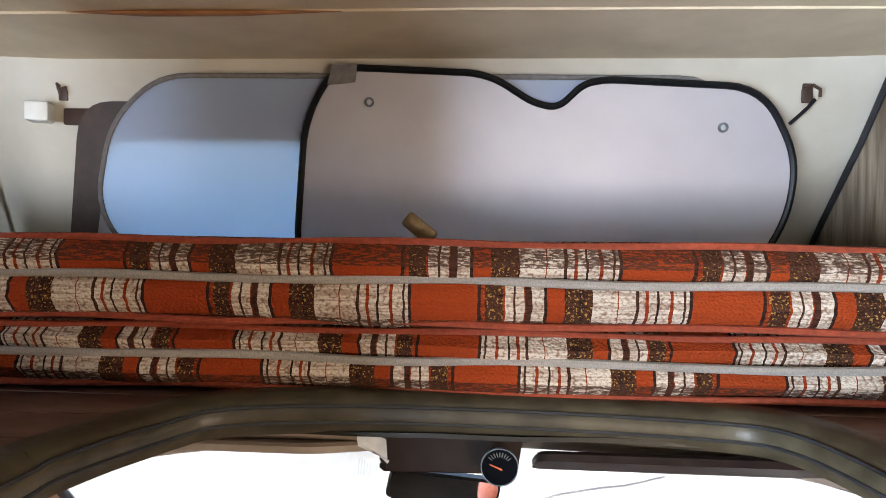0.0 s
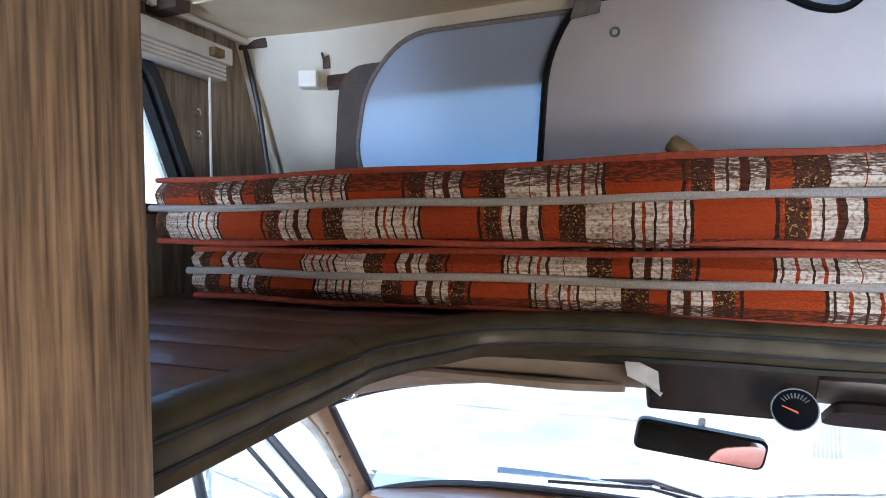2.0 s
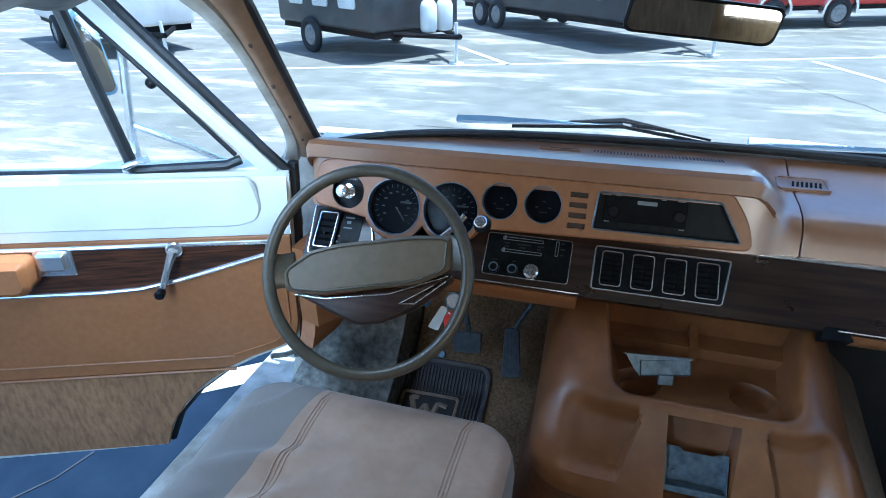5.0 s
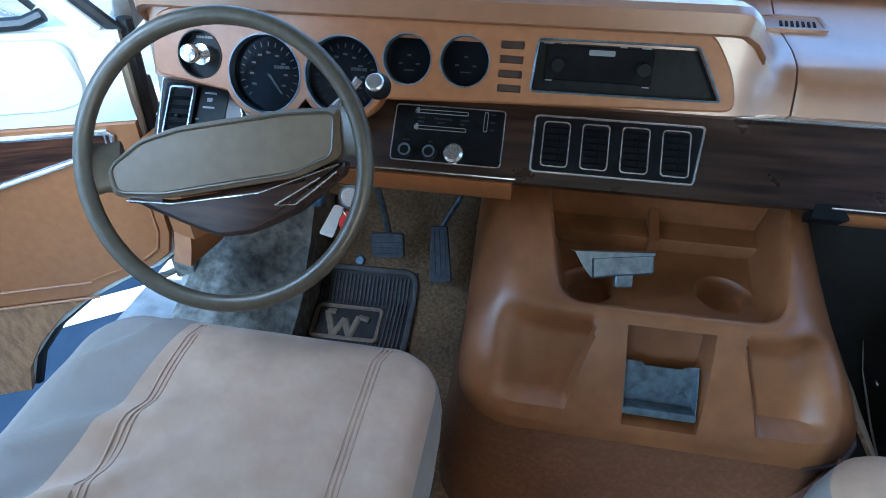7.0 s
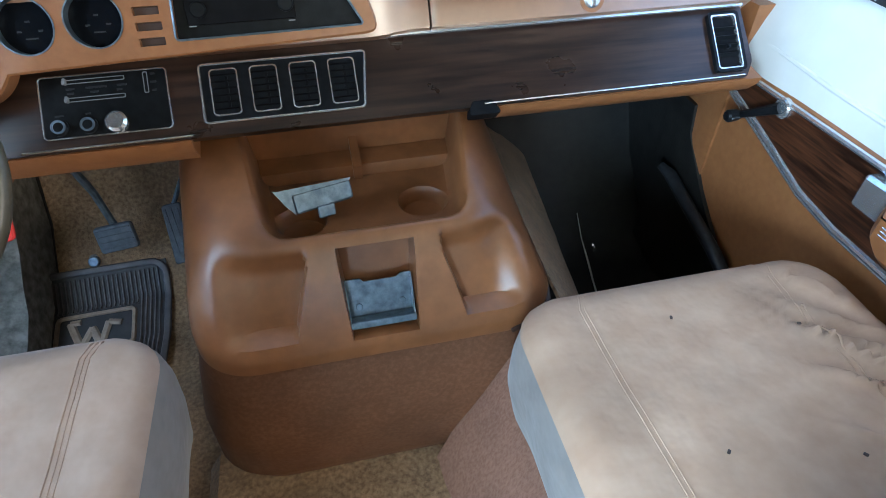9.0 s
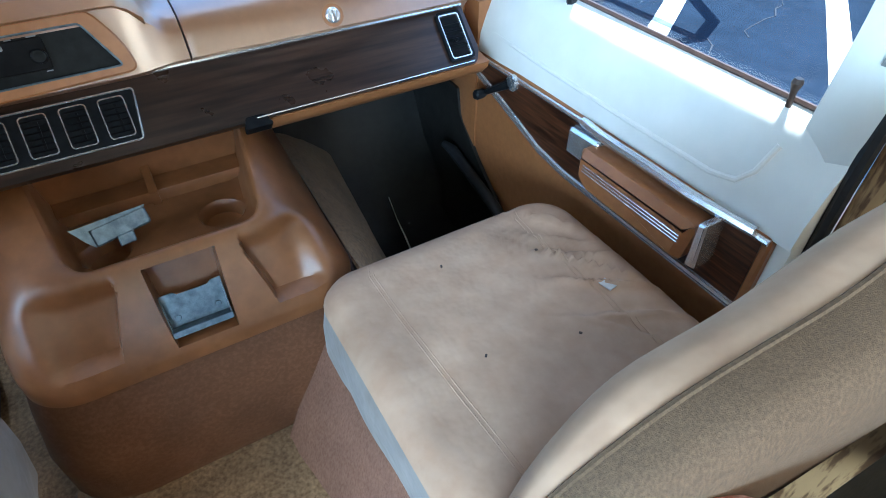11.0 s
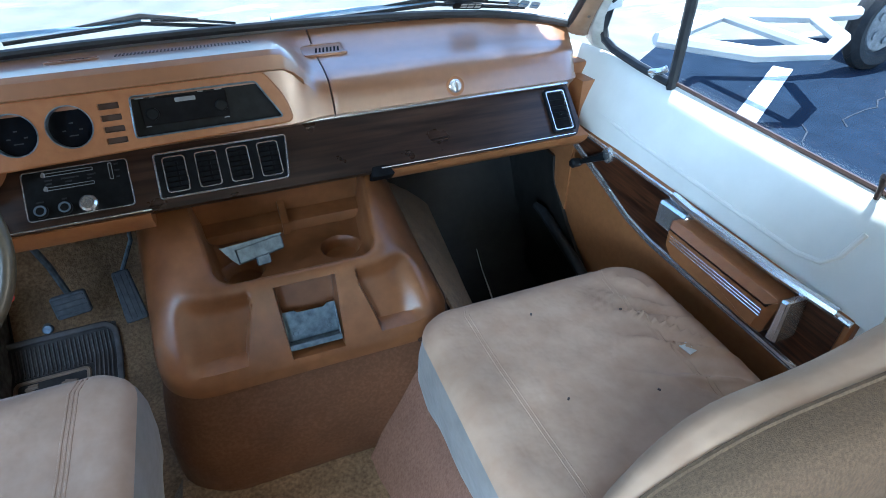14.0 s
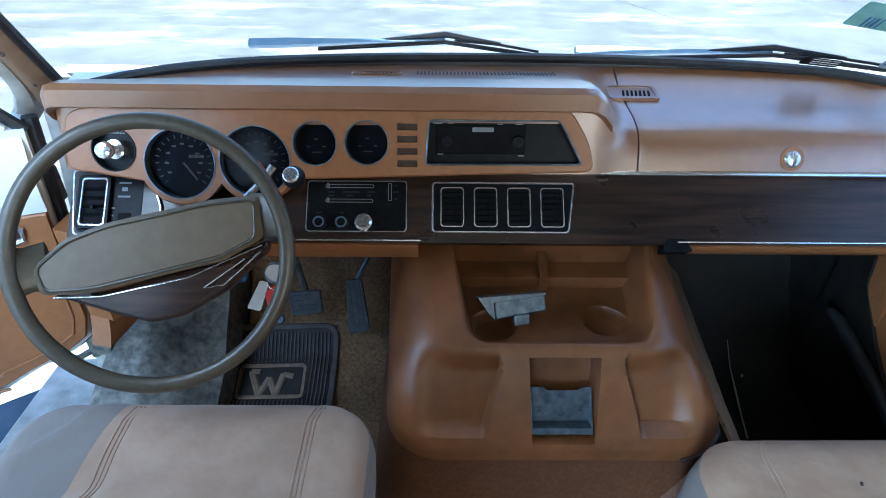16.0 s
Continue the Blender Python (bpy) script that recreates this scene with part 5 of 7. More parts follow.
for x, y, w in ((-0.318, 0.106, 0.090), (-0.318, 0.078, 0.088)):
    part("slider_slot", ring(BM(), rrect(w, 0.007, 0.002, 2, x, y), rrect(w - 0.003, 0.0045, 0.001, 2, x, y), MS, 0.004, 0.005), INK, hc)
    part("slider", prism(BM(), rrect(0.004, 0.009, 0.001, 2, x - w * 0.44, y), MS, 0.004, 0.010), INK, hc)
part("fan_slot", ring(BM(), rrect(0.007, 0.034, 0.002, 2, -0.243, 0.095), rrect(0.0045, 0.031, 0.001, 2, -0.243, 0.095), MS, 0.004, 0.005), INK, hc)
for x, r, chrome in ((-0.372, 0.0125, 0), (-0.331, 0.0125, 0), (-0.290, 0.016, 1)):
    k = part("knob", prism(BM(), circle(r, 24, x, 0.036), MS, 0.004, 0.018 if chrome else 0.012, 0.004), CHROME if chrome else BLACK, hc, "chrome control knob" if chrome else "black control knob")
    if not chrome:
        part("knob_ring", ring(BM(), circle(r * 0.85, 24, x, 0.036), circle(r * 0.6, 24, x, 0.036), MS, 0.012, 0.0135), STEEL, k)
bars(b := BM(), MS, [(-0.352, 0.095, 0.012, 0.003), (-0.315, 0.095, 0.030, 0.003), (-0.278, 0.095, 0.014, 0.003), (-0.352, 0.088, 0.010, 0.003), (-0.318, 0.088, 0.012, 0.003), (-0.282, 0.088, 0.008, 0.003), (-0.232, 0.108, 0.007, 0.003), (-0.232, 0.095, 0.009, 0.003), (-0.232, 0.082, 0.006, 0.003), (-0.372, 0.055, 0.012, 0.0025), (-0.331, 0.055, 0.008, 0.0025)], 0.004)
part("print", b, FAINT, hc)["kind"] = "stuff"

# four upright vents
VC = rounded([(-0.163, 0.020), (0.088, 0.020), (0.101, 0.114), (-0.163, 0.114)], 0.007, 3)
vc = part("vent_panel", prism(BM(), VC, MS, 0.0, 0.004, 0.001), BLACK, dash, "black panel of four upright air vents")
part("edge_trim", tube(BM(), [MS @ Vector((x, y, 0.0045)) for x, y in VC], 0.0022, 6, loop=True), CHROME, vc, "chrome edge")
for k in range(4):
    cx = -0.127 + 0.062 * k
    o1, o2 = rrect(0.044, 0.076, 0.007, 4, cx, 0.067), rrect(0.0395, 0.0715, 0.0055, 4, cx, 0.067)
    v = part("vent", ring(BM(), o1, o2, MS, 0.003, 0.0065), CHROME, vc, "chrome-rimmed air vent")
    b = BM()
    for q in range(6):
        box(b, MS @ Vector((cx, 0.040 + 0.011 * q, 0.0042)), (0.038, 0.0015, 0.006), Matrix.Rotation(radians(20), 4, "X"))
    box(b, MS @ Vector((cx + 0.004, 0.067, 0.0045)), (0.004, 0.05, 0.003), Matrix.Rotation(radians(45), 4, "X"))
    part("slats", b, MATTBLACK, v)


def side_vent(cx, cy, w, h, chrome_plate):
    v = part("side_vent", ring(BM(), rrect(w, h, 0.008, 4, cx, cy), rrect(w - 0.010, h - 0.010, 0.006, 4, cx, cy), MS, -0.002, 0.009), BLACK, dash, "black upright air vent with a chrome rim")
    part("rim", ring(BM(), rrect(w - 0.010, h - 0.010, 0.006, 4, cx, cy), rrect(w - 0.016, h - 0.016, 0.005, 4, cx, cy), MS, -0.002, 0.008), CHROME, v)
    b = prism(BM(), rrect(w - 0.016, h - 0.016, 0.004, 3, cx, cy), MS, -0.002, 0.0008)
    part("backing", b, MATTBLACK, v)
    for q in range(4):
        part("slat", box(BM(), MS @ Vector((cx, cy - 0.024 + 0.016 * q, 0.003)), (w - 0.018, 0.0016, 0.010), Matrix.Rotation(radians(10), 4, "X")), BLACK, v)
    part("lever", box(BM(), MS @ Vector((cx, cy - 0.01, 0.008)), (0.006, 0.006, 0.008), Matrix.Rotation(radians(45), 4, "X"), 0.001), BLACK, v)
    return v


side_vent(0.762, 0.068, 0.062, 0.112, False)
# switch plate left of the wheel
SP = rounded([(-0.818, 0.010), (-0.690, 0.010), (-0.662, 0.058), (-0.690, 0.132), (-0.829, 0.132)], 0.008, 3)
sp = part("switch_plate", prism(BM(), SP, MS, 0.0, 0.005, 0.001), WALNUT, dash, "dark wood-film plate with a vent and switches")
part("edge_trim", tube(BM(), [MS @ Vector((x, y, 0.005)) for x, y in SP], 0.0022, 6, loop=True), CHROME, sp, "chrome edge")
part("backing", prism(BM(), rrect(0.114, 0.106, 0.006, 3, -0.756, 0.068), MS, 0.004, 0.0065), BLACK, sp)
side_vent(-0.783, 0.070, 0.058, 0.100, True).location = MS.to_3x3() @ Vector((0, 0, 0.007))
part("switch_slot", prism(BM(), rrect(0.022, 0.030, 0.002, 2, -0.728, 0.036), MS, 0.006, 0.0078), MATTBLACK, sp)
bars(b := BM(), MS, [(-0.732, 0.108, 0.022, 0.0035), (-0.732, 0.096, 0.010, 0.007), (-0.732, 0.082, 0.022, 0.0035), (-0.752, 0.060, 0.010, 0.003), (-0.752, 0.046, 0.008, 0.003), (-0.752, 0.030, 0.008, 0.003)], 0.0065)
part("print", b, INK, sp)["kind"] = "stuff"
# glove compartment: split line, lock
mk = plane((0.498, 1.3715, 1.457), (1, 0, 0), (0, 0.010, 0.022))
lk = part("glove_lock", prism(BM(), circle(0.0155, 24), mk, -0.01, 0.006, 0.003), CHROME, dash, "round chrome glove compartment lock")
part("thumb_bar", box(BM(), mk @ Vector((0, 0, 0.008)), (0.007, 0.010, 0.024), None, 0.002), CHROME, lk)
part("recess_ring", ring(BM(), circle(0.022, 24), circle(0.0155, 24), mk, -0.01, 0.002), VINYL, lk)
# vents in the dash top
mt = plane((0.235, 1.540, 1.5200), (1, 0, 0), (0, 1, 0.09))
v = part("top_vent", ring(BM(), rrect(0.100, 0.060, 0.006, 3), rrect(0.088, 0.048, 0.005, 3), mt, -0.004, 0.003), PAD, dash, "tan defroster outlet with dark slots")
part("backing", prism(BM(), rrect(0.090, 0.050, 0.004, 3), mt, -0.002, 0.0012), PAD, v)
for k in range(7):
    part("slot", box(BM(), mt @ Vector((-0.018 + 0.0085 * k, -0.004, 0.0015)), (0.0042, 0.030, 0.0016), Matrix.Rotation(radians(-12), 4, "Z")), MATTBLACK, v)
mt2 = plane((-0.275, 1.540, 1.5545), (1, 0, 0), (0, 1, -0.19))
v = part("top_vent", ring(BM(), rrect(0.100, 0.035, 0.006, 3), rrect(0.092, 0.027, 0.004, 3), mt2, -0.004, 0.0025), PAD, dash, "tan defroster outlet with dark slots")
for k in range(7):
    part("slot", box(BM(), mt2 @ Vector((-0.018 + 0.0075 * k, -0.002, 0.0005)), (0.0045, 0.012, 0.0016)), MATTBLACK, v)
b = BM()
mt3 = plane((-0.06, 1.550, 1.5525), (1, 0, 0), (0, 1, -0.19))
for k in range(38):
    for q in range(4):
        box(b, mt3 @ Vector((-0.135 + 0.0073 * k, -0.014 + 0.009 * q, 0.0006)), (0.003, 0.0045, 0.0012))
gr = part("speaker_grille", b, DARKTRIM, dash, "rows of small dark speaker holes")
gr["kind"] = "stuff"

# ---- steering wheel and column ----
WC, WR, WT = Vector((-0.588, 1.124, 1.408)), 0.201, radians(59)
mwh = plane(WC, (1, 0.15, 0.0), (0, math.cos(WT), math.sin(WT))) @ pose(0, 0, 0, 0, 0, 7)
ob = thing("steering_wheel", (WC.x, WC.y, WC.z - 0.1), "olive-brown steering wheel with a taupe hub pad and wood-look insert", "steering wheel")
b = tube(BM(), [mwh @ Vector((WR * math.cos(a), WR * math.sin(a), 0)) for a in (k * math.pi / 36 for k in range(72))], 0.0125, 12, loop=True)
part("rim", b, WHEELV, ob)
HUB = rounded([(-0.178, 0.012), (-0.172, -0.030), (-0.10, -0.040), (0.10, -0.030), (0.165, -0.008), (0.176, 0.060), (0.10, 0.066), (-0.06, 0.060), (-0.12, 0.048)], 0.014, 4)
part("hub_pad", prism(BM(), HUB, mwh, -0.050, -0.004, 0.010), WHEELPAD, ob, "taupe padded crossbar")
LOW = rounded([(-0.160, -0.032), (-0.10, -0.043), (0.10, -0.033), (0.168, -0.012), (0.165, -0.030), (0.09, -0.080), (0.02, -0.104), (-0.03, -0.104), (-0.08, -0.078)], 0.012, 4)
part("lower_spoke", prism(BM(), LOW, mwh, -0.060, -0.016, 0.006), WALNUT, ob, "dark wood-look lower spoke")
part("spoke_trim", tube(BM(), [mwh @ Vector((x, y, -0.014)) for x, y in ((-0.155, -0.036), (-0.09, -0.048), (0.04, -0.046), (0.16, -0.018))], 0.0014, 6), CHROME, ob, "chrome line")
part("spoke_trim", tube(BM(), [mwh @ Vector((x, y, -0.014)) for x, y in ((0.155, -0.028), (0.09, -0.068), (0.06, -0.066), (0.13, -0.034))], 0.0014, 6), CHROME, ob, "chrome line")
for s in (-1, 1):
    b = BM()
    loft(b, [[mwh @ Vector((s * x, yc + w * c, z + 0.008 * sn)) for c, sn in ((math.cos(a), math.sin(a)) for a in (k * math.pi / 6 for k in range(12)))] for x, yc, w, z in ((0.155, 0.012 + 0.018 * (s > 0), 0.038, -0.026), (0.180, 0.012 + 0.014 * (s > 0), 0.034, -0.012), (0.200, 0.012 + 0.010 * (s > 0), 0.040, -0.003))])
    part("spoke", b, WHEELV, ob)
part("pad_welt", tube(BM(), [mwh @ Vector((x * 0.93, 0.012 + (y - 0.012) * 0.86, -0.0035)) for x, y in HUB], 0.0022, 6, loop=True), WHEELV, ob)
ob = thing("steering_column", (-0.57, 1.30, 1.25), "tan steering column with a gear lever and ignition key", "steering column")
ax = -mwh.to_3x3().col[2]
b = BM()
loft(b, [[WC + ax * d + mwh.to_3x3() @ Vector((r * math.cos(a), r * math.sin(a), 0)) for a in (k * math.pi / 12 for k in range(24))] for d, r in ((0.05, 0.052), (0.07, 0.058), (0.16, 0.058), (0.22, 0.050), (0.42, 0.042), (0.55, 0.040))])
part("shroud", b, VINYL, ob)
b = tube(BM(), [WC + ax * 0.09 + mwh.to_3x3() @ Vector(p) for p in ((0.05, 0.02, 0), (0.12, 0.05, 0.01), (0.175, 0.085, 0.02), (0.196, 0.105, 0.025))], [0.008, 0.006, 0.006, 0.007], 8)
lv = part("gear_lever", b, CHROME, ob, "chrome gear lever")
b = BM()
bmesh.ops.create_uvsphere(b, u_segments=16, v_segments=10, radius=0.017, matrix=Matrix.Translation((-0.366, 1.165, 1.520)))
part("lever_knob", b, BLACK, lv, "black knob with a bright metal face")
b = prism(BM(), circle(0.012, 18), plane((-0.366, 1.152, 1.530), (1, 0, 0), (0, 0.75, 0.65)), 0.0, 0.005, 0.002)
part("knob_face", b, CHROME, lv)
part("gear_indicator", box(BM(), (-0.518, 1.312, 1.374), (0.052, 0.012, 0.018), Matrix.Rotation(radians(-35), 4, "X"), 0.003), BLACK, ob, "black gear indicator window")
part("indicator_band", box(BM(), (-0.518, 1.3065, 1.3785), (0.024, 0.004, 0.009), Matrix.Rotation(radians(-35), 4, "X"), 0.001), LIME, ob, "yellow-green gear pointer band")
part("hazard_knob", box(BM(), WC + ax * 0.10 + Vector((0.105, 0.0, -0.055)), (0.02, 0.02, 0.014), None, 0.004), BLUESTK, ob, "small blue-grey knob")
mkk = plane((-0.417, 1.155, 1.345), (1, 0, 0), (0, 0.4, 0.9))
kk = thing("key_ring", (-0.417, 1.15, 1.26), "car keys with a silver tag, white card and red fob", "keys")
part("tag", prism(BM(), circle(0.0165, 24, 0, 0.006), mkk, 0.0, 0.004, 0.001), CHROME, kk, "round silver key tag")
part("tag_rim", ring(BM(), circle(0.0175, 24, 0, 0.006), circle(0.0145, 24, 0, 0.006), mkk, 0.0, 0.0055), STEEL, kk)
part("card", prism(BM(), rounded([(-0.050, -0.055), (-0.028, -0.060), (-0.012, -0.012), (-0.026, -0.008)], 0.004, 3), mkk, -0.004, -0.002), PAPER, kk, "white paper tag")
part("red_fob", prism(BM(), rounded([(-0.006, -0.014), (-0.020, -0.030), (-0.012, -0.066), (0.006, -0.062), (0.008, -0.025)], 0.007, 4), mkk, -0.006, 0.0, 0.002), RED, kk, "red plastic fob")
part("ring", tube(BM(), [mkk @ Vector((-0.003 + 0.009 * math.cos(a), -0.014 + 0.009 * math.sin(a), 0)) for a in (k * math.pi / 8 for k in range(16))], 0.0012, 6, loop=True), CHROME, kk)
part("key", box(BM(), WC + ax * 0.12 + Vector((0.13, 0.0, -0.03)), (0.05, 0.006, 0.02), None, 0.002), BRASS, kk, "brass key in the ignition")


# ---- engine cover ----
def rr_ring(x0, x1, y0, y1, r, z, tilt=0.0, n=6):
    out = []
    for x, y in rrect(x1 - x0, y1 - y0, r, n, (x0 + x1) / 2, (y0 + y1) / 2):
        out.append((x, y, z + tilt * (y - 1.13)))
    return out


cover = thing("engine_cover", (0.06, 1.3, FLOOR), "brown moulded plastic engine cover with a tray and cup wells", "engine cover")


def smooth(a, b, x):
    q = max(0.0, min(1.0, (x - a) / (b - a)))
    return q * q * (3 - 2 * q)


def horseshoe(fl, fr, yf, bl, br, yb, r, arc=14, side=26, front=64):
    """A plan curve, open to the rear: down one side, round the front and back along the other."""
    out = [Vector((bl, yb)).lerp(Vector((fl, yf + r)), k / side) for k in range(side)]
    out += [Vector((fl + r - r * math.cos(a), yf + r - r * math.sin(a))) for a in (math.pi / 2 * k / arc for k in range(arc))]
    out += [Vector((fl + r, yf)).lerp(Vector((fr - r, yf)), k / front) for k in range(front)]
    out += [Vector((fr - r + r * math.sin(a), yf + r - r * math.cos(a))) for a in (math.pi / 2 * k / arc for k in range(arc))]
    return out + [Vector((fr, yf + r)).lerp(Vector((br, yb)), k / side) for k in range(side + 1)]


RIM = horseshoe(-0.112, 0.243, 1.136, -0.168, 0.300, 1.60, 0.052)
SHOULDER = horseshoe(-0.247, 0.377, 1.034, -0.262, 0.392, 1.62, 0.105)
TRAYZ = 1.170


def rim_z(y):
    return 1.212 + 0.36 * min(0.26, y - 1.136)


rings = [[(p.x, p.y, 1.030) for p in SHOULDER]]
for k in range(33):
    q = k / 32
    row = []
    for i, (r, o) in enumerate(zip(RIM, SHOULDER)):
        flank = smooth(40, 10, i)
        out, fall = 1 - q ** (1.15 + 1.5 * flank), (1 - q) ** (1.35 + 1.1 * flank)
        x, y, z = r.x + (o.x - r.x) * out, r.y + (o.y - r.y) * out, rim_z(r.y) + (1.052 - rim_z(r.y)) * fall
        u, low = abs(x - 0.066), smooth(1.20, 1.08, z)
        hollow = smooth(0.106 + 0.028 * low, 0.114 + 0.034 * low, u) * (1 - smooth(0.200, 0.258, u)) * smooth(1.078, 1.092, z) * (1 - smooth(1.165, 1.212, z)) * (1 - smooth(1.12, 1.16, y))
        row.append((x - math.copysign(0.008, x - 0.066) * hollow, y + 0.032 * hollow, z - 0.008 * hollow))
    rings.append(row)
for inset, depth in ((0.004, 0.0), (0.009, 0.05), (0.013, 0.20), (0.020, 0.6), (0.027, 0.88), (0.034, 0.97), (0.046, 1.0)):
    row = []
    for i, r in enumerate(RIM):
        d = (RIM[min(i + 1, len(RIM) - 1)] - RIM[max(i - 1, 0)]).normalized()
        z = rim_z(r.y)
        row.append((r.x - d.y * inset, min(1.57, r.y + d.x * inset), z + (TRAYZ - z) * depth))
    rings.append(row)
bm = BM()
loft(bm, rings)
top = part("tray_top", bm, COVER, cover)
for x, y in ((-0.044, 1.236), (0.170, 1.248)):
    tool = BM()
    loft(tool, [[(x + r * math.cos(a), y + r * math.sin(a), z) for a in (k * math.pi / 14 for k in range(28))] for r, z in ((0.034, 1.140), (0.037, 1.142), (0.040, 1.160), (0.043, 1.168), (0.050, 1.176))])
    cut(top, tool)
# ashtray well
tool = BM()
loft(tool, [[(0.000, 1.040, 1.245), (0.136, 1.040, 1.245), (0.126, 0.975, 1.075), (0.010, 0.975, 1.075)], [(0.008, 1.16, 1.175), (0.128, 1.16, 1.175), (0.118, 1.105, 1.06), (0.018, 1.105, 1.06)]])
cut(top, tool)
b = BM()
loft(b, [[(0.058, 1.34, 1.150), (0.074, 1.34, 1.150), (0.074, 1.34, 1.198), (0.058, 1.34, 1.198)], [(0.058, 1.43, 1.150), (0.074, 1.43, 1.150), (0.074, 1.43, 1.235), (0.058, 1.43, 1.235)]])
span(b, (-0.125, 1.350, 1.150), (0.255, 1.56, 1.196), 0.006)
span(b, (-0.155, 1.405, 1.15), (0.285, 1.44, 1.300), 0.006)
part("tray_step", b, COVER, cover)
bm = BM()
loft(bm, [rr_ring(-0.262, 0.40, 1.040, 1.80, 0.12, FLOOR), rr_ring(-0.272, 0.41, 1.028, 1.80, 0.12, 0.72), rr_ring(-0.284, 0.42, 1.016, 1.80, 0.12, 0.745), rr_ring(-0.280, 0.415, 1.018, 1.80, 0.115, 0.85), rr_ring(-0.258, 0.390, 1.030, 1.80, 0.105, 0.98), rr_ring(-0.242, 0.372, 1.040, 1.80, 0.10, 1.046)])
bumpy(bm, 0.003, 9.0, 2.0)
part("lower_body", bm, WORN, cover, "scuffed worn brown lower body")
part("edge_bead", tube(BM(), [(0.391, 1.50, 1.045), (0.384, 1.25, 1.042), (0.380, 1.14, 1.040), (0.366, 1.085, 1.038), (0.335, 1.048, 1.036), (0.28, 1.030, 1.034)], 0.0045, 6), DARKTRIM, cover, "dark rubber edge bead")


ob = thing("ashtray", (0.066, 1.09, 1.09), "blue-grey metal ashtray tilted in its well", "ashtray", "ashtrays")
ma = plane((0.066, 1.095, 1.105), (1, 0, 0), (0, 0.45, 0.9))
b = BM()
prism(b, [(-0.052, -0.040), (0.052, -0.040), (0.055, 0.034), (0.038, 0.034), (0.030, 0.028), (-0.024, 0.028), (-0.030, 0.034), (-0.055, 0.034)], ma, 0.0, 0.002)
part("back_plate", b, STEEL, ob)
part("front_lip", prism(BM(), rrect(0.108, 0.012, 0.003, 2, 0, -0.036), ma, 0.002, 0.030, 0.001), STEEL, ob)
for s in (-1, 1):
    b = BM()
    loft(b, [[ma @ Vector(p) for p in ((s * 0.051, -0.04, 0.0), (s * 0.053, -0.04, 0.0), (s * 0.053, -0.036, 0.03), (s * 0.051, -0.036, 0.03))], [ma @ Vector(p) for p in ((s * 0.053, 0.030, 0.0), (s * 0.055, 0.030, 0.0), (s * 0.055, 0.030, 0.004), (s * 0.053, 0.030, 0.004))]])
    part("side", b, STEEL, ob)
    part("rivet", prism(BM(), circle(0.006, 14, s * 0.036, -0.014), ma, 0.002, 0.004, 0.001), STEEL, ob)
ob = thing("ashtray", (0.0, 1.235, 1.152), "loose blue-grey metal ashtray insert lying in the tray", "ashtray", "ashtrays")
mo = plane((-0.005, 1.222, 1.229), (1, 0.16, 0.02), (-0.1, 0.55, 0.8))
b = BM()
prism(b, rounded([(-0.046, -0.022), (0.052, -0.016), (0.052, 0.016), (-0.046, 0.012)], 0.006, 3), mo, -0.022, 0.004, 0.003)
part("tray", b, STEEL, ob)
part("lid", prism(BM(), [(-0.072, 0.022), (0.054, 0.018), (0.052, 0.014), (-0.050, 0.010)], mo, -0.040, 0.006), STEEL, ob)
part("wing", prism(BM(), [(-0.074, 0.024), (-0.046, 0.012), (-0.046, -0.022), (-0.058, -0.006)], mo, 0.002, 0.005), STEEL, ob)
part("tab", prism(BM(), rounded([(-0.010, -0.016), (0.018, -0.016), (0.016, -0.036), (-0.012, -0.036)], 0.003, 2), mo, 0.0, 0.010, 0.002), STEEL, ob)
# felt flap between cover and passenger seat
bm = BM()
rows = []
for i in range(9):
    s = i / 8
    a, c = Vector((0.335, 1.085, 1.046)).lerp(Vector((0.10, 0.985, 0.650)), s), Vector((0.268, 0.60, 1.06)).lerp(Vector((0.20, 0.55, 0.650)), s)
    rows.append([a.lerp(c, j / 10) + Vector((0, 0, 0.012 * noise.noise((i * 0.4, j * 0.4, 2)))) for j in range(11)])
sheet(bm, rows, 0.008)
tagged(part("carpet_flap", bm, FELT), "worn brown felt flap between engine cover and seat", "carpet")
# carpets
bm = BM()
FP = [(0.2, 0.645), (1.50, 0.645), (1.62, 0.685), (1.78, 0.845), (1.86, 1.00), (1.895, 1.33)]
rows = [[(x, y + 0.006 * noise.noise((x * 30, y * 30, 0)) - 0.012, z + 0.007 + 0.006 * noise.noise((x * 25, y * 25, 1))) for x in [-0.70 + 0.022 * k for k in range(21)]] for y, z in [lerp(FP[i], FP[i + 1], q / 8) for i in range(5) for q in range(8)]]
sheet(bm, rows, 0.006)
tagged(part("carpet", bm, CARPET), "dirty brown carpet in the driver's footwell", "carpet", kind="structure")
bm = BM()
rows = []
for i in range(15):
    s = i / 14
    a, c = Vector((0.380, 1.00, 1.032)).lerp(Vector((0.392, 1.70, 1.045)), s), Vector((0.500, 1.08, 0.84)).lerp(Vector((0.575, 1.80, 0.86)), s)
    rows.append([a.lerp(c, j / 8) + Vector((0, 0, 0.014 * math.sin(math.pi * j / 8) + 0.006 * noise.noise((i * 0.9, j * 0.9, 5)))) for j in range(9)])
sheet(bm, rows, 0.006)
tagged(part("carpet_skirt", bm, CARPET), "brown carpet skirt beside the engine cover", "carpet", kind="structure")
bm = BM()
sheet(bm, [[(-0.31 + 0.03 * i, 0.15 + 0.03 * j, 0.700 + 0.008 * noise.noise((i * 0.9, j * 0.9, 4)) - (0.05 if i == 0 else 0.0)) for j in range(33)] for i in range(27)], -0.01)
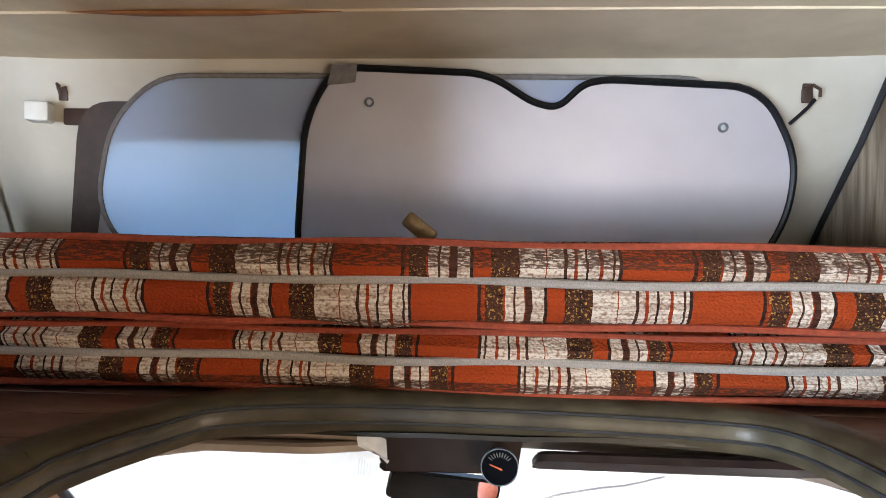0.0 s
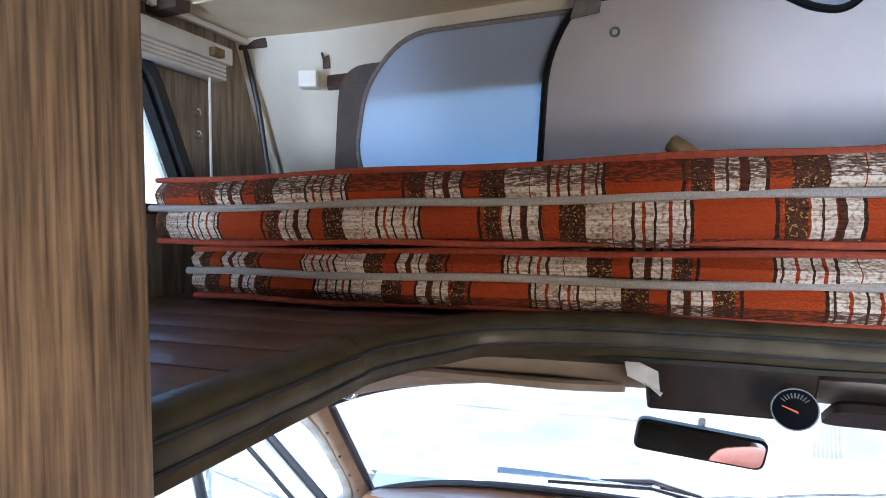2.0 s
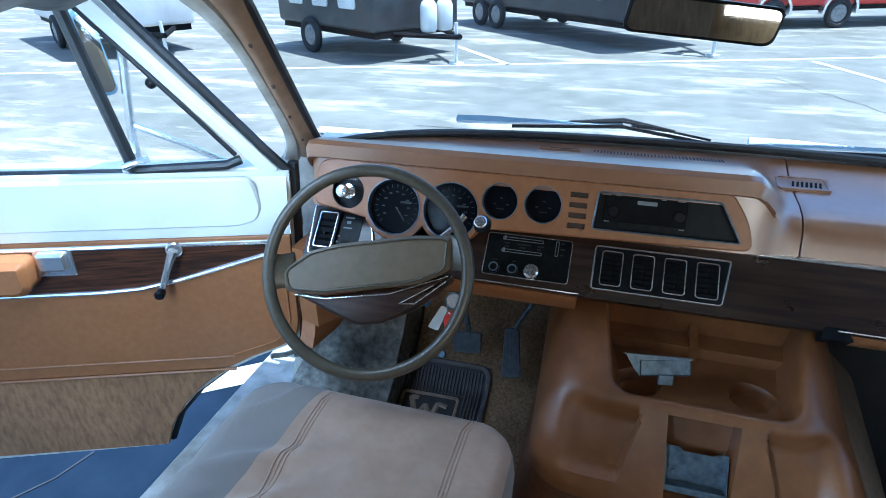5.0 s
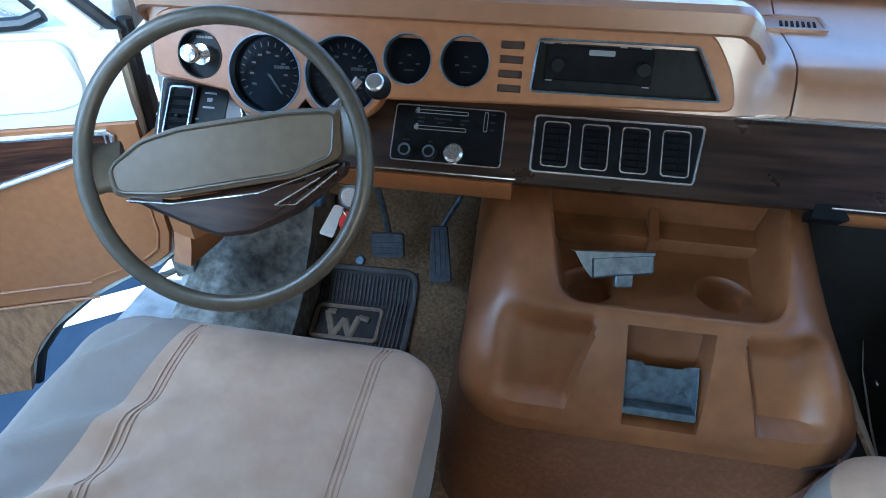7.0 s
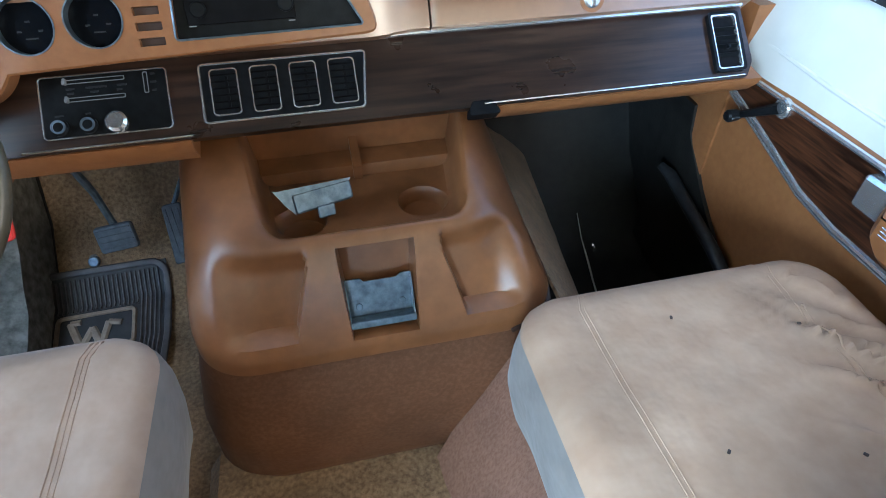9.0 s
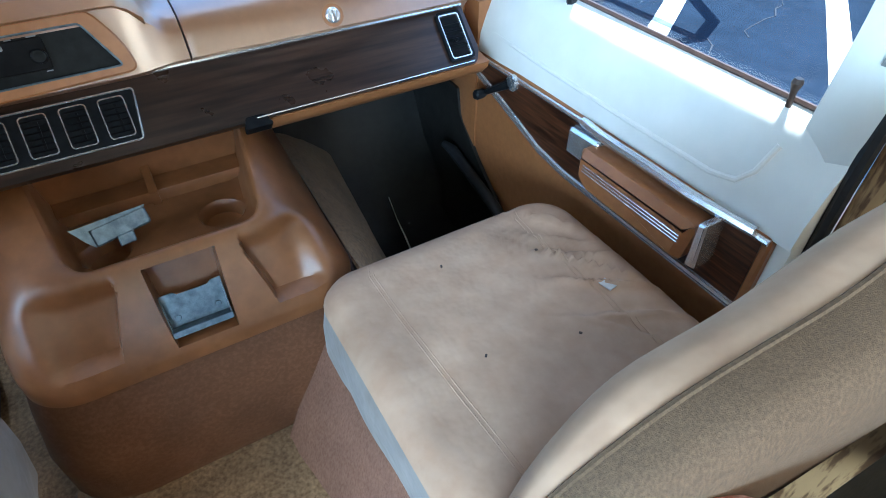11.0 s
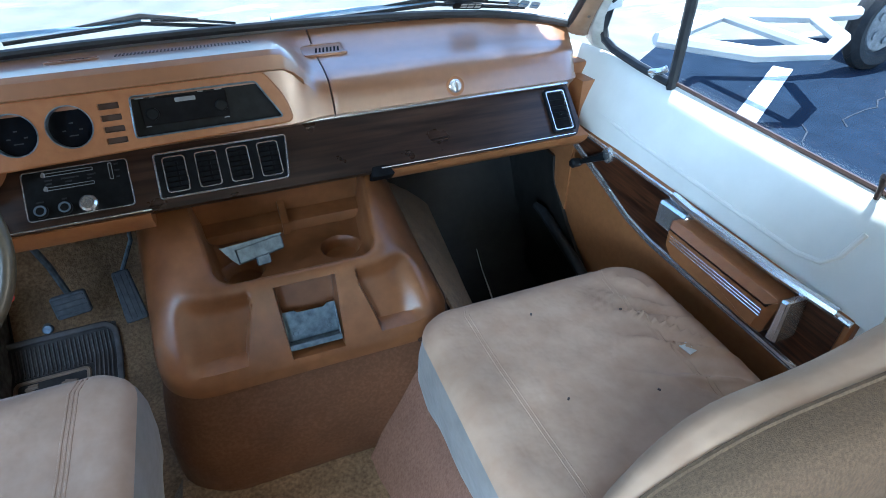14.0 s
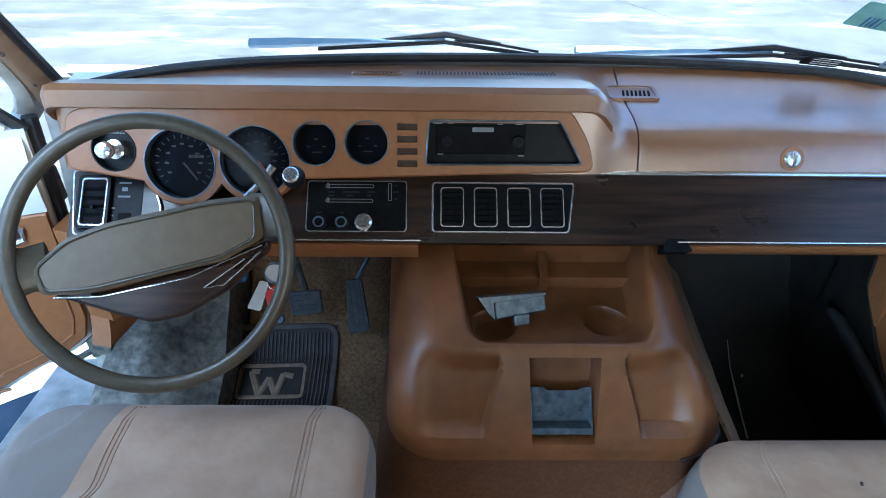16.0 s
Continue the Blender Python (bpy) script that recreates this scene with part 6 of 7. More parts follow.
tagged(part("carpet", bm, CARPET), "worn brown carpet between the two seats", "carpet", kind="structure")
# grey footwell hump beside the driver's door, white sill
bm = BM()
loft(bm, [[(x, y, z) for y, z in ((1.05, 0.60), (1.05, 0.66 + h), (1.28, 0.70 + h), (1.50, 0.82 + h), (1.70, 1.02 + h), (1.86, 1.20), (1.90, 0.60))] for x, h in ((-0.97, 0.10), (-0.93, 0.12), (-0.86, 0.11), (-0.80, 0.06), (-0.74, 0.0), (-0.715, -0.02))])
bmesh.ops.subdivide_edges(bm, edges=bm.edges, cuts=3, use_grid_fill=True)
bumpy(bm, 0.012, 7.0, 4.0)
tagged(part("footwell_hump", bm, BAREMETAL), "bare grey scuffed metal wheel-arch hump", "wheel arch", kind="structure")
bm = BM()
loft(bm, [[(x, y, z) for x, z in ((-1.25, 0.50), (-1.25, 0.675), (-1.23, 0.695), (-0.985, 0.705), (-0.965, 0.725), (-0.93, 0.725), (-0.92, 0.50))] for y in (0.2, 0.6, 1.10, 1.50, 1.72)])
loft(bm, [[(x + 0.02, y, z) for x, z in ((-1.06, z0 - 0.1), (-1.06, z0), (-1.03, z0 + 0.02), (-0.96, z0 + 0.02), (-0.94, z0 + 0.03), (-0.93, z0 - 0.1))] for y, z0 in ((1.40, 0.68), (1.46, 0.76), (1.52, 0.88), (1.58, 1.05), (1.64, 1.30), (1.66, 1.48))])
tagged(part("door_sill", bm, DIRTYWHITE), "chipped cream painted door sill and hinge pillar", "door sill", kind="structure")
for z in (0.92, 1.33):
    ob = thing("door_hinge", (-0.98, 1.50, z), "grimy steel door hinge and check strap", "hinge", "door hinges")
    b = box(BM(), (-0.975, 1.47, z), (0.05, 0.07, 0.08), None, 0.006)
    tube(b, [(-1.0, 1.45, z - 0.05), (-1.0, 1.45, z + 0.05)], 0.012, 8)
    part("leaf", b, BAREMETAL, ob)
    part("strap", tube(BM(), [(-0.99, 1.46, z - 0.03), (-1.03, 1.43, z - 0.04), (-1.06, 1.40, z - 0.03)], 0.008, 6), BAREMETAL, ob)
# tan pillar end below the dash
bm = BM()
loft(bm, [[(x, y, z) for x, y in ((-0.905, 1.36), (-0.845, 1.34), (-0.80, 1.42), (-0.80, 1.56), (-0.905, 1.56))] for z in (1.08, 1.15, 1.26, 1.30)])
loft(bm, [[(x, y, z) for x, y in ((-0.905, 1.36 - e), (-0.860, 1.35 - e), (-0.84, 1.42), (-0.84, 1.56), (-0.905, 1.56))] for z, e in ((1.02, 0.03), (1.05, 0.012), (1.08, 0.0))])
part("kick_panel", bm, VINYL, dash, "tan lower end of the dash")

# ---- mat and pedals ----
ob = thing("floor_mat", (-0.60, 1.55, 0.66), "dark ribbed rubber floor mat with a raised badge", "floor mat")


def mat_at(u, v, w=0.0):
    """A point of the mat, which follows the floor up the toe board: u across, v along from its near edge."""
    line = [(1.30, 0.645)] + FP[1:]
    for (ya, za), (yb, zb) in zip(line, line[1:]):
        d = math.hypot(yb - ya, zb - za)
        if v <= d:
            break
        v -= d
    ny, nz = -(zb - za) / d, (yb - ya) / d
    return Vector((-0.607 + u, ya + (yb - ya) * v / d + ny * (w + 0.022) + 0.03 * u, za + (zb - za) * v / d + nz * (w + 0.022)))


VS = [0.42 * k / 24 for k in range(25)]


def mat_loop(w, h, r, cv):
    out = []
    base = rrect(w, h, r, 5, 0, cv)
    for p, q in zip(base, base[1:] + base[:1]):
        n = 10 if (Vector(p) - Vector(q)).length > 0.1 else 1
        out += [lerp(p, q, k / n) for k in range(n)]
    return out


part("base", sheet(BM(), [[mat_at(-0.165 + 0.33 * j / 8, v, 0.004) for j in range(9)] for v in VS], -0.006), RUBBER, ob)
part("border", tube(BM(), [mat_at(u, v, 0.006) for u, v in mat_loop(0.325, 0.415, 0.035, 0.21)], 0.009, 8, loop=True, flat=0.6), RIBS, ob)
for k in range(27):
    u = -0.143 + 0.011 * k
    for v0, v1 in ([(0.02, 0.40)] if abs(u + 0.008) > 0.10 else [(0.02, 0.175), (0.302, 0.40)]):
        n = max(2, round((v1 - v0) / 0.025))
        part("rib", tube(BM(), [mat_at(u, v0 + (v1 - v0) * q / n, 0.006) for q in range(n + 1)], 0.0030, 5), RIBS, ob)
part("badge_frame", tube(BM(), [mat_at(u - 0.008, v, 0.006) for u, v in mat_loop(0.18, 0.105, 0.012, 0.238)], 0.0060, 6, loop=True), BADGE, ob, "brown raised badge frame")
b = BM()
for pts in ([(-0.060, 0.035), (-0.030, -0.035)], [(-0.030, -0.035), (-0.008, 0.015)], [(-0.008, 0.015), (0.016, -0.035)], [(0.016, -0.035), (0.030, 0.025)], [(0.030, 0.025), (0.060, 0.018)], [(-0.060, 0.035), (-0.036, 0.035)]):
    tube(b, [mat_at(x - 0.008, y + 0.238, 0.006) for x, y in pts], 0.0095, 6, flat=0.6)
part("badge", b, BADGE, ob, "brown raised angular emblem")


def pedal(name, m, w, h, ribs, material, label, arm):
    ob = thing(name, m.translation, label, "pedal", "pedals")
    p = part("pad", prism(BM(), rrect(w, h, 0.008, 4), m, 0.0, 0.012, 0.003), material, ob)
    for k in range(ribs):
        part("rib", box(BM(), m @ Vector((0, -h / 2 + h * (k + 0.7) / (ribs + 0.4), 0.013)), (w * 0.86, 0.004, 0.004), m.to_3x3().to_4x4()), material, p)
    part("arm", tube(BM(), arm, 0.009, 8), STEEL, ob, "bare steel arm")
    return ob


pedal("brake_pedal", plane((-0.513, 1.640, 0.885), (1, 0.05, 0.08), (0, 0.35, 0.9)), 0.088, 0.066, 4, PEDAL, "worn black rubber brake pedal on a steel arm", [(-0.513, 1.655, 0.90), (-0.535, 1.68, 0.99), (-0.54, 1.64, 1.10), (-0.53, 1.58, 1.20)])
pedal("parking_brake_pedal", plane((-0.905, 1.560, 0.945), (1, 0.05, 0.02), (0, 0.5, 0.8)), 0.052, 0.05, 4, PEDAL, "small black parking brake pedal", [(-0.905, 1.58, 0.95), (-0.905, 1.66, 1.0), (-0.90, 1.70, 1.2)])
ob = thing("accelerator_pedal", (-0.385, 1.63, 0.80), "long black rubber accelerator pedal", "pedal", "pedals")
mp = plane((-0.378, 1.655, 0.860), (1, 0.1, 0.1), (0.32, 0.55, 0.75))
pp = part("pad", prism(BM(), rounded([(-0.030, -0.075), (0.030, -0.075), (0.024, 0.075), (-0.020, 0.075)], 0.008, 3), mp, 0.0, 0.012, 0.003), PEDAL, ob)
for x in (-0.014, 0.0, 0.014):
    part("rib", box(BM(), mp @ Vector((x, 0, 0.013)), (0.005, 0.13, 0.004), mp.to_3x3().to_4x4()), PEDAL, pp)
part("arm", tube(BM(), [mp @ Vector((0, 0.06, 0)), (-0.335, 1.72, 1.0), (-0.325, 1.74, 1.1)], 0.006, 8), STEEL, ob, "steel linkage rod")
ob = thing("dimmer_switch", (-0.612, 1.70, 0.775), "small round steel foot dimmer switch", "foot switch")
part("button", prism(BM(), circle(0.014, 18), plane((-0.612, 1.690, 0.778), (1, 0, 0), (0, 0.6, 0.8)), -0.01, 0.016, 0.003), STEEL, ob)
part("collar", prism(BM(), circle(0.018, 18), plane((-0.612, 1.694, 0.776), (1, 0, 0), (0, 0.6, 0.8)), -0.01, 0.006, 0.002), BAREMETAL, ob)
# passenger footwell: kick pad, heater pipe, white strip in place of a light slit
bm = BM()
loft(bm, [[(x, y, z) for x, y in ((0.900, 1.60), (0.888, 1.53), (0.878, 1.47), (0.882, 1.42), (0.954, 1.42), (0.954, 1.60))] for z in (0.66, 0.9, 1.2, 1.40)])
tagged(part("kick_panel_right", bm, VINYL), "tan vinyl kick panel ahead of the passenger door", "kick panel", kind="structure")
bm = tube(BM(), [(0.835, 1.51, 0.978), (0.848, 1.48, 0.968), (0.850, 1.37, 0.935), (0.85, 1.256, 0.905), (0.85, 1.15, 0.86), (0.85, 1.05, 0.70)], [0.010, 0.016, 0.016, 0.016, 0.016, 0.016], 10)
tagged(part("grey_pipe", bm, SEAL), "dark grey pipe along the passenger footwell", "pipe")
bm = tube(BM(), [(0.672, 1.375, 0.646), (0.690, 1.46, 0.646), (0.703, 1.53, 0.656), (0.709, 1.60, 0.680), (0.712, 1.66, 0.729)], [0.0030, 0.0026, 0.0030, 0.0016, 0.0012], 6)
tagged(part("floor_light_slit", bm, BLINDW), "thin white strip standing for a slit of daylight on the floor", "strip", kind="structure")
# block added to keep sun from leaking past the dash end
bm = span(BM(), (0.826, 1.475, 1.26), (0.953, 1.625, 1.432), 0.01)
part("end_filler", bm, VINYL, dash, "tan filler added at the dash end beside the door")
# black sheet added to cover the pale body side
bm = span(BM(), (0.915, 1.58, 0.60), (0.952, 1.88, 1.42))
tagged(part("footwell_blackout", bm, DARKFLOOR), "black sheet added at the side of the footwell", "lining", kind="structure")
bm = span(BM(), (0.93, 0.50, 0.50), (1.0, 1.8, 0.70), 0.01)
tagged(part("door_sill_right", bm, DIRTYWHITE), "cream painted passenger door sill", "door sill", kind="structure")


# ---- seats ----
def seat(x0, x1, y0, y1, label, side, ridge, wear):
    w, cx = x1 - x0, (x0 + x1) / 2
    ob = thing("cab_seat", (cx, (y0 + y1) / 2, FLOOR), label, "seat", "cab seats")

    def ringz(e, z, r):
        pts = []
        base = rrect(w - 2 * e, (y1 - y0) - 2 * e, max(0.01, r), 8, cx, (y0 + y1) / 2)
        k = len(base)
        for i in range(k):
            a, c = Vector(base[i]), Vector(base[(i + 1) % k])
            n = 44 if i % 9 == 8 else 1
            for q in range(n):
                p = a.lerp(c, q / n)
                pts.append((p.x, p.y, z))
        return pts
    # side cover
    b = BM()
    loft(b, [ringz(0.03, 0.90, 0.07), ringz(0.012, 0.93, 0.075), ringz(0.0, 1.00, 0.08), ringz(0.0, 1.06, 0.08), ringz(0.004, 1.10, 0.078), ringz(0.014, 1.122, 0.075)])
    bumpy(b, 0.007, 8.0, wear)
    part("side_cover", b, SEATSIDE, ob, "grey-brown cloth cover side")
    # top cover, slightly domed and creased
    b = BM()
    rings = [ringz(0.006, 1.115, 0.078), ringz(0.014, 1.130, 0.075), ringz(0.030, 1.139, 0.068), ringz(0.05, 1.142, 0.06)] + [ringz(0.05 + 0.012 * k, 1.142, max(0.012, 0.06 - 0.005 * k)) for k in range(1, int((min(w, y1 - y0) / 2 - 0.06) / 0.012))]
    loft(b, rings)
    sx = (x0 + 0.10) if side < 0 else (x1 - 0.09)

    def relief(x, y):
        """How far the cloth lies above or below its even height: soft sags, and creases fanning out from the worn flank."""
        z = 0.006 * noise.noise((x * 6 + wear, y * 6, 1)) + 0.002 * noise.noise((x * 19, y * 19 + wear, 2))
        reach = math.exp(-((x - sx) / (0.085 if side > 0 else 0.13)) ** 2)
        for q in range(8 if side > 0 else 4):
            slope = (0.9 + 0.5 * math.sin(q * 2.1 + wear)) * (-side)
            py = y0 + 0.05 + (y1 - y0 - 0.12) * q / (7 if side > 0 else 3) + 0.02 * math.sin(q * 5.0 + wear)
            d = (y - py) - slope * (x - sx) - 0.018 * noise.noise((x * 14, y * 14, q))
            broad = 1.0 if side > 0 else 2.6
            z += (0.015 if side > 0 else 0.020) * (math.exp(-(d / (0.009 * broad)) ** 2) - 0.6 * math.exp(-((d - 0.018 * broad) / (0.012 * broad)) ** 2)) * reach * (0.5 + 0.5 * math.sin(q * 3.7 + wear) ** 2)
        for s1 in ridge:
            z -= (0.004 if side < 0 else 0.002) * math.exp(-((x - s1 - 0.010 * math.sin(y * 5)) / 0.016) ** 2)
        return z
    for v in b.verts:
        e = min(v.co.x - x0, x1 - v.co.x, v.co.y - y0, y1 - v.co.y)
        v.co.z += relief(v.co.x, v.co.y) * min(1, max(0.15, e / 0.05))
    part("top_cover", b, SEATTWO if side < 0 else SEATTAN, ob, "stained beige cloth seat cover with creases", 70)
    for s in ridge:
        for o in ((-0.0075, 0.0, 0.0075) if side < 0 else (-0.004, 0.004)):
            q = [(s + o + 0.010 * math.sin(y * 5), y, 1.1415 + relief(s + o + 0.010 * math.sin(y * 5), y)) for y in [y0 + 0.03 + (y1 - y0 - 0.085) * k / 40 for k in range(41)]] + [(s + o, y1 - 0.026, 1.136), (s + o, y1 - 0.006, 1.112)]
            part("seam", tube(BM(), q, 0.0026 if side < 0 else 0.0016, 6), SEATTOP if side < 0 else SEATTAN, ob)
    # base
    b = span(BM(), (x0 + 0.05, y0 + 0.05, FLOOR), (x1 - 0.05, y1 - 0.10, 0.92), 0.02)
    part("pedestal", b, MATTBLACK, ob, "dark seat pedestal")
    # backrest
    front, back = [], []
    for i in range(25):
        t = i / 24
        x = x0 + w * t
        e = 1 - abs(2 * t - 1) ** 5
        zt = 1.515 + 0.060 * e + 0.13 * (t - 0.5) * side
        th = 0.060 * (0.45 + 0.55 * e)
        prof = []
        for k in range(33):
            a = radians(-90 + 360 * k / 32)
            ca, sa = math.cos(a), math.sin(a)
            zz = 1.30 + (zt - 1.30) * (1 if sa > 0 else 0.92) * math.copysign(abs(sa) ** 0.45, sa)
            yy = y0 - 0.035 - (zz - 1.08) * 0.16 + th * (1.0 if ca > 0 else 1.0 + 0.9 * t) * math.copysign(abs(ca) ** 0.6, ca)
            prof.append(Vector((x, yy, zz)) + noise.noise_vector((x * 7 + wear, yy * 7, zz * 7)) * 0.006)
        front.append(prof[:17])
        back.append([p + Vector((0, -0.002, 0)) for p in prof[16:]])
    b = BM()
    loft(b, front, closed=False)
    part("backrest", b, SEATTOP if side < 0 else SEATTAN, ob, "beige cloth-covered low backrest")
    b = BM()
    loft(b, back, closed=False)
    part("back_cover", b, SEATBACK, ob, "brown woven cover on the seat's back")
    part("back_seam", tube(BM(), [q[0] for q in back], 0.003, 6), SEATBACK, ob)
    return ob


seat(-0.850, -0.258, 0.48, 1.086, "beige cloth-covered driver's seat with grey sides", -1, (-0.655, -0.352), 1.0)
seat(0.252, 0.815, 0.47, 1.016, "stained beige cloth-covered passenger seat with brown woven back", 1, (0.372, 0.70), 6.0)
ob = thing("seat_tag", (0.712, 0.72, 1.146), "small white tag on the seat cover", "tag")
part("tag", box(BM(), (0.712, 0.72, 1.150), (0.018, 0.026, 0.002), Matrix.Rotation(0.2, 4, "Z")), PAPER, ob)
for x, y in ((0.481, 0.912), (0.60, 0.66), (0.44, 0.70), (0.66, 0.86)):
    tagged(part("debris_speck", box(BM(), (x, y, 1.1475), (0.006, 0.004, 0.003), Matrix.Rotation(x * 9, 4, "Z"), 0.001), DARKTRIM), "dark speck of debris on the seat", "debris", "specks")
# cushions behind the passenger seat
ob = thing("throw_cushion", (0.40, 0.28, 1.24), "orange woven cushion with a long zipper behind the seat", "cushion", "cushions")
b = BM()
loft(b, [[(0.30 + r * math.cos(a), 0.205 + r * math.sin(a), z + 0.03) for a in (k * math.pi / 24 for k in range(48))] for z, r in ((1.27, 0.07), (1.29, 0.11), (1.33, 0.140), (1.38, 0.150), (1.42, 0.143), (1.442, 0.125), (1.452, 0.10), (1.456, 0.06), (1.457, 0.02))])
bumpy(b, 0.005, 14.0, 3.0)
part("cover", b, ORANGECLOTH, ob)
part("zipper", tube(BM(), [(0.30 + 0.113 * math.cos(radians(100 - 5 * k)), 0.205 + 0.113 * math.sin(radians(100 - 5 * k)), 1.484 - 0.0006 * k) for k in range(16)], 0.0030, 6, flat=0.5), STEEL, ob, "silver zipper")
ob = thing("seat_cushion", (0.75, 0.15, 1.1), "olive-gold cushion leaning behind the passenger seat", "cushion", "cushions")
b = BM()
box(b, (0.80, 0.205, 1.20), (0.62, 0.10, 0.36), Matrix.Rotation(radians(14), 4, "X") @ Matrix.Rotation(radians(-14), 4, "Y"), 0.03, 4)
part("cover", b, OLIVECLOTH, ob)
part("piping", tube(BM(), [(0.50, 0.235, 1.31), (0.65, 0.24, 1.35), (0.80, 0.24, 1.39), (1.0, 0.24, 1.44)], 0.007, 8), OLIVECLOTH, ob)

# ---- driver's door, standing open ----
MD = plane((-0.940, 1.366, 0.045), (0.915, 0.405, -0.03), (0, 0, 1))


def dpt(s, z, w=0.0):
    return MD @ Vector((-s, z, w))


def dpoly(bm, pts, w0, w1, bevel=0.0, r=0.0):
    q = [(-s, z) for s, z in pts]
    return prism(bm, rounded(q, r, 4) if r else q, MD, w0, w1, bevel)


ob = thing("door_1", (-1.4, 1.2, 0.55), "cream driver's door standing open with tan vinyl panel", "door", kind="structure")
ARCH = [(0.012, 1.02), (0.02, 0.955), (0.06, 0.925), (0.14, 0.895), (0.24, 0.845), (0.33, 0.775), (0.40, 0.69), (0.445, 0.585)]
OUTER = [(0.0, 1.448)] + ARCH + [(1.02, 0.575), (1.05, 0.62), (1.05, 1.448)]
part("shell", dpoly(BM(), OUTER, -0.11, -0.014), WHITE, ob, "cream painted door shell")
part("door_seal", tube(BM(), [dpt(s - 0.004, z, -0.045) for s, z in [(-0.005, 1.46)] + ARCH], 0.014, 8), SEAL, ob, "black rubber door seal")
b = BM()
loft(b, [[dpt(s, z, w) for z, w in ((1.286, -0.02), (1.286, 0.004), (1.325, 0.010), (1.39, 0.004), (1.432, -0.012), (1.452, -0.030), (1.452, -0.06))] for s in (0.008, 0.03, 0.06, 0.09, 0.4, 0.8, 1.05)])
part("window_ledge", b, WHITE, ob, "cream painted upper door")
part("recess", dpoly(BM(), [(0.085, 1.44), (0.070, 1.36), (0.085, 1.325), (0.13, 1.312), (1.04, 1.312), (1.04, 1.44)], -0.002, 0.0125, 0.006, 0.03), WHITE, ob)
UPR = [(0.012, 1.284), (0.012, 1.02), (0.026, 0.968), (0.07, 0.938), (0.15, 0.908), (0.222, 0.874), (1.03, 0.874), (1.03, 1.284)]
part("vinyl_panel", dpoly(BM(), UPR, -0.016, 0.006, 0.004), VINYL, ob, "tan vinyl door panel")
part("carpet_panel", dpoly(BM(), [(0.232, 0.866), (0.29, 0.825), (0.36, 0.752), (0.41, 0.675), (0.435, 0.60), (1.03, 0.60), (1.03, 0.866)], -0.016, 0.004, 0.003), DOORCARPET, ob, "tan shag carpet lower panel")
for z, r in ((0.872, 0.004), (0.915, 0.003)):
    part("welt", tube(BM(), [dpt(0.20 + 0.083 * k, z, 0.007) for k in range(11)], r, 6), VINYL, ob)
part("welt", tube(BM(), [dpt(s, z, 0.007) for s, z in ((0.036, 1.19), (0.036, 1.03), (0.048, 0.985), (0.09, 0.955), (0.2, 0.92))], 0.003, 6), VINYL, ob)
WOODP = [(0.066, 1.266), (0.066, 1.236), (0.30, 1.170), (0.40, 1.148), (0.50, 1.142), (1.03, 1.142), (1.03, 1.266)]
part("wood_panel", dpoly(BM(), WOODP, 0.005, 0.009), DOORWOOD, ob, "dark wood-grain insert")
loopw = [dpt(s, z, 0.009) for s, z in ((1.03, 1.268), (0.066, 1.268), (0.060, 1.262), (0.062, 1.236), (0.30, 1.168), (0.40, 1.146), (0.50, 1.140), (1.03, 1.140))]
part("chrome_molding", tube(BM(), loopw, 0.006, 8), CHROME, ob, "chrome moulding")
part("chrome_molding", tube(BM(), [p + MD.to_3x3() @ Vector((-0.012, 0.0, 0)) for p in loopw[2:]], 0.0028, 6), CHROME, ob)
part("latch_plate", dpoly(BM(), [(0.535, 1.272), (0.625, 1.272), (0.625, 1.195), (0.535, 1.195)], 0.009, 0.015, 0.003, 0.008), CHROME, ob, "chrome latch escutcheon")
part("latch_handle", dpoly(BM(), [(0.548, 1.262), (0.615, 1.262), (0.615, 1.215), (0.548, 1.215)], 0.015, 0.030, 0.006, 0.008), CHROME, ob, "chrome latch paddle")
part("armrest", dpoly(BM(), [(0.620, 1.262), (0.92, 1.262), (0.92, 1.170), (0.640, 1.170), (0.620, 1.19)], 0.009, 0.075, 0.014, 0.02), VINYL, ob, "tan padded armrest")


def crank(parent, hub, knob, n, m, black):
    c = part("window_crank", prism(BM(), circle(0.020, 20), m, 0.0, 0.012, 0.003), CHROME, parent, "chrome window crank" if not black else "window crank with a black knob")
    part("arm", tube(BM(), [hub + n * 0.012, hub.lerp(knob, 0.5) + n * 0.022, knob + n * 0.022], [0.012, 0.009, 0.007], 8), BLACK if black else CHROME, c)
    part("knob", tube(BM(), [knob + n * 0.016, knob + n * 0.026, knob + n * 0.045, knob + n * 0.050], [0.008, 0.012, 0.013, 0.009], 12), BLACK, c, "black knob")


nd = MD.to_3x3().col[2]
crank(ob, dpt(0.295, 1.258, 0.009), dpt(0.340, 1.150, 0.009), nd, plane(dpt(0.295, 1.258, 0.009), (0.859, 0.511, 0), (0, 0, 1)), False)
# window frame, wing window and its divider
part("front_frame", tube(BM(), [dpt(0.040, 1.44, -0.035), dpt(0.098, 1.507, -0.035), dpt(0.352, 1.79, -0.035), dpt(0.44, 1.89, -0.035)], 0.023, 8), WHITE, ob, "cream painted window frame")
part("front_seal", tube(BM(), [dpt(0.0, 1.44, -0.028), dpt(0.052, 1.497, -0.028), dpt(0.307, 1.797, -0.028), dpt(0.385, 1.89, -0.028)], 0.012, 8), SEAL, ob, "black seal")
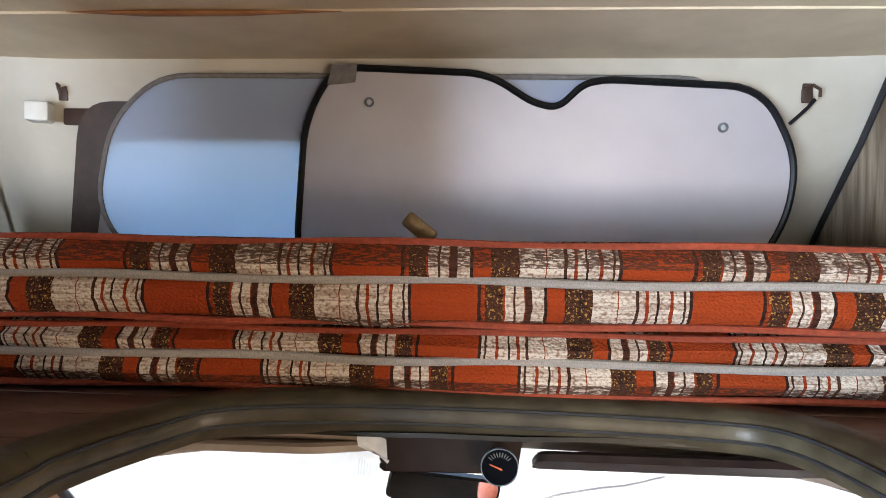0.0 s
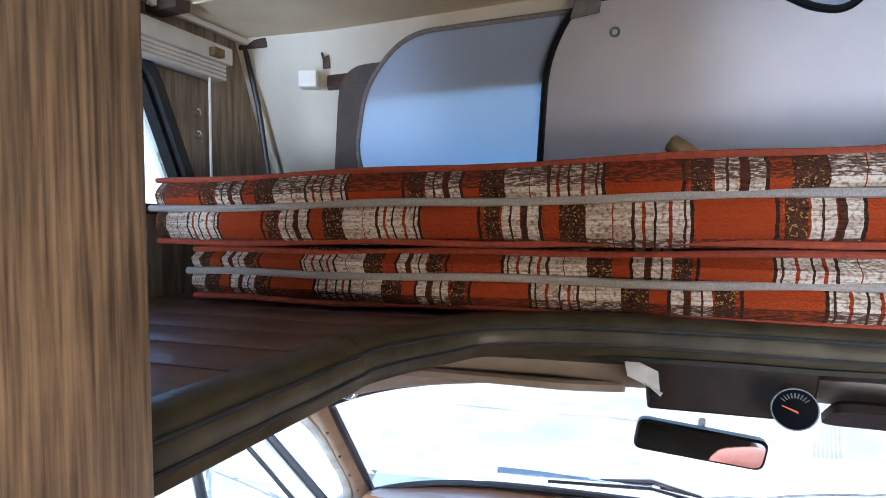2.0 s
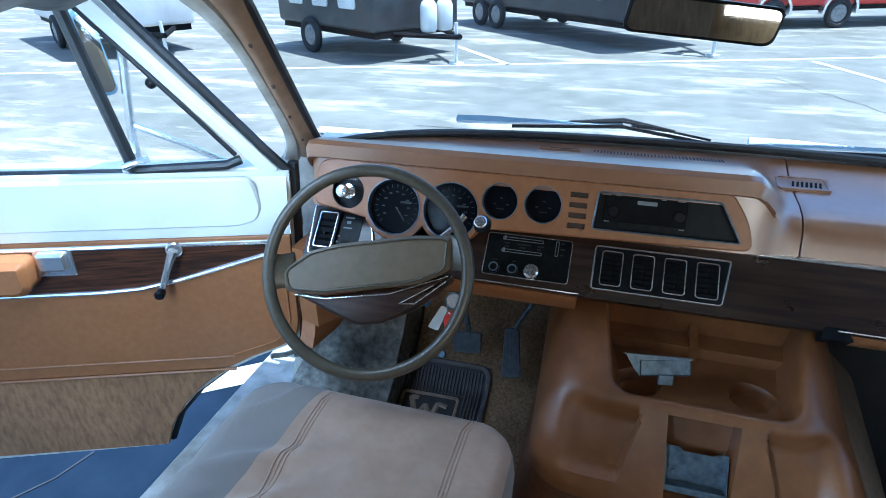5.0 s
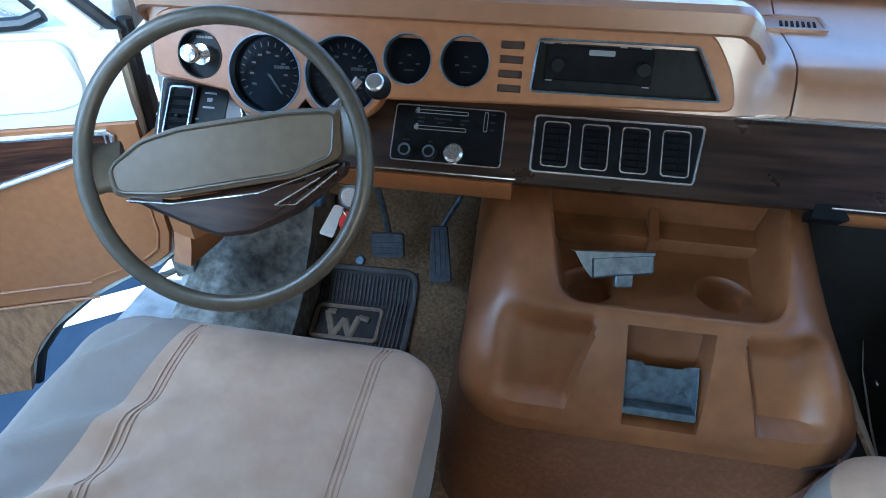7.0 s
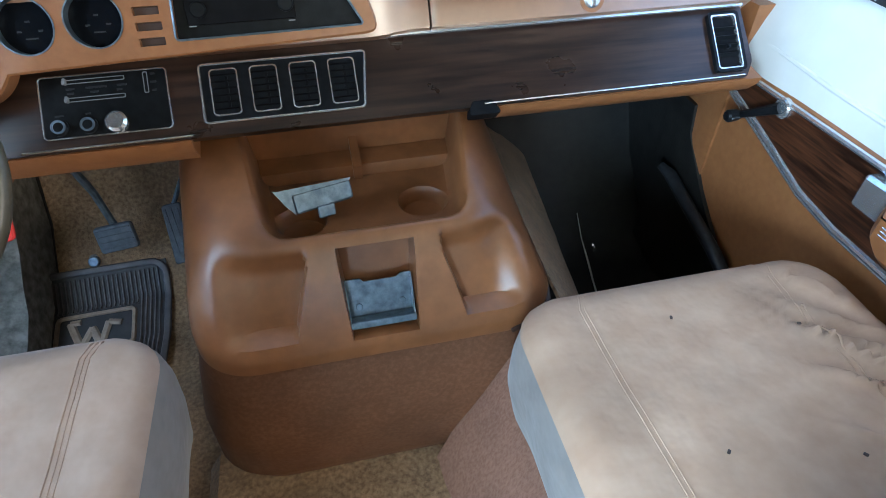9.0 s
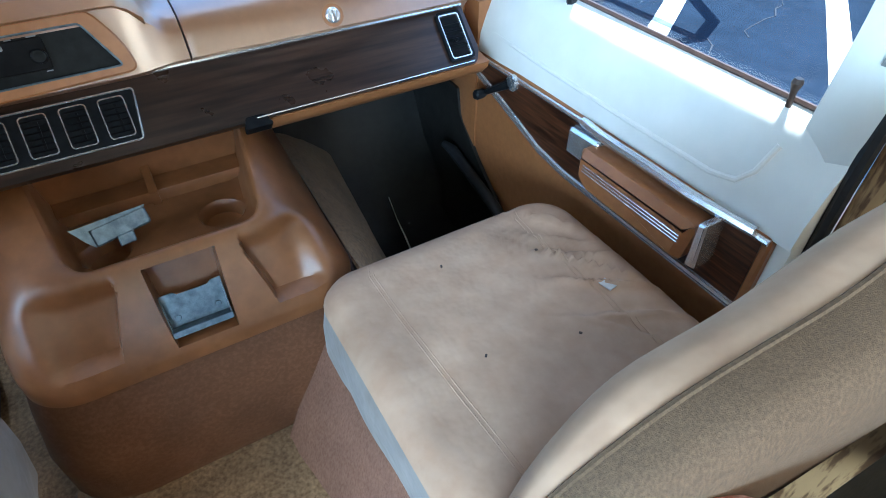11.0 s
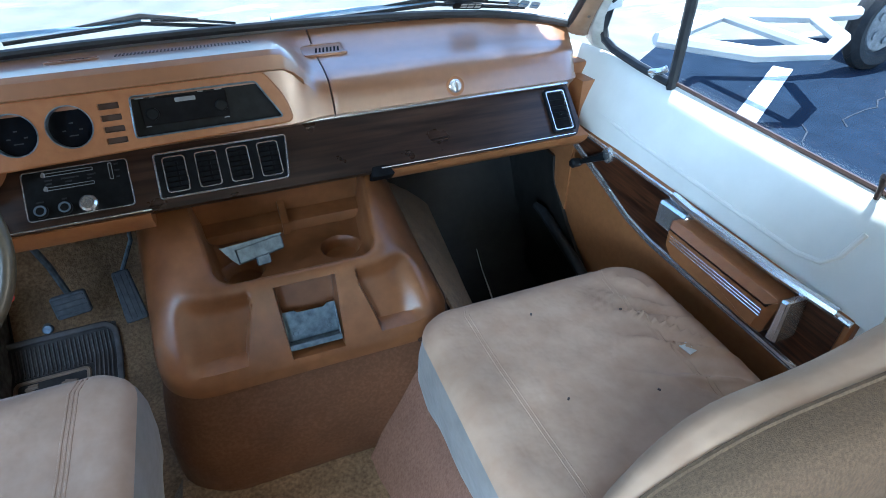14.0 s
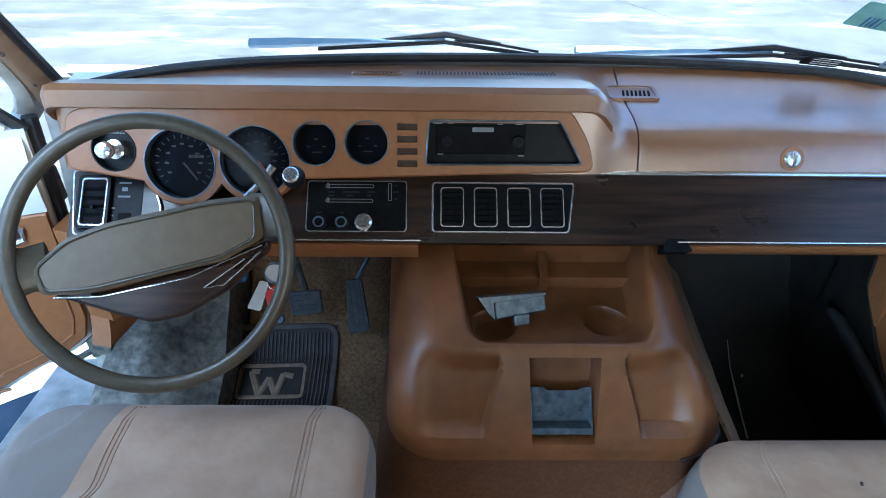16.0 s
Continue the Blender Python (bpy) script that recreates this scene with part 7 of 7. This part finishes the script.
part("top_frame", tube(BM(), [dpt(0.43, 1.885, -0.035), dpt(0.6, 1.90, -0.035), dpt(1.03, 1.89, -0.035), dpt(1.04, 1.44, -0.035)], 0.022, 8), WHITE, ob)
part("wing_divider", tube(BM(), [dpt(0.358, 1.440, -0.03), dpt(0.408, 1.68, -0.03), dpt(0.448, 1.88, -0.03)], 0.014, 8), SEAL, ob, "dark window divider channel")
part("wing_sill", tube(BM(), [dpt(0.112, 1.474, -0.028), dpt(0.145, 1.462, -0.025), dpt(0.355, 1.453, -0.025)], 0.012, 8), SEAL, ob, "black wing window frame")
part("belt_strip", tube(BM(), [dpt(0.36, 1.450, -0.03), dpt(1.03, 1.450, -0.03)], 0.006, 6), SEAL, ob)
part("wing_frame", tube(BM(), [dpt(0.122, 1.485, -0.028), dpt(0.20, 1.578, -0.028), dpt(0.41, 1.82, -0.028)], 0.006, 6), SEAL, ob)
part("wing_latch", tube(BM(), [dpt(0.318, 1.486, -0.01), dpt(0.335, 1.485, 0.012), dpt(0.365, 1.474, 0.012), dpt(0.368, 1.462, 0.0)], 0.008, 8), CHROME, ob, "chrome wing window latch")
g = part("wing_glass", dpoly(BM(), [(0.12, 1.470), (0.352, 1.458), (0.435, 1.85), (0.425, 1.85)], -0.034, -0.030), CLEAR, ob, "clear wing window glass")
g.visible_shadow = False
ob = thing("side_mirror", (-1.42, 1.43, 1.45), "chrome-armed side mirror outside the driver's door", "side mirror")
part("upright", tube(BM(), [(-1.410, 1.430, 1.83), (-1.42, 1.429, 1.753), (-1.444, 1.415, 1.548), (-1.446, 1.414, 1.47)], 0.011, 8), CHROME, ob)
part("brace", tube(BM(), [(-1.435, 1.42, 1.560), (-1.34, 1.48, 1.50), (-1.24, 1.536, 1.430)], 0.009, 8), CHROME, ob)
b = BM()
bmesh.ops.create_uvsphere(b, u_segments=12, v_segments=8, radius=0.014, matrix=Matrix.Translation((-1.382, 1.452, 1.661)))
part("clamp_knob", b, BLACK, ob)
mo = plane((-1.475, 1.40, 1.735), (0.55, 0.83, 0.1), (0, 0, 1))
part("housing", prism(BM(), rrect(0.045, 0.20, 0.02, 6), mo, -0.03, 0.005, 0.01), SKYSTEEL, ob, "mirror housing tinted pale sky blue")
part("glass", prism(BM(), rrect(0.035, 0.18, 0.016, 6), mo, 0.004, 0.007), MIRROR, ob)

for ch in ob.children:
    ch.data.transform(Matrix.Translation((0.120, -0.05, 0.022)))

# ---- passenger door, closed ----
ob = thing("door_2", (0.94, 1.0, 0.60), "cream passenger door with tan panel and wood insert", "door", kind="structure")
b = BM()
loft(b, [[(x - e, y, z) for x, z in ((0.893, 1.282), (0.898, 1.325), (0.915, 1.372), (0.938, 1.425), (0.952, 1.452), (0.972, 1.462), (0.975, 1.30))] for y, e in ((0.545, 0.0), (0.60, 0.0), (0.75, 0.0), (1.0, 0.0), (1.25, 0.002), (1.40, 0.006), (1.47, 0.014), (1.53, 0.03), (1.58, 0.05))])
part("window_ledge", b, WHITE, ob, "cream painted upper door")
part("pressed_bead", tube(BM(), [(0.9035, 1.44, 1.340), (0.8995, 1.20, 1.330), (0.899, 0.90, 1.326), (0.899, 0.72, 1.326), (0.9015, 0.675, 1.336), (0.911, 0.655, 1.362), (0.930, 0.645, 1.408)], 0.0055, 8), WHITE, ob, "soft pressed bead in the painted steel")
part("shell", span(BM(), (0.905, 0.545, 0.62), (1.0, 1.56, 1.30), 0.01), WHITE, ob, "cream painted door shell")
MRD = plane((0.888, 0.0, 0.0), (0, -1, 0), (0, 0, 1))


def rpoly(bm, pts, w0, w1, bevel=0.0, r=0.0):
    q = [(-y, z) for y, z in pts]
    return prism(bm, rounded(q, r, 4) if r else q, MRD, w0, w1, bevel)


part("vinyl_panel", rpoly(BM(), [(0.572, 1.285), (0.572, 0.70), (1.30, 0.70), (1.46, 0.86), (1.46, 1.285)], -0.03, 0.0, 0.004, 0.012), VINYL, ob, "tan vinyl door panel")
RW = [(1.430, 1.268), (1.430, 1.236), (1.150, 1.146), (1.05, 1.133), (0.585, 1.133), (0.585, 1.275)]
part("wood_panel", rpoly(BM(), RW, -0.002, 0.003), DOORWOOD, ob, "dark wood-grain insert")
for pts, r in (([(1.435, 1.270), (1.0, 1.277), (0.575, 1.280)], 0.006), ([(1.435, 1.232), (1.29, 1.190), (1.150, 1.143), (1.05, 1.130), (0.80, 1.128), (0.585, 1.128)], 0.007), ([(1.435, 1.222), (1.150, 1.133), (1.05, 1.121), (0.585, 1.118)], 0.003)):
    part("chrome_molding", tube(BM(), [MRD @ Vector((-y, z, 0.003)) for y, z in pts], r, 8), CHROME, ob, "chrome moulding")
part("latch_handle", rpoly(BM(), [(0.945, 1.270), (1.035, 1.266), (1.035, 1.205), (0.945, 1.205)], 0.003, 0.028, 0.006, 0.008), CHROME, ob, "chrome latch paddle")
part("pull_bar", tube(BM(), [MRD @ Vector((-y, z, w)) for y, z, w in ((1.01, 1.285, 0.012), (0.95, 1.286, 0.020), (0.72, 1.288, 0.020), (0.60, 1.288, 0.008))], 0.010, 8), CHROME, ob, "chrome pull bar")
arm = part("armrest", rpoly(BM(), [(0.965, 1.262), (0.965, 1.200), (0.93, 1.172), (0.685, 1.172), (0.672, 1.262)], 0.003, 0.062, 0.016, 0.015), VINYL, ob, "tan padded armrest")
for z in (1.222, 1.229, 1.236):
    part("pipe_line", tube(BM(), [MRD @ Vector((-y, z, 0.0625)) for y in (0.94, 0.85, 0.76, 0.69)], 0.0014, 6), CHROME, arm)
part("arm_bracket", rpoly(BM(), [(0.672, 1.272), (0.672, 1.178), (0.650, 1.182), (0.655, 1.276)], 0.003, 0.052, 0.004, 0.004), CHROME, ob, "chrome armrest end bracket")
# second added black sheet, over the door's lower front corner
lining = part("footwell_blackout", rpoly(BM(), [(1.05, 0.645), (1.05, 0.70), (1.278, 0.886), (1.39, 0.972), (1.49, 1.072), (1.505, 1.142), (1.60, 1.142), (1.60, 0.645)], 0.002, 0.012), DARKFLOOR)
tagged(lining, "black sheet added at the side of the footwell", "lining", kind="structure")
hub, knob = Vector((0.885, 1.262, 1.262)), Vector((0.872, 1.335, 1.212))
crank(ob, hub, knob, Vector((-1, 0, 0)), plane(hub, (0, -1, 0), (0, 0, 1)), True)
part("lock_pin", tube(BM(), [(0.957, 0.672, 1.455), (0.955, 0.672, 1.480), (0.953, 0.671, 1.496), (0.953, 0.671, 1.502)], [0.005, 0.005, 0.009, 0.006], 10), DARKTRIM, ob, "dark lock pin")
b = BM()
loft(b, [[(x, y, z) for x, y in ((0.935 - e, yy - 0.052), (0.930 - e, yy - 0.020), (0.945 - e, yy + 0.035), (0.985 - e, yy + 0.050), (1.0 - e, yy - 0.052))] for z, yy, e in ((1.20, 0.592, -0.01), (1.40, 0.598, -0.005), (1.47, 0.592, 0.0), (1.60, 0.582, 0.005), (1.80, 0.57, 0.02), (1.95, 0.56, 0.035))])
part("rear_frame", b, WHITE, ob, "cream painted window frame")
part("belt_strip", tube(BM(), [(0.968, 0.62, 1.464), (0.969, 0.9, 1.464), (0.966, 1.19, 1.468)], 0.005, 6), DARKTRIM, ob)
part("wing_divider", tube(BM(), [(0.962, 1.188, 1.452), (0.950, 1.178, 1.70), (0.935, 1.165, 1.93)], 0.012, 8), SEAL, ob, "dark window divider channel")
part("wing_frame", tube(BM(), [(0.955, 1.19, 1.468), (0.955, 1.30, 1.470), (0.955, 1.41, 1.478), (0.953, 1.452, 1.492), (0.950, 1.462, 1.52), (0.945, 1.44, 1.58), (0.930, 1.36, 1.70), (0.905, 1.22, 1.90)], 0.011, 8), SEAL, ob, "black wing window frame")
part("wing_latch", tube(BM(), [(0.95, 1.24, 1.470), (0.935, 1.235, 1.480), (0.935, 1.205, 1.492), (0.945, 1.195, 1.50)], 0.008, 8), CHROME, ob, "chrome wing window latch")
g = part("window_glass", box(BM(), (0.972, 0.90, 1.68), (0.004, 0.58, 0.44), Matrix.Rotation(radians(-4), 4, "Y")), CLEAR, ob, "dusty clear window glass")
g.visible_shadow = False
part("top_frame", tube(BM(), [(0.93, 0.50, 1.94), (0.925, 0.9, 1.945), (0.90, 1.22, 1.93)], 0.025, 8), WHITE, ob)
bm = tube(BM(), [(0.945, 0.538, 1.00), (0.945, 0.538, 1.40), (0.943, 0.532, 1.60), (0.935, 0.52, 1.80), (0.92, 0.51, 1.95)], 0.012, 8)
tagged(part("door_seal", bm, SEAL), "black rubber door seal", "seal", kind="structure")
bm = sheet(BM(), [[(0.922 + 0.010 * (j / 4) ** 2, 0.568 - 0.020 * j + 0.004 * math.sin(i * 2), 1.618 - 0.016 * i + 0.006 * j + 0.005 * math.sin(j * 1.7 + i)) for j in range(5)] for i in range(4)], -0.001)
tagged(part("tape_patch", bm, DUCT), "crinkled silver duct tape across the door frame", "tape")
bm = sheet(BM(), [[(0.905 + 0.012 * j, 1.455 - 0.012 * j, 1.60 - 0.018 * i + 0.010 * j + 0.003 * math.sin(j * 2 + i)) for j in range(5)] for i in range(4)], 0.001)
tagged(part("tape_patch", bm, TAPE), "pale tape stuck across the wing window's corner", "tape")
ob = thing("wall_screw", (0.957, 0.47, 1.44), "dark screw head in the plywood panel", "screw")
part("head", prism(BM(), circle(0.008, 12), plane((0.957, 0.47, 1.44), (0, -1, 0), (0, 0, 1)), -0.002, 0.005, 0.002), DARKTRIM, ob)

# ---- outside the glass: wipers, stickers ----
for a, p, c in (((-0.545, 1.635, 1.583), (-0.14, 1.672, 1.586), (0.058, 1.650, 1.568)), ((0.140, 1.668, 1.566), (0.55, 1.640, 1.575), (0.76, 1.555, 1.572))):
    ob = thing("wiper", a, "windshield wiper tinted with reflected sky blue, resting at the glass base", "wiper", "windshield wipers")
    a, p, c = Vector(a), Vector(p), Vector(c)
    b = BM()
    loft(b, [[q + Vector((0, dy * w, dz * w)) for dy, dz in ((-1, 0), (0, 0.7), (1, 0), (0, -0.7))] for q, w in ((a, 0.015), (a.lerp(p, 0.20), 0.015), (a.lerp(p, 0.45), 0.009), (p, 0.005))])
    part("arm", b, SKYSTEEL, ob)
    part("blade", tube(BM(), [a.lerp(p, 0.35) + Vector((0, -0.02, -0.008)), p + Vector((0, -0.014, -0.002)), c + Vector((0, -0.01, -0.006))], 0.0045, 6), SEAL, ob, "black rubber blade")
    part("bridge", tube(BM(), [a.lerp(p, 0.62), p + Vector((0, 0, 0.010)), p.lerp(c, 0.6) + Vector((0, 0, 0.006))], [0.003, 0.007, 0.003], 6), SEAL, ob)
    part("bridge", tube(BM(), [p.lerp(c, 0.1), p.lerp(c, 0.55) + Vector((0, 0, 0.004)), c], 0.003, 6), SEAL, ob)


def sticker(u, s, w, h, material, label, lines, ink):
    p = onglass(u, s, -0.004)
    uu = (onglass(u + 0.02, s) - onglass(u - 0.02, s)).normalized()
    m = plane(p, uu, topedge(u) - lowedge(u))
    o = thing("sticker", p, label, "sticker", "windshield stickers")
    part("sheet", prism(BM(), rrect(w, h, 0.004, 3), m, 0.0, 0.001), material, o)
    if lines:
        part("print", bars(BM(), m, lines, 0.001, 0.0005), ink, o, "unreadable print")
    return o


sticker(0.72, 0.32, 0.098, 0.075, TEAL, "pale teal paper sticker on the windshield", [(-0.02, -0.018, 0.004, 0.03), (-0.012, -0.018, 0.003, 0.03), (-0.005, -0.018, 0.005, 0.03), (0.004, -0.018, 0.003, 0.03), (0.02, 0.02, 0.05, 0.006)], BLUESTK)
sticker(0.855, 0.245, 0.042, 0.050, BLUESTK, "blue square inspection sticker on the windshield", [(0, 0.01, 0.03, 0.012), (0, -0.015, 0.034, 0.006)], SILVSTK)
for k in range(3):
    sticker(0.815 + 0.030 * k, 0.115, 0.022, 0.030, SILVSTK, "small silver-grey date sticker", [(0, 0, 0.016, 0.004)], BLUESTK)
sticker(0.69, 0.075, 0.072, 0.028, BLACK, "small black plate with white print on the windshield", [(-0.01 + 0.018 * (k % 3), 0.010 - 0.008 * (k // 3), 0.015, 0.003) for k in range(9)], PAPER)
